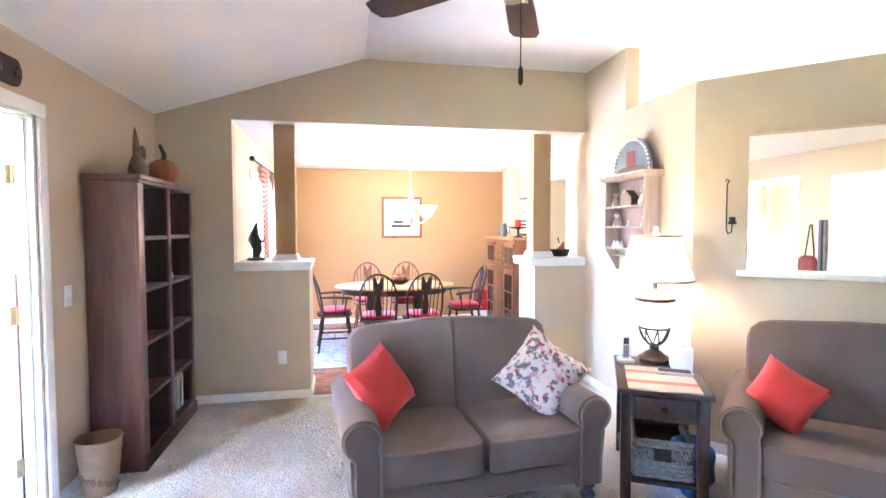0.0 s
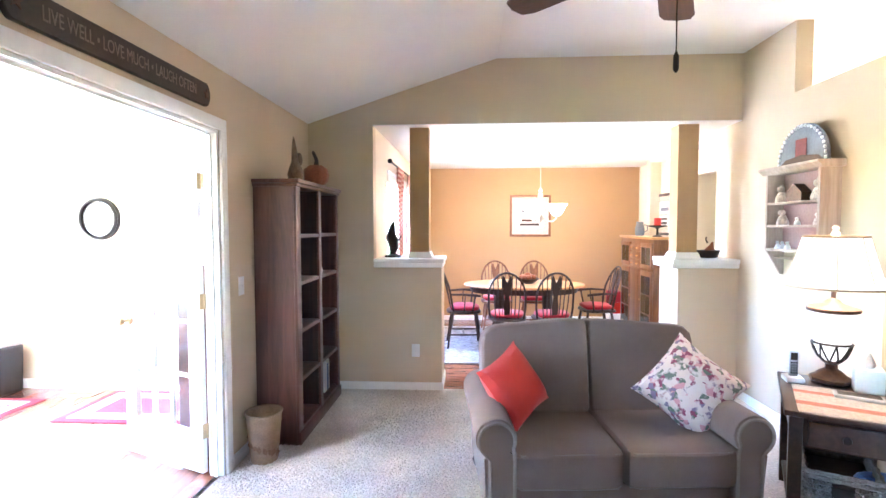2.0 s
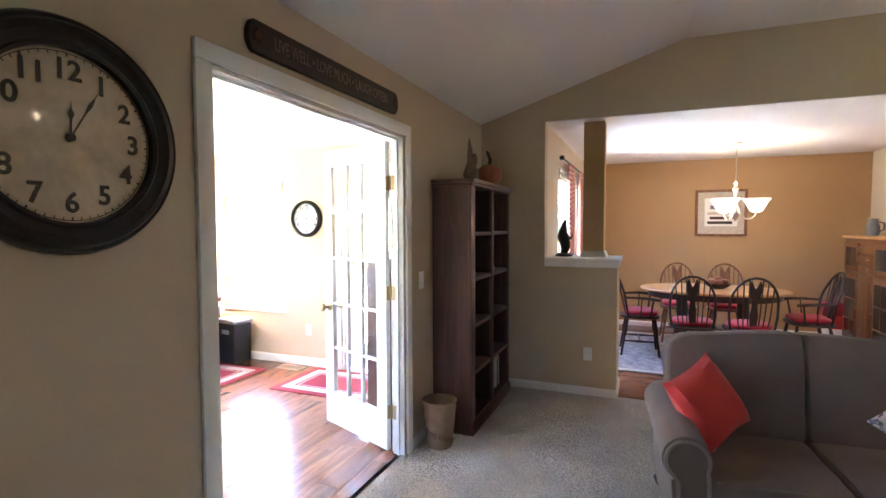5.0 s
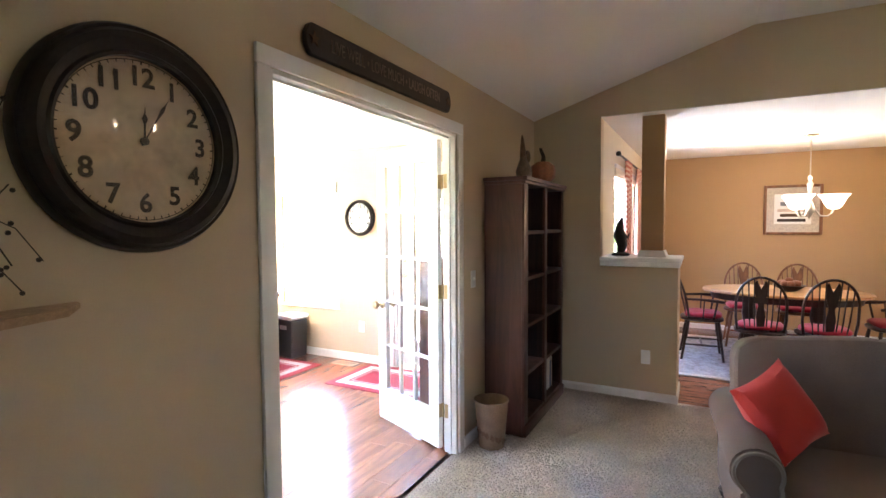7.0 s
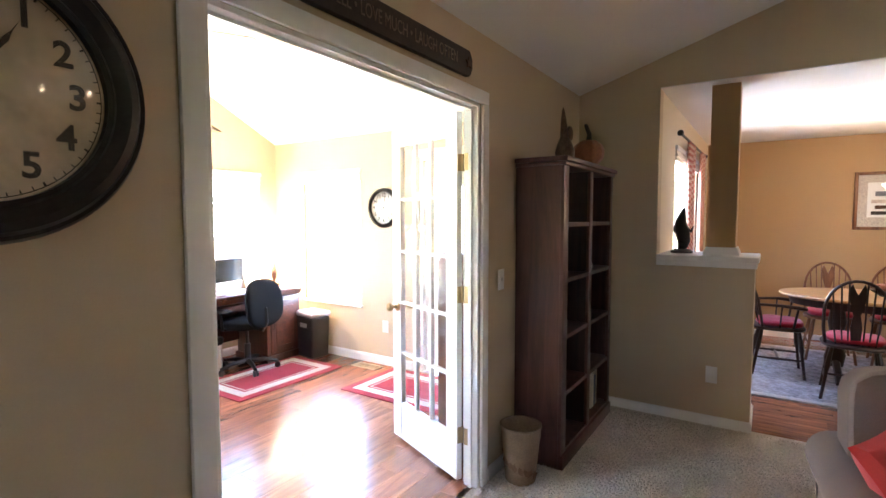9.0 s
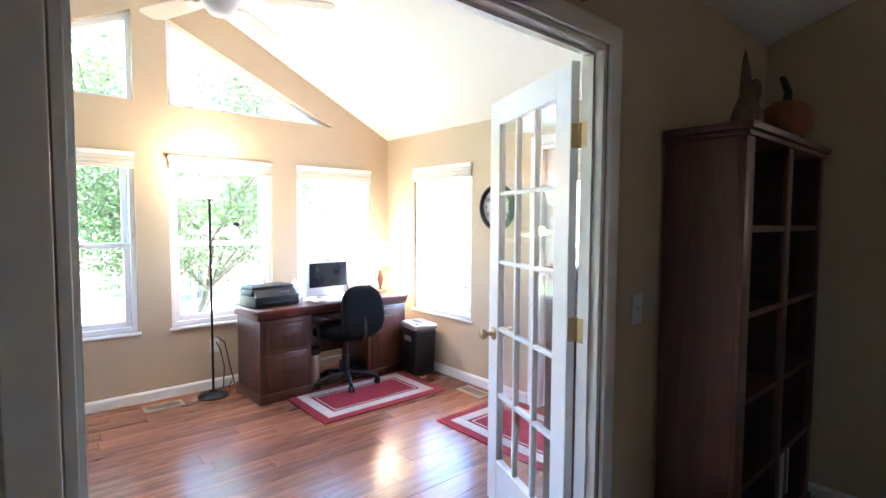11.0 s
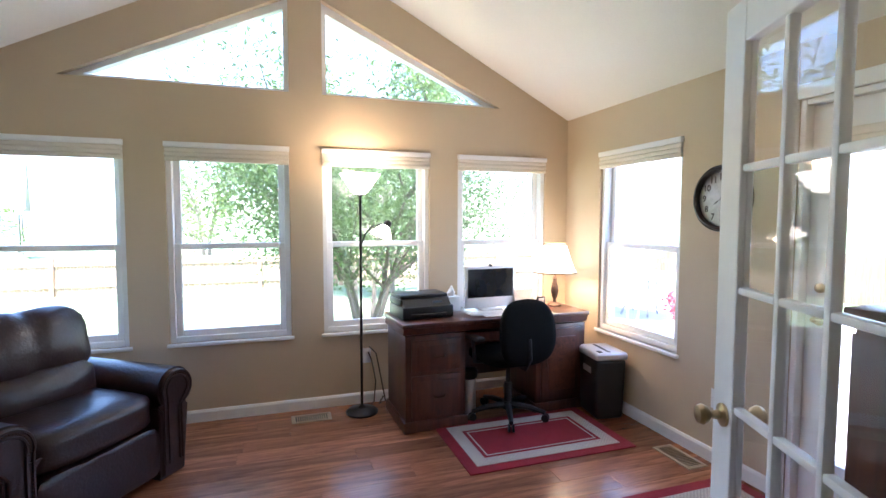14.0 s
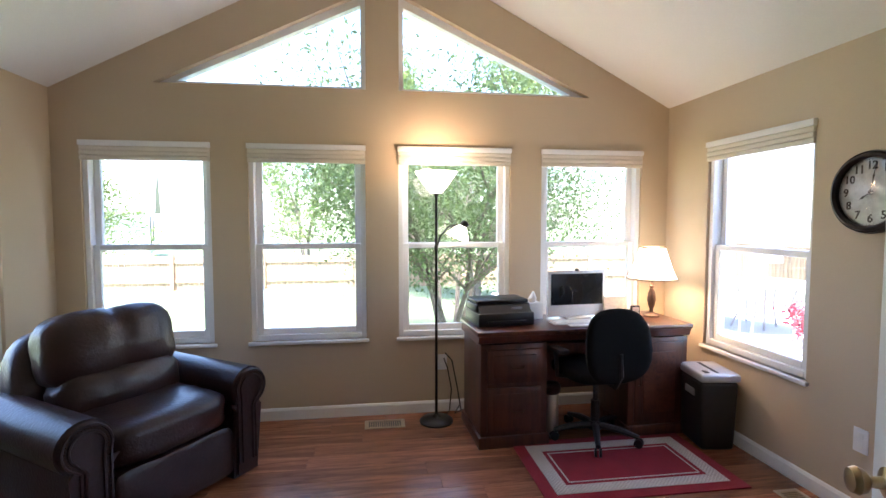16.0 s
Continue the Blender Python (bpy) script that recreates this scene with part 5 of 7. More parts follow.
vs = soft(bm, (-0.05, 0, 1.02), (0.05, 0.10, 0.13), 3.6, 6)
part("pouch", bm, BARN, hb)
bm = bm_new()
tube(bm, [(-0.03, -0.06, 1.12), (-0.02, -0.01, 1.5), (-0.02, 0.01, 1.5), (-0.03, 0.06, 1.12)], 0.008, 6)
part("strap", bm, INK, hb)
hc = thing("hanging_apron", "blue and grey striped apron hanging on the wall", "apron", (4.59, 6.68, 0))
for k, mt in enumerate((SLATE, INK, SLATE, PAPER)):
    part("stripe", a_box(-0.03, -0.06 + 0.03 * k, 0.95, -0.012, -0.032 + 0.03 * k, 1.55, 0.006), mt, hc)


def downlight(x, y, z, energy):
    e = thing("recessed_light", "lit recessed ceiling downlight", "ceiling light", (x, y, z), group="recessed ceiling lights")
    bm = bm_new()
    lathe(bm, [(0.065, -0.004), (0.085, -0.004), (0.085, 0.0), (0.065, 0.0)], 24, close=False)
    part("trim_ring", bm, WHITEP, e)
    bm = bm_new()
    lathe(bm, [(0.064, -0.003), (0.064, -0.001)], 24)
    part("lens", bm, BULB, e)
    lamp("downlight", "POINT", (x, y, z - 0.09), energy, (1.0, 0.74, 0.44), 0.05)


downlight(3.1, 5.3, ZF, 0.15)
downlight(2.5, 6.0, ZF, 0.11)
downlight(3.2, 6.6, 2.33, 0.05)
downlight(4.0, 5.0, 2.33, 0.05)
downlight(3.3, 5.5, 2.33, 0.05)
downlight(2.6, 5.5, 2.33, 0.05)
# Added fill without a fixture; it brightens the laundry behind the doorway.
lamp("laundry_fill", "POINT", (5.2, 7.3, 2.15), 0.028, (1.0, 0.82, 0.55), 0.08)

# ---- dining room ----
TX, TY = 0.03, 8.35
dt = thing("dining_table", "oval honey oak dining table with dark pedestal", "table", (TX, TY, 0))
bm = bm_new()
lathe(bm, [(0.30, 0.725), (0.49, 0.73), (0.50, 0.745), (0.495, 0.757), (0.30, 0.76)], 48, Matrix.Diagonal((1.50, 1.0, 1, 1)))
part("tabletop", bm, OAK, dt)
bm = bm_new()
lathe(bm, [(0.44, 0.66), (0.45, 0.724)], 48, Matrix.Diagonal((1.50, 1.0, 1, 1)))
part("apron", bm, DARKCHAIR, dt)
for x in (-0.3, 0.3):
    bm = bm_new()
    lathe(bm, [(0.06, 0.10), (0.075, 0.2), (0.045, 0.35), (0.07, 0.5), (0.05, 0.66)], 18, pose(x, 0, 0))
    part("pedestal", bm, DARKCHAIR, dt)
    for s in (-1, 1):
        bm = bm_new()
        tube(bm, [(x, 0, 0.15), (x, s * 0.2, 0.10), (x, s * 0.36, 0.02)], [0.035, 0.03, 0.024], 8)
        part("foot", bm, DARKCHAIR, dt)


def windsor(name, label, wood_mat, arms):
    """A bow-back Windsor chair; -y is its front."""
    e = thing(name, label, "chair", group="dining chairs")
    bm = bm_new()
    vs = soft(bm, (0, 0, 0.44), (0.22, 0.21, 0.022), 3.6, 6)
    for v in vs:
        if v.co.y > 0:
            v.co.x *= 1 - 0.5 * v.co.y
    part("seat", bm, wood_mat, e)
    bm = bm_new()
    vs = soft(bm, (0, -0.01, 0.485), (0.19, 0.18, 0.032), 3.6, 6)
    wrinkle(vs, 0.01, 14)
    part("seat_pad", bm, REDDARK, e, "tufted crimson seat pad")
    bow = [(0.20 * math.cos(math.radians(a)), 0.17 + 0.10 * math.sin(math.radians(a)), 0.70 + 0.27 * math.sin(math.radians(a))) for a in range(0, 181, 12)]
    bow = [(0.185, 0.13, 0.455), (0.20, 0.15, 0.58)] + bow + [(-0.20, 0.15, 0.58), (-0.185, 0.13, 0.455)]
    bm = bm_new()
    tube(bm, bow, 0.012, 8)
    part("bow", bm, wood_mat, e)
    for x in (-0.15, -0.10, -0.055, 0.055, 0.10, 0.15):
        zt = 0.70 + 0.27 * math.sqrt(max(0, 1 - (x / 0.20) ** 2))
        bm = bm_new()
        tube(bm, [(x * 0.8, 0.15, 0.455), (x * 0.9, 0.165 + 0.02, 0.6), (x, 0.17 + 0.10 * (zt - 0.70) / 0.27, zt)], 0.006, 6)
        part("spindle", bm, wood_mat, e)
    bm = bm_new()
    prism(bm, [(-0.028, 0.455), (0.028, 0.455), (0.036, 0.60), (0.022, 0.70), (0.045, 0.80), (0.055, 0.90), (0.035, 0.945), (0.018, 0.90), (0.0, 0.86), (-0.018, 0.90), (-0.035, 0.945), (-0.055, 0.90), (-0.045, 0.80), (-0.022, 0.70), (-0.036, 0.60)], "y", -0.006, 0.006)
    for v in bm.verts:
        v.co.y += 0.15 + 0.10 * (v.co.z - 0.455) / 0.5
    part("splat", bm, wood_mat, e)
    for sx in (-1, 1):
        for sy, ty in ((-0.15, -0.20), (0.13, 0.20)):
            bm = bm_new()
            tube(bm, [(sx * 0.14, sy, 0.43), (sx * 0.165, sy + (ty - sy) * 0.4, 0.27), (sx * 0.17, sy + (ty - sy) * 0.5, 0.22), (sx * 0.20, ty, 0.0)], [0.014, 0.021, 0.013, 0.012], 8)
            part("leg", bm, wood_mat, e)
        bm = bm_new()
        tube(bm, [(sx * 0.175, -0.178, 0.17), (sx * 0.178, 0.0, 0.17), (sx * 0.175, 0.175, 0.17)], [0.008, 0.013, 0.008], 8)
        part("stretcher", bm, wood_mat, e)
        if arms:
            bm = bm_new()
            tube(bm, [(sx * 0.20, 0.165, 0.66), (sx * 0.245, 0.0, 0.665), (sx * 0.25, -0.13, 0.655), (sx * 0.235, -0.19, 0.645)], [0.012, 0.014, 0.018, 0.014], 8)
            tube(bm, [(sx * 0.20, -0.10, 0.45), (sx * 0.24, -0.13, 0.65)], 0.010, 8)
            tube(bm, [(sx * 0.205, 0.0, 0.45), (sx * 0.243, -0.01, 0.66)], 0.007, 6)
            part("armrest", bm, wood_mat, e)
    bm = bm_new()
    tube(bm, [(-0.178, 0.0, 0.17), (0.0, 0.0, 0.17), (0.178, 0.0, 0.17)], [0.008, 0.013, 0.008], 8)
    part("stretcher", bm, wood_mat, e)
    return e


w1 = windsor("dining_chair", "dark bow-back Windsor chair with a crimson pad", DARKCHAIR, False)
w1.matrix_world = pose(-0.22, 7.72, 0, 0, 0, 176)
copy_thing(w1, pose(0.28, 7.73, 0, 0, 0, 183))
LIGHTCHAIR = HUTCH
w2 = windsor("dining_chair", "brown bow-back Windsor chair with a crimson pad", LIGHTCHAIR, False)
w2.matrix_world = pose(-0.27, 9.02, 0, 0, 0, 2)
copy_thing(w2, pose(0.26, 9.03, 0, 0, 0, -3))
w3 = windsor("dining_armchair", "dark bow-back Windsor armchair with a crimson pad", DARKCHAIR, True)
w3.matrix_world = pose(-0.72, 8.20, 0, 0, 0, 94)
copy_thing(w3, pose(0.93, 8.33, 0, 0, 0, -86))
cp = thing("centrepiece_bowl", "bowl of small gourds on the dining table", "bowl", (TX + 0.05, TY, 0.76))
bm = bm_new()
lathe(bm, [(0.06, 0), (0.11, 0.03), (0.15, 0.06), (0.14, 0.06), (0.06, 0.012)], 24)
part("dish", bm, BRONZE, cp)
rg = random.Random(2)
for k in range(8):
    bm = bm_new()
    a = k * 0.8
    soft(bm, (0.07 * math.cos(a) * (k < 7), 0.07 * math.sin(a) * (k < 7), 0.075 + 0.03 * (k == 7)), (0.04, 0.036, 0.034), 2.2, 3)
    part("small_gourd", bm, PUMPKIN, cp)

# chandelier
CXH, CYH = 0.243, 8.42
ch = thing("chandelier", "lit three-arm brushed nickel chandelier with frosted glass bowls", "chandelier", (CXH, CYH, 0.0))
bm = bm_new()
lathe(bm, [(0.07, ZD - 0.007), (0.066, ZD - 0.02), (0.02, ZD - 0.034), (0.006, ZD - 0.045), (0.006, 1.92)], 20)
part("stem", bm, NICKEL, ch)
bm = bm_new()
lathe(bm, [(0.008, 1.95), (0.022, 1.925), (0.012, 1.90), (0.032, 1.86), (0.016, 1.81), (0.018, 1.70), (0.045, 1.63), (0.05, 1.59), (0.03, 1.55), (0.012, 1.52), (0.004, 1.50)], 20)
part("body", bm, NICKEL, ch)
for k in range(3):
    a = 2 * math.pi * k / 3 - 0.06
    c, s = math.cos(a), math.sin(a)
    bm = bm_new()
    tube(bm, [(r * c, r * s, z) for r, z in ((0.03, 1.62), (0.09, 1.535), (0.15, 1.53), (0.19, 1.565), (0.20, 1.60))], 0.009, 8)
    arm = part("arm", bm, NICKEL, ch)
    bm = bm_new()
    lathe(bm, [(0.03, 1.60), (0.055, 1.612), (0.085, 1.66), (0.108, 1.715), (0.138, 1.748), (0.133, 1.750), (0.102, 1.718), (0.08, 1.665), (0.05, 1.618)], 24, pose(0.20 * c, 0.20 * s, 0), close=False)
    part("glass_bowl", bm, BOWL, arm, "glowing flared frosted glass bowl")
lamp("chandelier_light", "POINT", (CXH, CYH, 1.87), 0.60, (1.0, 0.72, 0.42), 0.18)


def picture(name, label, m, w, h, frame_mat):
    """A framed print; x to the right, z up, -y out of the wall."""
    e = thing(name, label, "picture")
    e.matrix_world = m
    bm = bm_new()
    f = 0.035
    for b6 in ((0, -0.025, 0, f, 0, h), (w - f, -0.025, 0, w, 0, h), (f, -0.025, 0, w - f, 0, f), (f, -0.025, h - f, w - f, 0, h)):
        box(bm, *b6, 0.006)
    part("picture_frame", bm, frame_mat, e)
    part("mat_board", a_box(f, -0.010, f, w - f, -0.002, h - f), RUGIVORY, e)
    part("print", a_box(f + 0.13 * w, -0.012, f + 0.16 * h, w - f - 0.13 * w, -0.009, h - f - 0.13 * h), PAPER, e)
    for k, (za, zb, mt) in enumerate(((0.26, 0.32, INK), (0.36, 0.42, BRONZE), (0.46, 0.52, CERAMIC), (0.58, 0.66, SLATE))):
        part("printed_band", a_box(w * (0.24 + 0.05 * (k % 2)), -0.0135, za * h, w * (0.72 + 0.03 * k), -0.0115, zb * h), mt, e)
    return e


picture("framed_picture", "framed landscape print in a wooden frame", pose(-0.03, 9.87, 1.31), 0.63, 0.64, HUTCH)
picture("framed_picture", "framed patriotic print in a dark frame", pose(1.93, 9.10, 1.35, 0, 0, -90), 0.50, 0.55, ESPRESSO)

# hutch
hu = thing("hutch", "brown oak hutch with glass doors and small drawers", "cabinet", (1.50, 8.08, 0))
HL, HH = 1.23, 1.33
part("carcass", a_box(0.02, 0, 0.06, 0.42, HL, HH - 0.02, 0.003), HUTCH, hu)
part("plinth", a_box(0.0, 0.01, 0, 0.40, HL - 0.01, 0.06), HUTCH, hu)
part("top", a_box(-0.015, -0.015, HH - 0.02, 0.425, HL + 0.015, HH + 0.01, 0.006), OAK, hu)
for k in range(3):
    y0 = 0.02 + k * (HL - 0.04) / 3
    y1 = y0 + (HL - 0.04) / 3 - 0.012
    d = part("door", a_box(0.0, y0, 0.09, 0.02, y1, 0.92, 0.003), HUTCH, hu)
    if k != 1:
        for r in range(3):
            for c in range(2):
                ww = (y1 - y0 - 0.12) / 2
                part("pane", a_box(-0.003, y0 + 0.05 + c * (ww + 0.02), 0.17 + r * 0.235, 0.002, y0 + 0.05 + c * (ww + 0.02) + ww, 0.385 + r * 0.235), SCREEN, d)
    else:
        part("raised_panel", a_box(-0.006, y0 + 0.06, 0.17, 0.002, y1 - 0.06, 0.85, 0.006), HUTCH, d)
    bm = bm_new()
    lathe(bm, [(0.006, 0), (0.006, 0.01), (0.013, 0.016), (0.004, 0.026)], 12, pose(0.0, y1 - 0.03, 0.55, 0, -90))
    part("knob", bm, OAK, d)
    if k == 1:
        for z in (0.95, 1.05, 1.15):
            q = part("drawer", a_box(0.0, y0, z, 0.02, y1, z + 0.085, 0.004), HUTCH, hu)
            for yy in (y0 + 0.09, y1 - 0.09):
                bm = bm_new()
                lathe(bm, [(0.006, 0), (0.006, 0.01), (0.013, 0.016), (0.004, 0.026)], 12, pose(0.0, yy, z + 0.042, 0, -90))
                part("knob", bm, OAK, q)
    else:
        q = part("small_door", a_box(0.0, y0, 0.95, 0.02, y1, HH - 0.07, 0.003), HUTCH, hu)
        for c in range(2):
            ww = (y1 - y0 - 0.12) / 2
            part("pane", a_box(-0.003, y0 + 0.05 + c * (ww + 0.02), 1.0, 0.002, y0 + 0.05 + c * (ww + 0.02) + ww, HH - 0.12), SCREEN, q)
jg = thing("pitcher", "dark blue glazed pitcher on the hutch", "pitcher", (1.66, 9.0, HH + 0.01))
bm = bm_new()
lathe(bm, [(0.05, 0), (0.06, 0.02), (0.062, 0.10), (0.045, 0.15), (0.05, 0.19)], 20)
part("vessel", bm, SLATE, jg)
bm = bm_new()
tube(bm, [(0.055, 0, 0.15), (0.10, 0, 0.14), (0.10, 0, 0.07), (0.06, 0, 0.05)], 0.008, 8)
part("handle", bm, SLATE, jg)
cs = thing("candle_stand", "red pillar candle on a dark pedestal stand", "candle", (1.66, 8.36, HH + 0.01))
bm = bm_new()
lathe(bm, [(0.06, 0), (0.055, 0.012), (0.014, 0.025), (0.012, 0.09), (0.03, 0.11), (0.105, 0.125), (0.11, 0.14), (0.09, 0.135)], 22)
part("stand", bm, IRON, cs)
bm = bm_new()
lathe(bm, [(0.04, 0.132), (0.04, 0.23), (0.03, 0.225)], 20)
part("pillar_candle", bm, RED, cs)
for k, (z, w, mt) in enumerate(((0.0, 0.24, PAPER), (0.20, 0.22, RED), (0.36, 0.20, REDDARK))):
    ob = part("storage_box", a_box(-w / 2, -w / 2, 0, w / 2, w / 2, 0.198 if k < 1 else 0.158, 0.004), mt)
    ob.matrix_world = pose(1.50, 9.52, z, 0, 0, 8 * k)
    tagged(ob, "%s cardboard storage box in a stack" % ("white" if k == 0 else "red"), "box", "stacked boxes")

# dining rug, window and curtain
rd = thing("area_rug", "grey patterned oriental rug under the dining table", "rug", (TX, 8.35, 0.0))
part("rug_field", a_box(-1.25, -0.98, 0, 1.25, 0.98, 0.010, 0.003), RUGGREY, rd)
for b4 in ((-1.25, -0.98, 1.25, -0.90), (-1.25, 0.90, 1.25, 0.98), (-1.25, -0.90, -1.17, 0.90), (1.17, -0.90, 1.25, 0.90)):
    part("border", a_box(b4[0] + 0.004, b4[1] + 0.004, 0.004, b4[2] - 0.004, b4[3] - 0.004, 0.0125, 0.002), RUGIVORY, rd)
window_unit("window_9", 1.5, 0.75, 2.05, pose(-1.497, 7.25, 0.75, 0, 0, 90), "white dining room window")
cr_ = thing("curtain_rod", "dark curtain rod with ball finials", "curtain rod", (-1.44, 8.0, 2.13))
bm = bm_new()
tube(bm, [(0, -0.88, 0), (0, 0.95, 0)], 0.011, 10)
for y in (-0.90, 0.97):
    soft(bm, (0, y, 0), (0.026, 0.026, 0.026), 2.0, 3)
part("rod", bm, IRON, cr_)


def curtain(y0, y1, z0, z1, material, label):
    bm = bm_new()
    n_, rows = 48, 10
    g = [[bm.verts.new((-1.44 + 0.025 * math.sin(i * 1.15) * (0.5 + 0.5 * j / rows) * (1 if s else 1) + (0.004 if s else 0), y0 + (y1 - y0) * (i / n_) * (1 - 0.18 * math.sin(math.pi * j / rows)), z1 + (z0 - z1) * j / rows)) for i in range(n_ + 1)] for s in (0,) for j in range(rows + 1)]
    for j in range(rows):
        for i in range(n_):
            bm.faces.new((g[j][i], g[j][i + 1], g[j + 1][i + 1], g[j + 1][i]))
    ob = part("curtain", bm, material)
    md = ob.modifiers.new("thick", "SOLIDIFY")
    md.thickness = 0.004
    return tagged(ob, label, "curtain", "dining room curtains")


curtain(7.62, 8.06, 0.12, 2.14, CURTAIN, "rust red checked curtain panel")
curtain(8.55, 8.95, 0.12, 2.14, CURTAIN, "rust red checked curtain panel")

# ---- sunroom ----
DK = pose(-4.895, 4.765, 0, 0, 0, 92)
dsk = thing("desk", "dark cherry pedestal desk with panelled doors", "desk", (-4.895, 4.765, 0), 92)
DL, DD, DH = 1.41, 0.48, 0.735
bm = bm_new()
box(bm, -0.025, -0.025, DH - 0.03, DL + 0.025, DD, DH, 0.006)
part("desktop", bm, CHERRYH, dsk, "polished cherry top")
bm = bm_new()
prism(bm, [(-0.018, DH - 0.03), (0.0, DH - 0.075), (0.03, DH - 0.085), (DD, DH - 0.085), (DD, DH - 0.03)], "x", -0.015, DL + 0.015)
part("cornice", bm, CHERRYH, dsk)
for x0, x1 in ((0.0, 0.43), (0.99, DL)):
    ped = part("pedestal", a_box(x0, 0.0, 0.06, x1, DD - 0.02, DH - 0.085, 0.003), CHERRY, dsk)
    part("plinth", a_box(x0 - 0.015, -0.018, 0, x1 + 0.015, DD, 0.075, 0.006), CHERRY, dsk)
    if x0 < 0.1:
        for z0, z1 in ((0.10, 0.38), (0.41, 0.62)):
            dr = part("drawer", a_box(x0 + 0.04, -0.016, z0, x1 - 0.04, 0.001, z1, 0.005), CHERRY, dsk)
            part("raised_field", a_box(x0 + 0.075, -0.022, z0 + 0.035, x1 - 0.075, -0.015, z1 - 0.035, 0.006), CHERRY, dr)
            bm = bm_new()
            tube(bm, [(x0 + 0.19, -0.022, (z0 + z1) / 2), (x0 + 0.20, -0.042, (z0 + z1) / 2 - 0.008), (x0 + 0.26, -0.042, (z0 + z1) / 2 - 0.008), (x0 + 0.27, -0.022, (z0 + z1) / 2)], 0.005, 8)
            part("drawer_pull", bm, BRONZE, dr, "antique brass bail pull")
    else:
        dr = part("cabinet_door", a_box(x0 + 0.04, -0.016, 0.10, x1 - 0.04, 0.001, 0.62, 0.005), CHERRY, dsk)
        part("raised_field", a_box(x0 + 0.095, -0.024, 0.16, x1 - 0.095, -0.015, 0.56, 0.008), CHERRYH, dr)
        bm = bm_new()
        tube(bm, [(x0 + 0.065, -0.016, 0.42), (x0 + 0.065, -0.038, 0.41), (x0 + 0.065, -0.038, 0.35), (x0 + 0.065, -0.016, 0.34)], 0.005, 8)
        part("door_pull", bm, BRONZE, dr, "antique brass bail pull")
part("modesty_panel", a_box(0.43, DD - 0.05, 0.20, 0.99, DD - 0.03, DH - 0.085), CHERRY, dsk)
part("keyboard_drawer", a_box(0.45, 0.01, DH - 0.16, 0.97, 0.40, DH - 0.10, 0.004), CHERRY, dsk)


def on_desk(name, label, cat, x, y, rz=0):
    p = DK @ Vector((x, y, 0))
    return thing(name, label, cat, (p.x, p.y, DH), 92 + rz)


pr = on_desk("printer", "black all-in-one printer on the desk", "printer", 0.195, 0.27, 4)
pr.scale = (0.87, 0.87, 0.87)
bm = bm_new()
box(bm, -0.22, -0.17, 0.0, 0.22, 0.17, 0.10, 0.012)
box(bm, -0.22, -0.10, 0.095, 0.22, 0.17, 0.16, 0.02)
part("body", bm, BLACK, pr)
part("scanner_lid", a_box(-0.205, -0.09, 0.158, 0.205, 0.16, 0.185, 0.010), BLACK, pr)
bm = bm_new()
prism(bm, [(-0.165, 0.095), (-0.10, 0.15), (-0.10, 0.10)], "x", -0.20, 0.20)
cpn = part("control_panel", bm, mat("dark_grey_plastic", (0.035, 0.035, 0.037), 0.35), pr)
part("display", a_box(0.05, -0.142, 0.118, 0.13, -0.132, 0.135), SLATE, cpn)
part("output_tray", a_box(-0.15, -0.20, 0.03, 0.15, -0.16, 0.045, 0.004), BLACK, pr)
im = on_desk("desktop_computer", "white all-in-one computer with a dark screen", "computer", 0.775, 0.33, 2)
bm = bm_new()
box(bm, -0.22, -0.012, 0.012, 0.22, 0.022, 0.33, 0.008)
scr = part("monitor", bm, WHITEP, im)
part("screen", a_box(-0.195, -0.0145, 0.092, 0.195, -0.0115, 0.31), SCREEN, scr)
part("webcam", a_box(-0.012, -0.016, 0.325, 0.012, 0.012, 0.345, 0.004), BLACK, scr)
bm = bm_new()
box(bm, -0.09, -0.06, 0, 0.09, 0.08, 0.008, 0.003)
box(bm, -0.07, 0.015, 0.005, 0.07, 0.03, 0.12, 0.004)
part("stand", bm, WHITEP, im)
kb = on_desk("keyboard", "flat white computer keyboard on the desk", "keyboard", 0.72, 0.15)
part("tray", a_box(-0.20, -0.055, 0, 0.20, 0.055, 0.010, 0.003), WHITEP, kb)
bm = bm_new()
for r in range(5):
    for c in range(16):
        box(bm, -0.19 + c * 0.0238, -0.045 + r * 0.019, 0.009, -0.171 + c * 0.0238, -0.030 + r * 0.019, 0.0145)
part("keys", bm, PAPER, kb)
dp = on_desk("desk_pad", "white paper desk pad", "desk pad", 0.86, 0.12, -4)
part("sheet", a_box(-0.25, -0.10, 0, 0.28, 0.10, 0.0035), PAPER, dp)
ts = on_desk("tissue_box", "white tissue box beside the printer", "tissue box", 0.47, 0.37)
part("carton", a_box(-0.055, -0.055, 0, 0.055, 0.055, 0.11, 0.004), PAPER, ts)
tissue(ts, 0.109)
cal = on_desk("desk_calendar", "ivory desk calendar and phone rest", "calendar", 1.06, 0.33)
bm = bm_new()
prism(bm, [(-0.05, 0.0), (0.05, 0.0), (0.01, 0.14), (-0.01, 0.14)], "x", -0.085, 0.085)
part("card", bm, RUGIVORY, cal)
bm = bm_new()
box(bm, -0.07, -0.09, 0, 0.05, -0.055, 0.05, 0.006)
part("calculator", bm, BLACK, cal)
pf = on_desk("photo_frame", "tiny dark photo frame on the desk", "photo frame", 1.21, 0.30)
part("frame", a_box(-0.035, -0.008, 0, 0.035, 0.008, 0.075, 0.004), BLACK, pf)
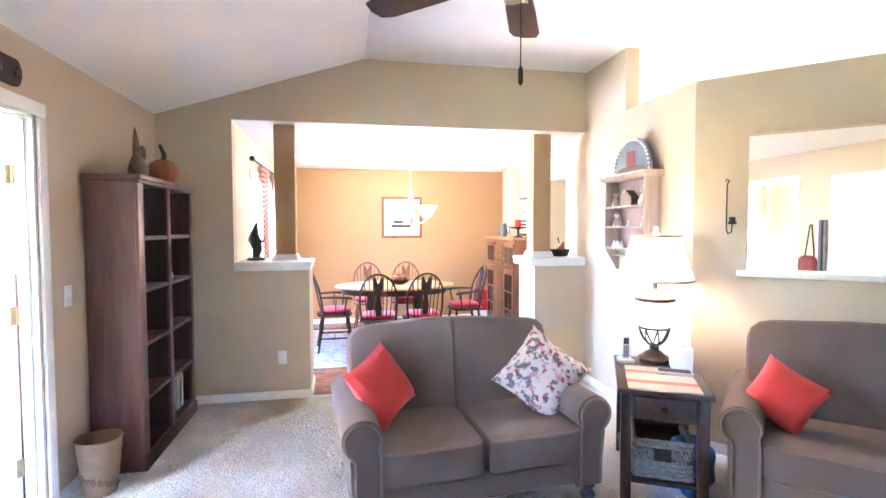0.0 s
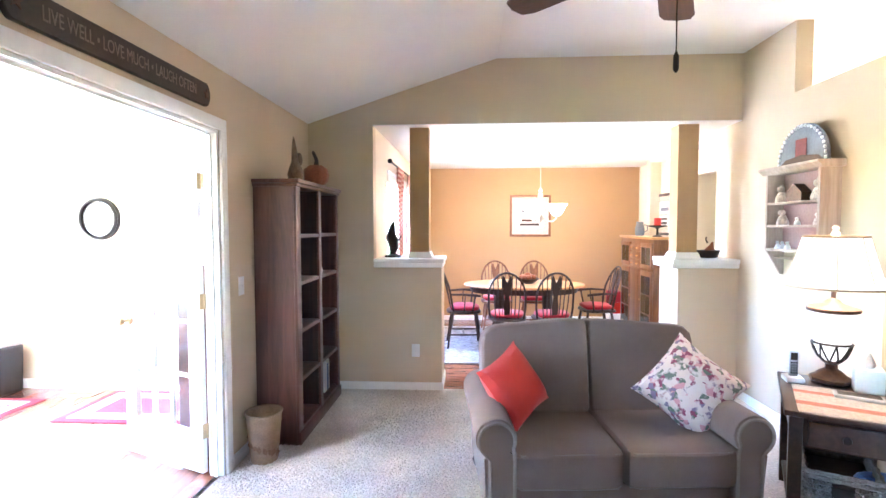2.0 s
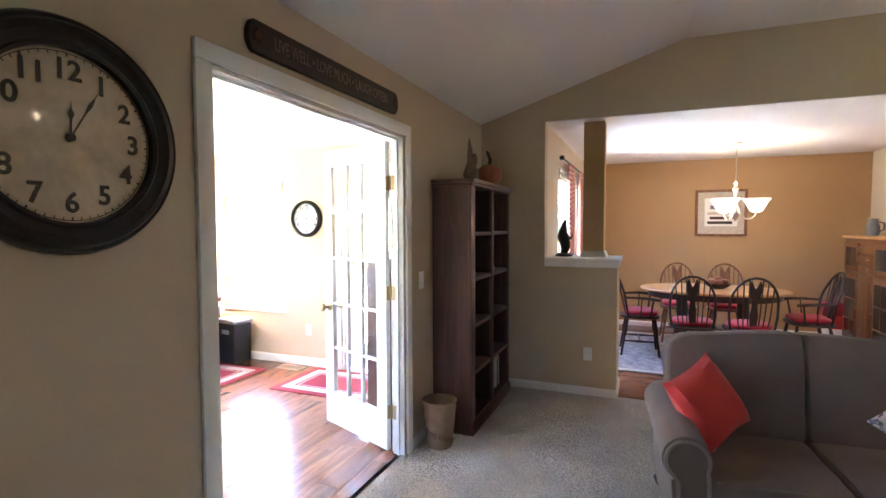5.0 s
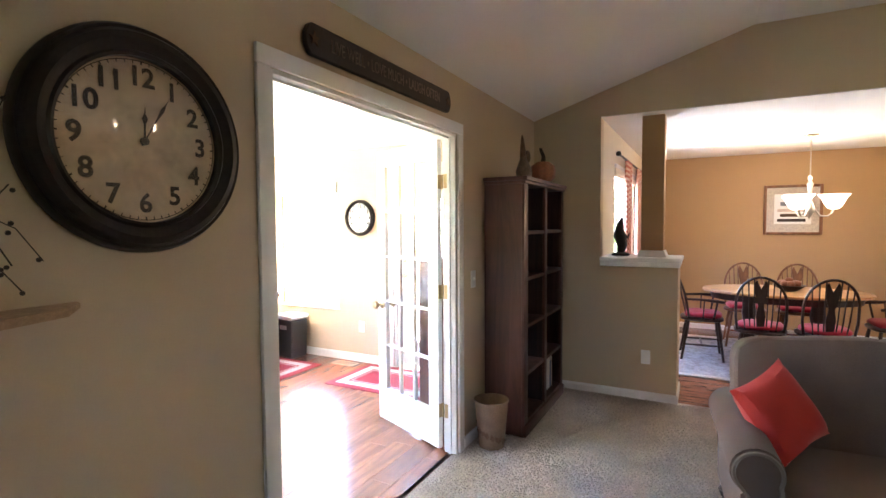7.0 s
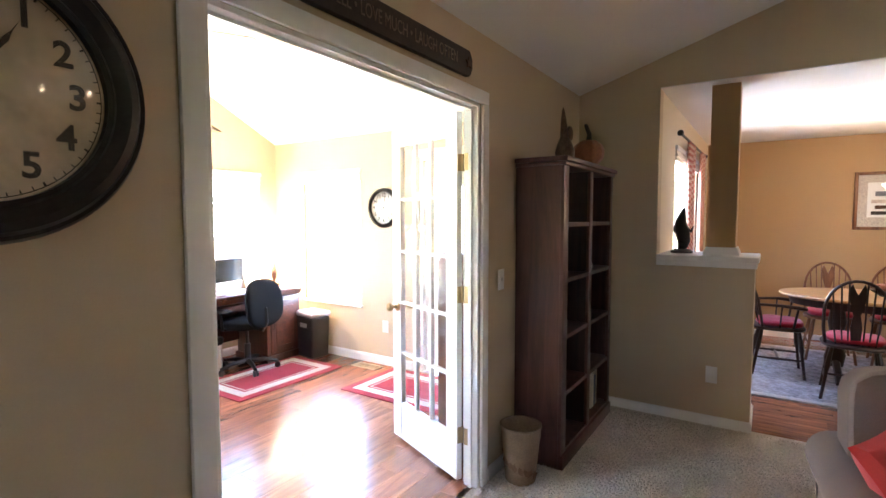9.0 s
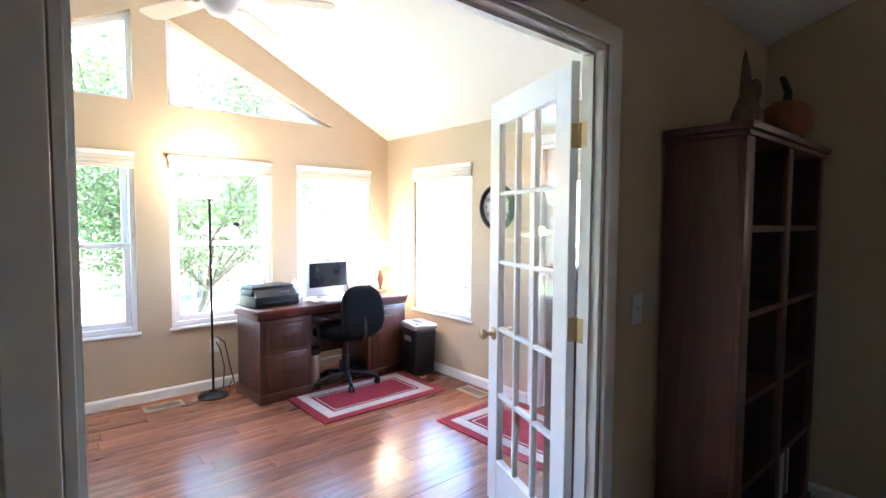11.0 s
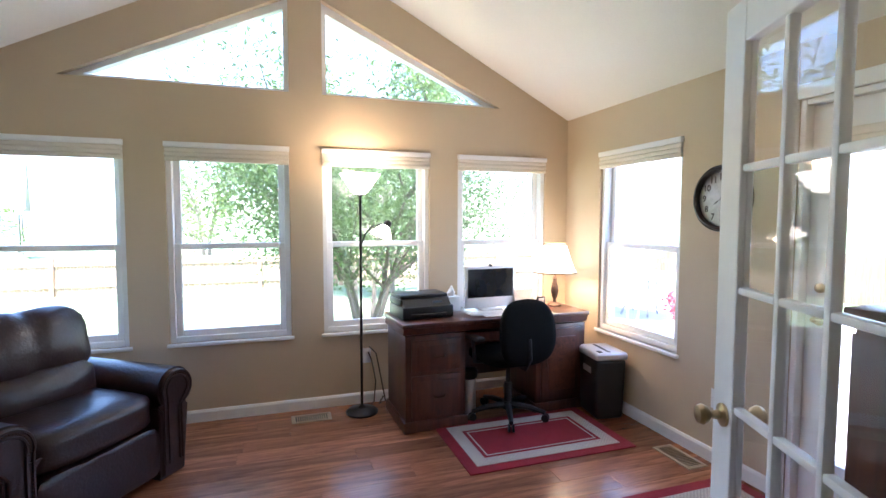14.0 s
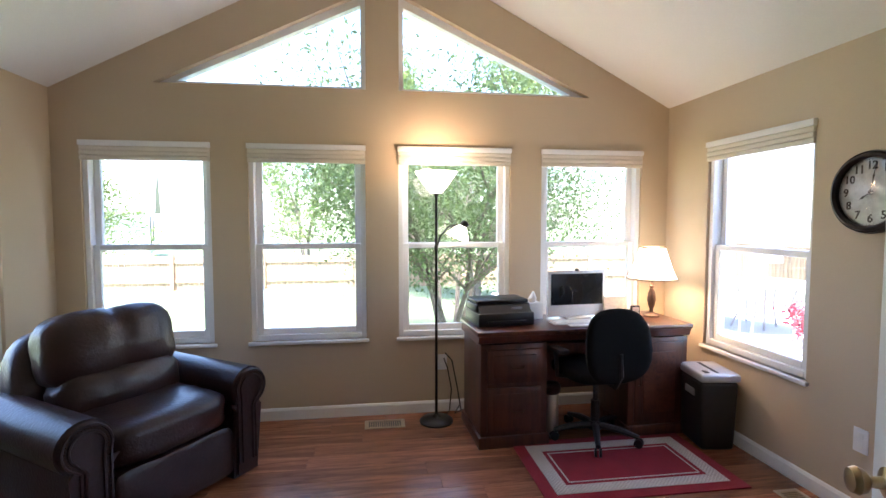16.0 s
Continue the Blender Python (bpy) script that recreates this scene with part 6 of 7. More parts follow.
part("photo", a_box(-0.024, -0.0095, 0.012, 0.024, -0.0075, 0.063), CERAMIC, pf)
dl = on_desk("desk_lamp", "lit desk lamp with cream shade and turned bronze base", "lamp", 1.325, 0.28)
bm = bm_new()
lathe(bm, [(0.055, 0), (0.058, 0.008), (0.045, 0.018), (0.015, 0.03), (0.012, 0.05), (0.022, 0.075), (0.030, 0.12), (0.024, 0.165), (0.012, 0.205), (0.018, 0.215), (0.008, 0.23), (0.006, 0.475)], 22)
part("base", bm, BRONZE, dl)
shade(dl, 0.27, 0.49, 0.168, 0.085, SUNSHADE, 6)
_p = DK @ Vector((1.325, 0.28, 0))
lamp("desk_lamp_light", "POINT", (_p.x, _p.y, DH + 0.37), 1.3, WARM, 0.04)

# office chair
oc = thing("office_chair", "black fabric swivel office chair at the desk", "chair", (-4.93, 5.53, 0.0), 100)
bm = bm_new()
vs = soft(bm, (0, 0.02, 0.46), (0.235, 0.23, 0.045), 3.8, 7)
part("seat", bm, FABRIC, oc)
bm = bm_new()
vs = soft(bm, (0, 0, 0), (0.235, 0.04, 0.225), 2.8, 8)
for v in vs:
    v.co.y -= 0.5 * v.co.x ** 2
    v.co.x *= 1 - 0.35 * max(0, v.co.z) 
bmesh.ops.transform(bm, matrix=pose(0, -0.20, 0.66, -6), verts=bm.verts[:])
part("backrest", bm, FABRIC, oc)
bm = bm_new()
tube(bm, [(0, 0.0, 0.42), (0, -0.20, 0.41), (0, -0.245, 0.48), (0, -0.235, 0.62)], 0.018, 8)
part("back_bar", bm, BLACK, oc)
bm = bm_new()
lathe(bm, [(0.028, 0.10), (0.028, 0.26), (0.016, 0.262), (0.016, 0.42)], 16)
part("gas_lift", bm, BLACK, oc)
bm = bm_new()
lathe(bm, [(0.04, 0.07), (0.045, 0.09), (0.035, 0.125)], 16)
part("hub", bm, BLACK, oc)
for k in range(5):
    a = 2 * math.pi * k / 5 + 0.4
    c, s = math.cos(a), math.sin(a)
    bm = bm_new()
    tube(bm, [(0.03 * c, 0.03 * s, 0.10), (0.16 * c, 0.16 * s, 0.095), (0.27 * c, 0.27 * s, 0.07)], [0.024, 0.02, 0.015], 8)
    leg = part("base_leg", bm, BLACK, oc)
    bm = bm_new()
    for o in (-0.014, 0.014):
        lathe(bm, [(0.012, -0.008), (0.027, -0.007), (0.027, 0.007), (0.012, 0.008)], 14, pose(0.27 * c - o * s, 0.27 * s + o * c, 0.0275 + 0.008, 0, 0, math.degrees(a)) @ pose(0, 0, 0, 90))
    part("caster", bm, BLACK, leg)
for sx in (-1, 1):
    bm = bm_new()
    tube(bm, [(sx * 0.15, 0.02, 0.42), (sx * 0.27, 0.02, 0.44), (sx * 0.285, 0.02, 0.60)], 0.014, 8)
    box(bm, sx * 0.285 - 0.035, -0.09, 0.60, sx * 0.285 + 0.035, 0.15, 0.63, 0.012)
    part("armrest", bm, BLACK, oc)

# shredder
sh = thing("paper_shredder", "black paper shredder with a silver head", "shredder", (-4.80, 6.225, 0), -8)
sh.scale = (1.17, 1.17, 1.17)
bm = bm_new()
vs = box(bm, -0.128, -0.098, 0.0, 0.128, 0.098, 0.365, 0.02, 3)
for v in bm.verts:
    f = 0.90 + 0.10 * v.co.z / 0.365
    v.co.x, v.co.y = v.co.x * f, v.co.y * f
part("bin", bm, BLACK, sh)
bm = bm_new()
box(bm, -0.135, -0.105, 0.365, 0.135, 0.105, 0.41, 0.016, 3)
hd = part("head", bm, SILVER, sh)
part("feed_slot", a_box(-0.10, -0.012, 0.408, 0.10, 0.006, 0.4115), INK, hd)
part("switch", a_box(0.06, -0.07, 0.408, 0.10, -0.045, 0.414, 0.002), BLACK, hd)
part("window", a_box(-0.05, -0.1, 0.27, 0.05, -0.09, 0.31, 0.004), SILVER, sh)

# slim chrome bin in the kneehole
sb = thing("waste_bin", "slim chrome cylinder bin with a black lid under the desk", "waste bin", (-5.0, 5.26, 0.0))
bm = bm_new()
lathe(bm, [(0.044, 0.009), (0.046, 0.012), (0.046, 0.30), (0.043, 0.305)], 24)
part("cylinder", bm, NICKEL, sb)
bm = bm_new()
lathe(bm, [(0.047, 0.295), (0.058, 0.31), (0.060, 0.345), (0.048, 0.362), (0.012, 0.368)], 24)
part("lid", bm, BLACK, sb, "black domed lid")
bm = bm_new()
lathe(bm, [(0.052, 0.009), (0.053, 0.018), (0.046, 0.030)], 24)
part("foot_ring", bm, BLACK, sb)

# floor lamp
FL = (-5.35, 4.55, 0)
fl = thing("floor_lamp", "black torchiere floor lamp with a lit side reading arm", "lamp", FL)
bm = bm_new()
lathe(bm, [(0.115, 0), (0.118, 0.012), (0.10, 0.028), (0.03, 0.04), (0.012, 0.06)], 30)
part("base", bm, IRON, fl)
bm = bm_new()
lathe(bm, [(0.0095, 0.05), (0.0095, 1.20), (0.013, 1.205), (0.013, 1.24), (0.0095, 1.245), (0.0095, 1.58), (0.03, 1.60), (0.036, 1.625)], 14)
part("pole", bm, IRON, fl)
bm = bm_new()
lathe(bm, [(0.034, 1.60), (0.06, 1.625), (0.145, 1.745), (0.138, 1.745), (0.055, 1.635), (0.03, 1.615)], 32, close=False)
part("torchiere_bowl", bm, SUNBOWL, fl, "glowing white bowl shade")
bm = bm_new()
tube(bm, [(0, 0, 1.22), (0.01, 0.03, 1.31), (0.02, 0.08, 1.37), (0.03, 0.14, 1.385), (0.03, 0.17, 1.38)], 0.006, 8)
lathe(bm, [(0.028, 0), (0.03, 0.03), (0.02, 0.045)], 14, pose(0.03, 0.18, 1.37, -35))
arm = part("reading_arm", bm, IRON, fl)
bm = bm_new()
lathe(bm, [(0.028, 0.0), (0.05, -0.03), (0.085, -0.09), (0.08, -0.09), (0.045, -0.03), (0.022, -0.004)], 24, pose(0.03, 0.18, 1.375, -25), close=False)
part("reading_shade", bm, SUNBOWL, arm, "glowing white reading shade")
lamp("floor_lamp_light", "POINT", (FL[0], FL[1], 1.80), 0.9, WARM, 0.05)
lamp("floor_lamp_light", "POINT", (FL[0] + 0.04, FL[1] + 0.22, 1.29), 0.3, WARM, 0.03)
cd_ = thing("power_cord", "black power cords from the outlet to the floor", "cable", (0, 0, 0))
for k, pts in enumerate((((-5.53, 4.63, 0.40), (-5.49, 4.65, 0.34), (-5.49, 4.68, 0.18), (-5.46, 4.66, 0.03), (-5.40, 4.60, 0.01)), ((-5.53, 4.64, 0.44), (-5.47, 4.68, 0.40), (-5.48, 4.72, 0.20), (-5.42, 4.74, 0.04), (-5.46, 4.70, 0.012), (-5.50, 4.74, 0.05)))):
    bm = bm_new()
    tube(bm, pts, 0.005, 6)
    part("cord", bm, BLACK, cd_)


# rugs and vents
def rug(x0, y0, x1, y1):
    e = thing("rug", "crimson rug with an ivory key border", "rug", ((x0 + x1) / 2, (y0 + y1) / 2, 0.0), group="matching crimson rugs")
    w, d = (x1 - x0) / 2, (y1 - y0) / 2
    part("rug_field", a_box(-w, -d, 0, w, d, 0.009, 0.003), RUGRED, e)
    a, b = 0.07, 0.15
    for b4 in ((-w + a, -d + a, w - a, -d + b), (-w + a, d - b, w - a, d - a), (-w + a, -d + b, -w + b, d - b), (w - b, -d + b, w - a, d - b)):
        part("ivory_band", a_box(*b4[:2], 0.006, *b4[2:], 0.0115, 0.001), RUGKEY, e)
    a = 0.175
    for b4 in ((-w + a, -d + a, w - a, -d + a + 0.009), (-w + a, d - a - 0.009, w - a, d - a), (-w + a, -d + a, -w + a + 0.009, d - a), (w - a - 0.009, -d + a, w - a, d - a)):
        part("fine_line", a_box(*b4[:2], 0.006, *b4[2:], 0.0105), RUGIVORY, e)


rug(-4.94, 4.972, -4.25, 6.09)
rug(-3.80, 5.62, -2.75, 6.33)


def vent(x0, y0, x1, y1, along):
    e = thing("floor_vent", "beige metal floor register", "vent", ((x0 + x1) / 2, (y0 + y1) / 2, 0), group="floor registers")
    w, d = (x1 - x0) / 2, (y1 - y0) / 2
    bm = bm_new()
    for b4 in ((-w, -d, w, -d + 0.022), (-w, d - 0.022, w, d), (-w, -d + 0.022, -w + 0.022, d - 0.022), (w - 0.022, -d + 0.022, w, d - 0.022)):
        box(bm, *b4[:2], 0, *b4[2:], 0.006, 0.002, 1)
    part("frame", bm, VENT, e)
    # Thin black sheet stands in for the shade below the louvres.
    part("duct", a_box(-w + 0.02, -d + 0.02, 0.0003, w - 0.02, d - 0.02, 0.0012), INK, e)
    n_ = 16
    for k in range(n_):
        if along == "y":
            y = -d + 0.025 + (2 * d - 0.05) * k / (n_ - 1)
            part("louvre", a_box(-w + 0.02, y - 0.003, 0.001, w - 0.02, y + 0.003, 0.005), VENT, e)
        else:
            x = -w + 0.025 + (2 * w - 0.05) * k / (n_ - 1)
            part("louvre", a_box(x - 0.003, -d + 0.02, 0.001, x + 0.003, d - 0.02, 0.005), VENT, e)


vent(-5.425, 4.052, -5.285, 4.328, "y")
vent(-4.21, 6.175, -3.92, 6.315, "x")

# leather recliner
rc = thing("recliner", "burgundy leather roll-arm recliner with nailhead trim", "armchair", (-4.475, 3.19, 0), 145)
RH, RD, AH = 0.39, 0.81, 0.60
part("base", a_box(-RH, 0.06, 0.0, RH, RD - 0.05, 0.30, 0.03, 2), LEATHER, rc)
for s in (-1, 1):
    bm = bm_new()
    cx, cz, r = s * RH, AH - 0.115, 0.115
    prof = [(cx + s * 0.03 + s * r * math.cos(math.radians(-60 + k * 300 / 20)), cz + r * math.sin(math.radians(-60 + k * 300 / 20))) for k in range(21)]
    prof += [(cx - s * 0.08, cz - 0.09), (cx - s * 0.08, 0.0), (cx + s * 0.085, 0.0), (cx + s * 0.085, cz - 0.10)]
    prism(bm, prof, "y", 0.0, RD - 0.08)
    bmesh.ops.bevel(bm, geom=[ed for ed in bm.edges if abs(ed.verts[0].co.y - ed.verts[1].co.y) < 1e-5], offset=0.018, segments=3, affect="EDGES")
    arm = part("arm", bm, LEATHER, rc)
    bm = bm_new()
    for inset in (0.018, 0.045):
        pts = [(cx + s * 0.03 + s * (r - inset) * math.cos(math.radians(a)), -0.004, cz + (r - inset) * math.sin(math.radians(a))) for a in range(-40, 205, 15)]
        tube(bm, [(cx + s * (0.07 - inset * 0.7), -0.004, 0.08), (cx + s * (0.07 - inset * 0.7), -0.004, cz - 0.10)] + pts + [(cx - s * (0.078 - inset), -0.004, cz - 0.08), (cx - s * (0.078 - inset), -0.004, 0.08)], 0.007, 6)
    part("welt", bm, LEATHER, arm)
    bm = bm_new()
    for a in range(-40, 205, 9):
        soft(bm, (cx + s * 0.03 + s * (r - 0.032) * math.cos(math.radians(a)), -0.004, cz + (r - 0.032) * math.sin(math.radians(a))), (0.004, 0.003, 0.004), 2.0, 1)
    for z in np.arange(0.10, cz - 0.1, 0.018):
        soft(bm, (cx - s * 0.052, -0.004, float(z)), (0.004, 0.003, 0.004), 2.0, 1)
    tagged(part("nailheads", bm, BRONZE, arm, "brass nailhead trim"), kind="stuff")
bm = bm_new()
vs = soft(bm, (0, 0.34, 0.40), (RH - 0.07, 0.34, 0.10), 5.5, 10)
wrinkle(vs, 0.008, 13, 2)
part("seat_cushion", bm, LEATHER, rc)
bm = bm_new()
vs = soft(bm, (0, 0.045, 0.17), (RH - 0.078, 0.035, 0.135), 12, 8)
wrinkle(vs, 0.008, 9, 4)
part("footrest_panel", bm, LEATHER, rc)


def padded(hw, hd, hh, bulge, crease, seed):
    """A stuffed leather pad, front to -y, with an upright seam down its middle and puckered corners."""
    bm = bm_new()
    vs = soft(bm, (0, 0, 0), (hw, hd, hh), 4.2, 18)
    for v in vs:
        u, w = v.co.x / hw, v.co.z / hh
        if v.co.y < 0:
            v.co.y -= bulge * (1 - u * u) * (1 - w * w)
        if crease:
            dip = math.exp(-(v.co.x / 0.016) ** 2) + 0.35 * math.exp(-(v.co.x / 0.06) ** 2)
            v.co.y += 0.022 * dip * (v.co.y < 0.02)
            v.co.z -= 0.012 * dip * max(0.0, w)
        pleat = max(0.0, abs(u) - 0.72) / 0.28 * max(0.0, w)
        v.co.y += 0.010 * pleat * math.sin(34 * w + 9 * u)
        v.co.z -= 0.035 * max(0.0, w) * max(0.0, abs(u) - 0.55) ** 2 * 4
    wrinkle(vs, 0.006, 11, seed)
    wrinkle(vs, 0.003, 27, seed + 4)
    return bm


bm = padded(RH - 0.055, 0.10, 0.19, 0.055, True, 3)
bmesh.ops.transform(bm, matrix=pose(0, RD - 0.23, 0.765, -13), verts=bm.verts[:])
part("head_pillow", bm, LEATHER, rc)
bm = padded(RH - 0.075, 0.10, 0.12, 0.04, False, 7)
bmesh.ops.transform(bm, matrix=pose(0, RD - 0.30, 0.545, -8), verts=bm.verts[:])
part("lumbar_pillow", bm, LEATHER, rc)
bm = bm_new()
vs = soft(bm, (0, 0, 0), (RH + 0.02, 0.10, 0.345), 4.5, 10)
for v in vs:
    if v.co.z > 0:
        v.co.x *= 1 - 0.10 * (v.co.z / 0.36) ** 2
bmesh.ops.transform(bm, matrix=pose(0, RD - 0.12, 0.535, -13), verts=bm.verts[:])
part("outer_back", bm, LEATHER, rc)

# cabinet behind the open leaf
ca = thing("low_cabinet", "dark cherry cabinet behind the open door", "cabinet", (-2.50, 5.14, 0))
part("carcass", a_box(0.02, 0.0, 0.06, 0.33, 0.80, 1.21, 0.004), CHERRY, ca)
part("top", a_box(0.0, -0.012, 1.21, 0.332, 0.815, 1.24, 0.005), CHERRYH, ca)
part("plinth", a_box(0.01, -0.005, 0.0, 0.33, 0.805, 0.065, 0.004), CHERRY, ca)
for k in range(2):
    d = part("door", a_box(0.0, 0.02 + k * 0.39, 0.09, 0.02, 0.395 + k * 0.39, 1.18, 0.004), CHERRY, ca)
    part("raised_field", a_box(-0.006, 0.08 + k * 0.39, 0.16, 0.001, 0.335 + k * 0.39, 1.10, 0.006), CHERRY, d)

# ---- outdoors ----
def tree(name, label, where, h, spread, leaves, stems, seed, leaf_mat, leaf=0.07, low=0.25):
    r = random.Random(seed)
    e = thing(name, label, "tree", where)
    bm, tips = bm_new(), []
    for k in range(stems):
        a = 2 * math.pi * (k + r.random() * 0.6) / stems
        out = spread * (0.35 + 0.5 * r.random())
        p0 = Vector((0.06 * math.cos(a) * stems ** 0.5, 0.06 * math.sin(a) * stems ** 0.5, -0.05))
        pts = [p0 + Vector((out * t * t * math.cos(a), out * t * t * math.sin(a), h * 0.9 * t)) + Vector([r.uniform(-0.05, 0.05) * h * 0.3 for _ in range(3)]) * (t > 0) for t in (0, 0.2, 0.4, 0.6, 0.8, 1.0)]
        r0 = 0.030 * h * (0.5 if stems > 1 else 1.5)
        tube(bm, pts, [r0 * (1 - 0.82 * t) for t in (0, 0.2, 0.4, 0.6, 0.8, 1.0)], 8)
        for i in range(2 if stems > 2 else 1, 6):
            for _ in range(5 if stems > 2 else 4):
                b = a + r.uniform(-1.6, 1.6)
                ln = spread * r.uniform(0.35, 0.8) * (1.15 - i / 8)
                q = [pts[i] + Vector((ln * t * math.cos(b), ln * t * math.sin(b), ln * ((0.95 if stems > 2 else 0.5) * t - 0.25 * t * t) + r.uniform(-0.04, 0.04))) for t in (0, 0.35, 0.7, 1.0)]
                tube(bm, q, [r0 * 0.42 * (1 - 0.85 * t) for t in (0, 0.35, 0.7, 1.0)], 5)
                if q[-1].z > h * low:
                    tips += [q[1], q[2], q[3], q[3]]
    part("trunk", bm, BARK, e)
    verts, faces = [], []
    for k in range(leaves):
        c = r.choice(tips) + Vector([r.gauss(0, 0.13 * spread) for _ in range(2)] + [r.gauss(0.0, 0.065 * h)])
        n_ = Vector([r.gauss(0, 1), r.gauss(0, 1), r.gauss(0.6, 1)]).normalized()
        u = n_.orthogonal().normalized()
        w = n_.cross(u)
        s_ = leaf * r.uniform(0.6, 1.4)
        i0 = len(verts)
        ang = r.random() * 6.28
        u, w = u * math.cos(ang) + w * math.sin(ang), w * math.cos(ang) - u * math.sin(ang)
        verts += [c - u * s_, c + w * s_ * 0.45, c + u * s_, c - w * s_ * 0.45]
        faces.append((i0, i0 + 1, i0 + 2, i0 + 3))
    me = bpy.data.meshes.new("crown")
    me.from_pydata(verts, [], faces)
    me.materials.append(leaf_mat)
    o = new("crown", me)
    o.parent = e
    return e


GZ = -0.6
tree("maple_tree", "multi-stemmed maple tree outside the sunroom windows", (-9.0, 5.25, GZ), 3.2, 2.55, 60000, 6, 11, LEAF, 0.028, 0.48)
tree("maple_tree", "tall yellow-green tree behind the maple", (-15.0, 6.9, GZ), 5.7, 2.3, 32000, 2, 18, LEAFY, 0.05, 0.3)
# Haze over the next two far trees is put into their paler leaves.
tree("maple_tree", "green tree beyond the fence, paled for haze", (-25.0, 1.2, GZ), 6.2, 2.8, 12000, 2, 12, LEAFY, 0.065, 0.25)
tree("maple_tree", "leafy green tree beyond the fence", (-20.5, -5.2, GZ), 5.2, 2.2, 9000, 2, 13, LEAFY, 0.06, 0.2)
tree("maple_tree", "leafy green tree beyond the patio", (-9.5, 21.0, GZ), 7.0, 3.2, 6000, 1, 16, LEAF, 0.10, 0.2)
tree("maple_tree", "leafy green tree beyond the patio", (-3.0, 23.0, GZ), 7.0, 3.2, 6000, 1, 17, LEAFY, 0.10, 0.2)
SIDING = mat("pale_house_siding", (0.72, 0.71, 0.68), 0.7, vary=0.05, scale=1, fine=12)
nh = thing("house", "neighbouring house with pale siding and a grey gable roof", "house", (-27.0, -11.5, GZ), 20)
bm = bm_new()
prism(bm, [(-4, 0), (4, 0), (4, 2.6), (0, 5.0), (-4, 2.6)], "y", -5, 5)
part("wall", bm, SIDING, nh, smooth=False)
bm = bm_new()
prism(bm, [(-4.4, 2.36), (0, 5.0), (4.4, 2.36), (4.4, 2.52), (0, 5.18), (-4.4, 2.52)], "y", -5.3, 5.3)
part("roof", bm, mat("grey_shingle", (0.30, 0.29, 0.28), 0.9, vary=0.2, scale=3, fine=20, bump=0.5), nh, smooth=False)
for xx in (-2.2, 0.9):
    part("window", a_box(xx, 5.0, 0.9, xx + 1.2, 5.05, 2.2, 0.02), SCREEN, nh)
fn = thing("fence", "low weathered wooden board fence", "fence", (-17.0, 0, GZ))
bm = bm_new()
box(bm, 0, 0, 0, 0.02, 0.14, 0.98, 0.003, 1)
bd = part("board", bm, FENCE, fn)
bd.location = (0, -9, 0)
for k in range(1, 150):
    again(bd, "board", fn, pose(0, -9 + k * 0.152, 0.0))
for z in (0.22, 0.78):
    part("rail", a_box(0.02, -9, z, 0.06, 13.8, z + 0.09), FENCE, fn)
bm = bm_new()
box(bm, -0.05, -0.05, 0, 0.05, 0.05, 1.08, 0.005, 1)
po = part("post", bm, FENCE, fn)
po.location = (0.08, -9, 0)
for k in range(1, 10):
    again(po, "post", fn, pose(0.08, -9 + k * 2.5, 0))
fn2 = thing("fence", "weathered wooden board fence beyond the patio", "fence", (-18, 17.0, GZ))
bd = part("board", a_box(0, 0, 0, 0.14, 0.02, 1.2, 0.003, 1), FENCE, fn2)
for k in range(1, 130):
    again(bd, "board", fn2, pose(k * 0.152, 0, 0))
structure("pavement_patio", a_box(-12.5, 6.7, -0.7, -1.0, 12.5, -0.18), CONCRETE, "pale concrete patio", "patio")
# Dark metal lightened to put the glare over the patio into its colour.
PATIO = mat("hazed_patio_metal", (0.34, 0.33, 0.32), 0.5, 0.2, vary=0.15)
pt = thing("patio_table", "dark metal patio table", "table", (-8.3, 9.7, -0.18))
bm = bm_new()
lathe(bm, [(0.58, 0.68), (0.60, 0.69), (0.60, 0.71), (0.58, 0.72)], 36)
part("tabletop", bm, PATIO, pt)
for k in range(4):
    a = k * math.pi / 2 + 0.5
    bm = bm_new()
    tube(bm, [(0.40 * math.cos(a), 0.40 * math.sin(a), 0.69), (0.30 * math.cos(a), 0.30 * math.sin(a), 0.35), (0.45 * math.cos(a), 0.45 * math.sin(a), 0.0)], 0.016, 8)
    part("leg", bm, PATIO, pt)
um = thing("patio_umbrella", "closed pale grey patio umbrella", "umbrella", (-8.3, 9.7, -0.18))
bm = bm_new()
tube(bm, [(0, 0, 0.0), (0, 0, 2.6)], 0.02, 10)
part("pole", bm, PATIO, um)
bm = bm_new()
vs = lathe(bm, [(0.16, 1.0), (0.14, 1.3), (0.10, 1.8), (0.06, 2.3), (0.02, 2.55)], 32)
for v in vs:
    a = math.atan2(v.co.y, v.co.x)
    f = 1 + 0.25 * math.cos(a * 8)
    v.co.x, v.co.y = v.co.x * f, v.co.y * f
part("folded_canopy", bm, mat("pale_grey_canvas", (0.55, 0.56, 0.58), 0.8, vary=0.1, fine=80), um)


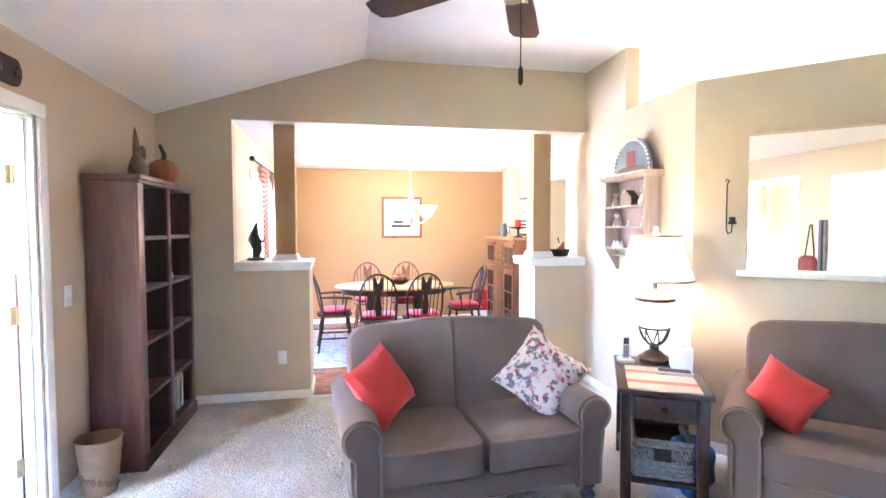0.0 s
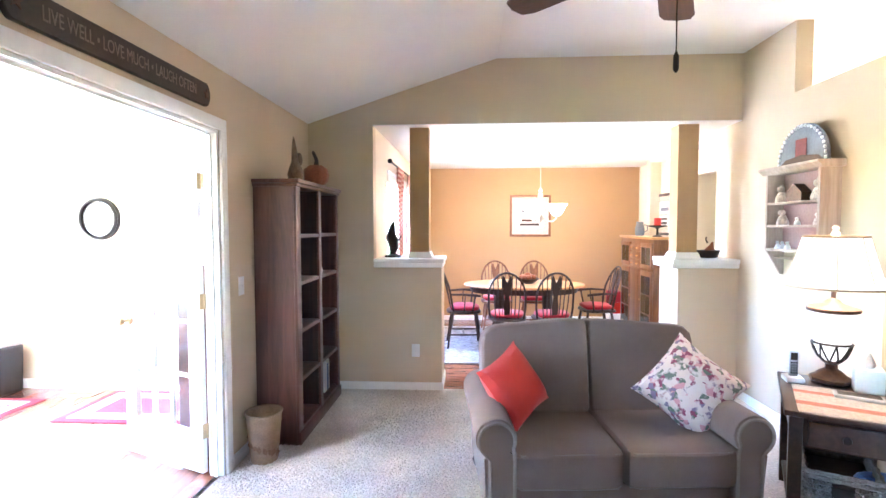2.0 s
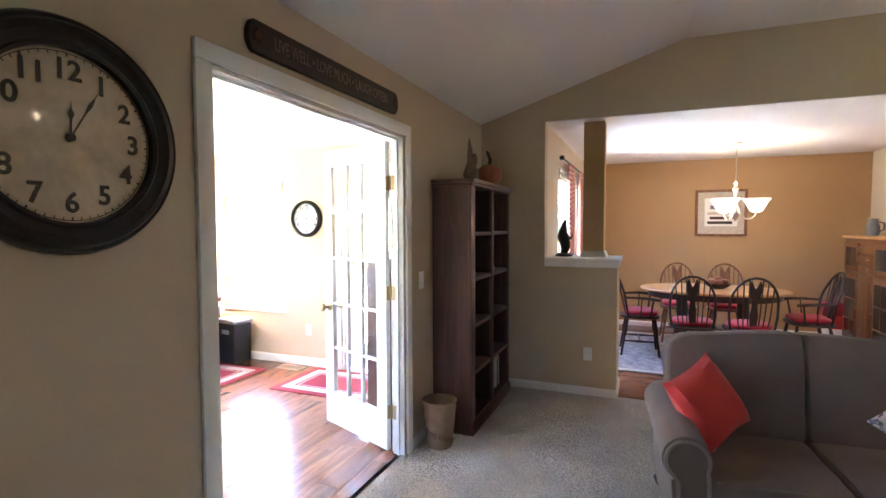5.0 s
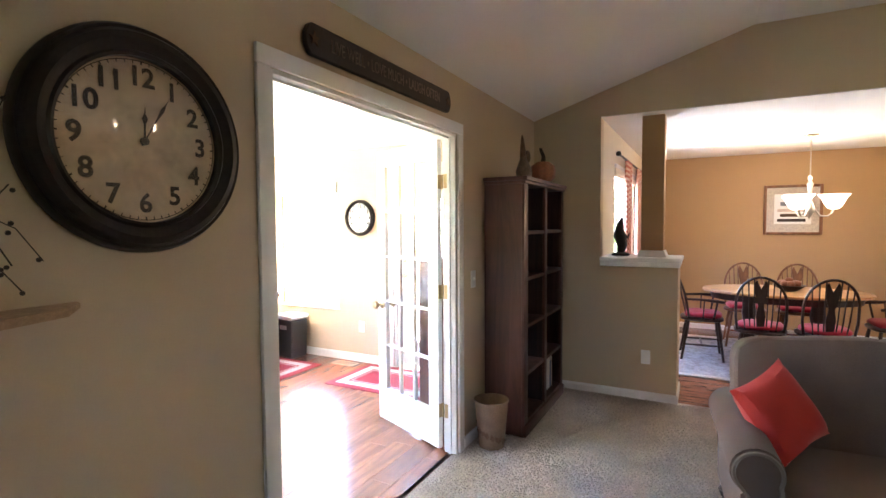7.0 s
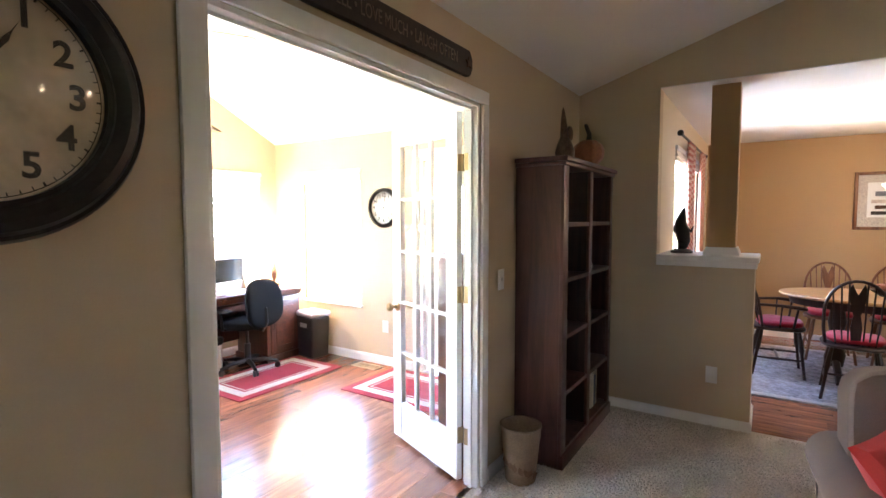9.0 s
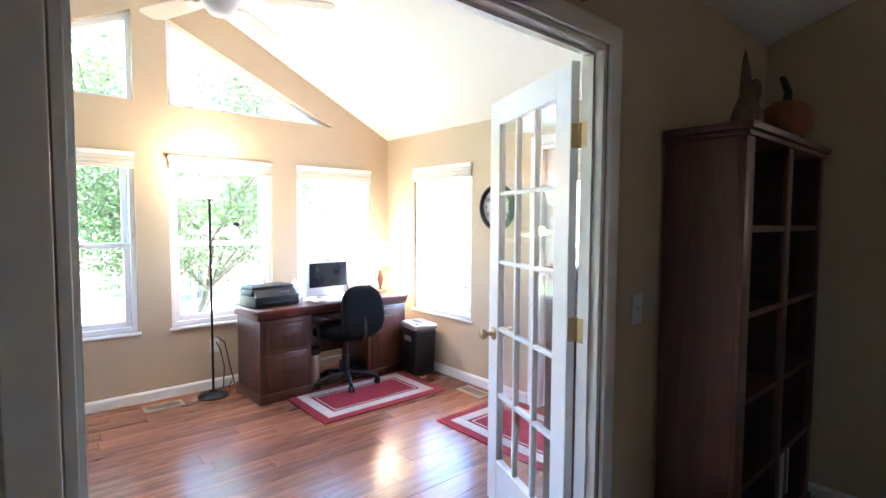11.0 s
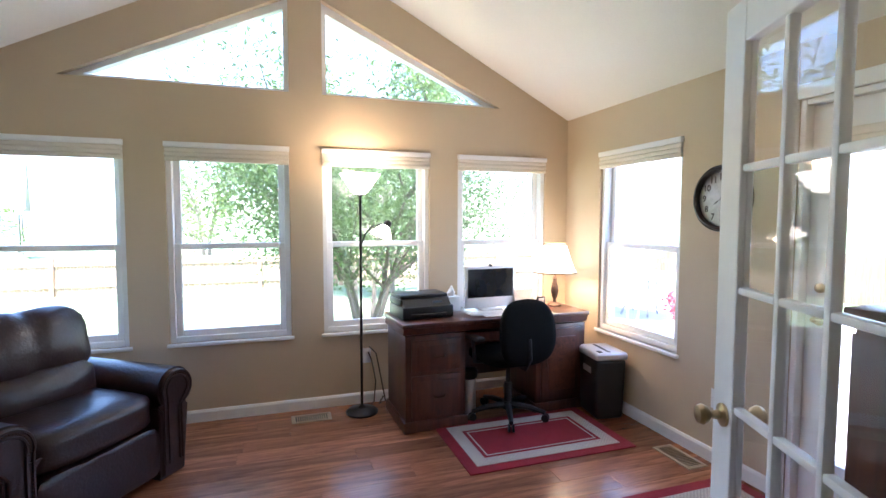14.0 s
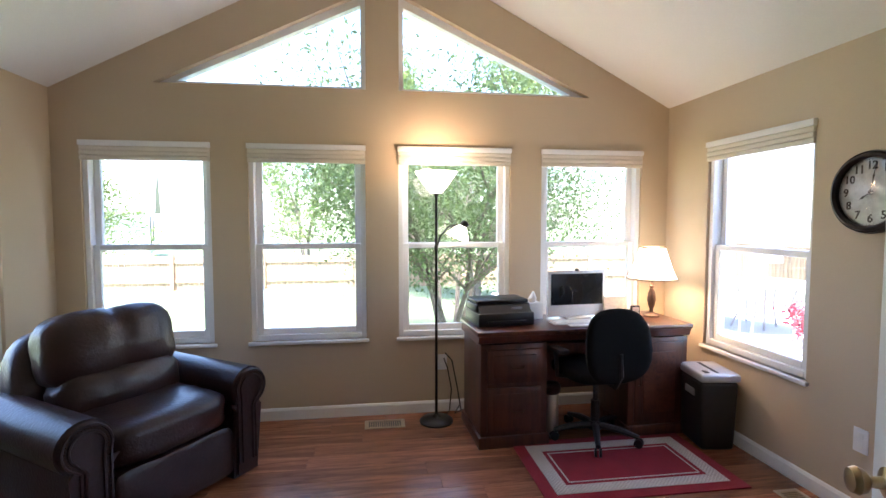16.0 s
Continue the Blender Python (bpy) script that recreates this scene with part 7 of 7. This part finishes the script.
def patio_chair(m):
    e = thing("patio_chair", "dark metal patio armchair", "chair", group="patio chairs")
    part("seat", a_box(-0.23, -0.23, 0.40, 0.23, 0.23, 0.425, 0.01), PATIO, e)
    for s in (-1, 1):
        bm = bm_new()
        tube(bm, [(s * 0.25, -0.25, 0), (s * 0.25, -0.24, 0.60), (s * 0.25, 0.20, 0.62), (s * 0.24, 0.26, 0.0)], 0.013, 8)
        part("side_frame", bm, PATIO, e)
    bm = bm_new()
    tube(bm, [(-0.23, 0.22, 0.42), (-0.22, 0.30, 0.85), (0, 0.33, 0.93), (0.22, 0.30, 0.85), (0.23, 0.22, 0.42)], 0.013, 8)
    part("back_frame", bm, PATIO, e)
    for k in range(7):
        x = -0.17 + k * 0.057
        bm = bm_new()
        tube(bm, [(x, 0.23, 0.42), (x, 0.31, 0.89)], 0.006, 6)
        part("back_bar", bm, PATIO, e)
    e.matrix_world = m
    return e


pc = patio_chair(pose(-8.3, 8.85, -0.18, 0, 0, 180))
copy_thing(pc, pose(-9.2, 9.7, -0.18, 0, 0, 90))
copy_thing(pc, pose(-7.4, 9.8, -0.18, 0, 0, -95))
copy_thing(pc, pose(-8.2, 10.6, -0.18, 0, 0, 5))
tree("shrub", "red-leaved shrub at the edge of the patio", (-7.0, 9.5, -0.2), 0.55, 0.4, 1200, 6, 21, LEAFR, 0.035, 0.1)


# ---- floor planks ----
def planks(parent, x0, x1, y0, y1, pw=0.15, pl=1.22, seed=3, turn=False):
    """Laminate planks along x, or along y when turned; alike planks share one mesh, ends are cut to fit."""
    rnd = random.Random(seed)
    cache = {}
    n = int(math.ceil((y1 - y0) / pw))
    for r in range(n):
        ya = y0 + r * pw
        wy = min(pw, y1 - ya)
        x = x0 - rnd.random() * pl
        while x < x1:
            a, b = max(x, x0), min(x + pl, x1)
            if b - a > 0.01:
                key = (round(b - a, 2), round(wy, 3))
                if key not in cache:
                    bm = bm_new()
                    c = 0.0013
                    L, Wd = b - a - 0.0006, wy - 0.0006
                    lo = [bm.verts.new(p) for p in ((0, 0, -0.012), (L, 0, -0.012), (L, Wd, -0.012), (0, Wd, -0.012))]
                    mi = [bm.verts.new(p) for p in ((0, 0, -0.0009), (L, 0, -0.0009), (L, Wd, -0.0009), (0, Wd, -0.0009))]
                    hi = [bm.verts.new(p) for p in ((c, c, 0), (L - c, c, 0), (L - c, Wd - c, 0), (c, Wd - c, 0))]
                    bm.faces.new(hi)
                    for s_, t_ in ((lo, mi), (mi, hi)):
                        for i in range(4):
                            bm.faces.new((s_[i], s_[(i + 1) % 4], t_[(i + 1) % 4], t_[i]))
                    me = bpy.data.meshes.new("plank")
                    bm.to_mesh(me)
                    bm.free()
                    me.materials.append(WOODFLOOR)
                    cache[key] = me
                o = new("plank", cache[key])
                o.parent = parent
                o.matrix_basis = pose(ya + wy, a, 0, 0, 0, 90) if turn else pose(a, ya, 0)
            x += pl


floor_s = thing("floor_sunroom", "glossy red-brown wood laminate plank floor", "floor", kind="structure")
planks(floor_s, YSS, YSN, XSW, XS0 + 0.06, turn=True)
floor_d = thing("floor_dining", "red-brown wood plank floor", "floor", kind="structure")
planks(floor_d, -1.497, 1.93, 6.55, 9.87, seed=8)

# carpet pile
rt = np.random.RandomState(4)
NT = 90000
c = np.stack([rt.uniform(XW + 0.02, 0.9, NT), rt.uniform(3.2, 6.5, NT), np.zeros(NT)], 1)
a = rt.uniform(0, 2 * np.pi, NT)
u = np.stack([np.cos(a), np.sin(a), np.zeros(NT)], 1) * rt.uniform(0.003, 0.006, (NT, 1))
top = c + np.stack([rt.normal(0, 0.005, NT), rt.normal(0, 0.005, NT), rt.uniform(0.006, 0.014, NT)], 1)
tv = np.stack([c - u, c + u, top], 1).reshape(-1, 3)
me = bpy.data.meshes.new("carpet_pile")
me.from_pydata(tv.tolist(), [], np.arange(NT * 3).reshape(-1, 3).tolist())
me.materials.append(CARPET)
tuft = new("carpet_pile", me)
tagged(tuft, "beige cut-pile carpet tufts", "carpet", kind="stuff")
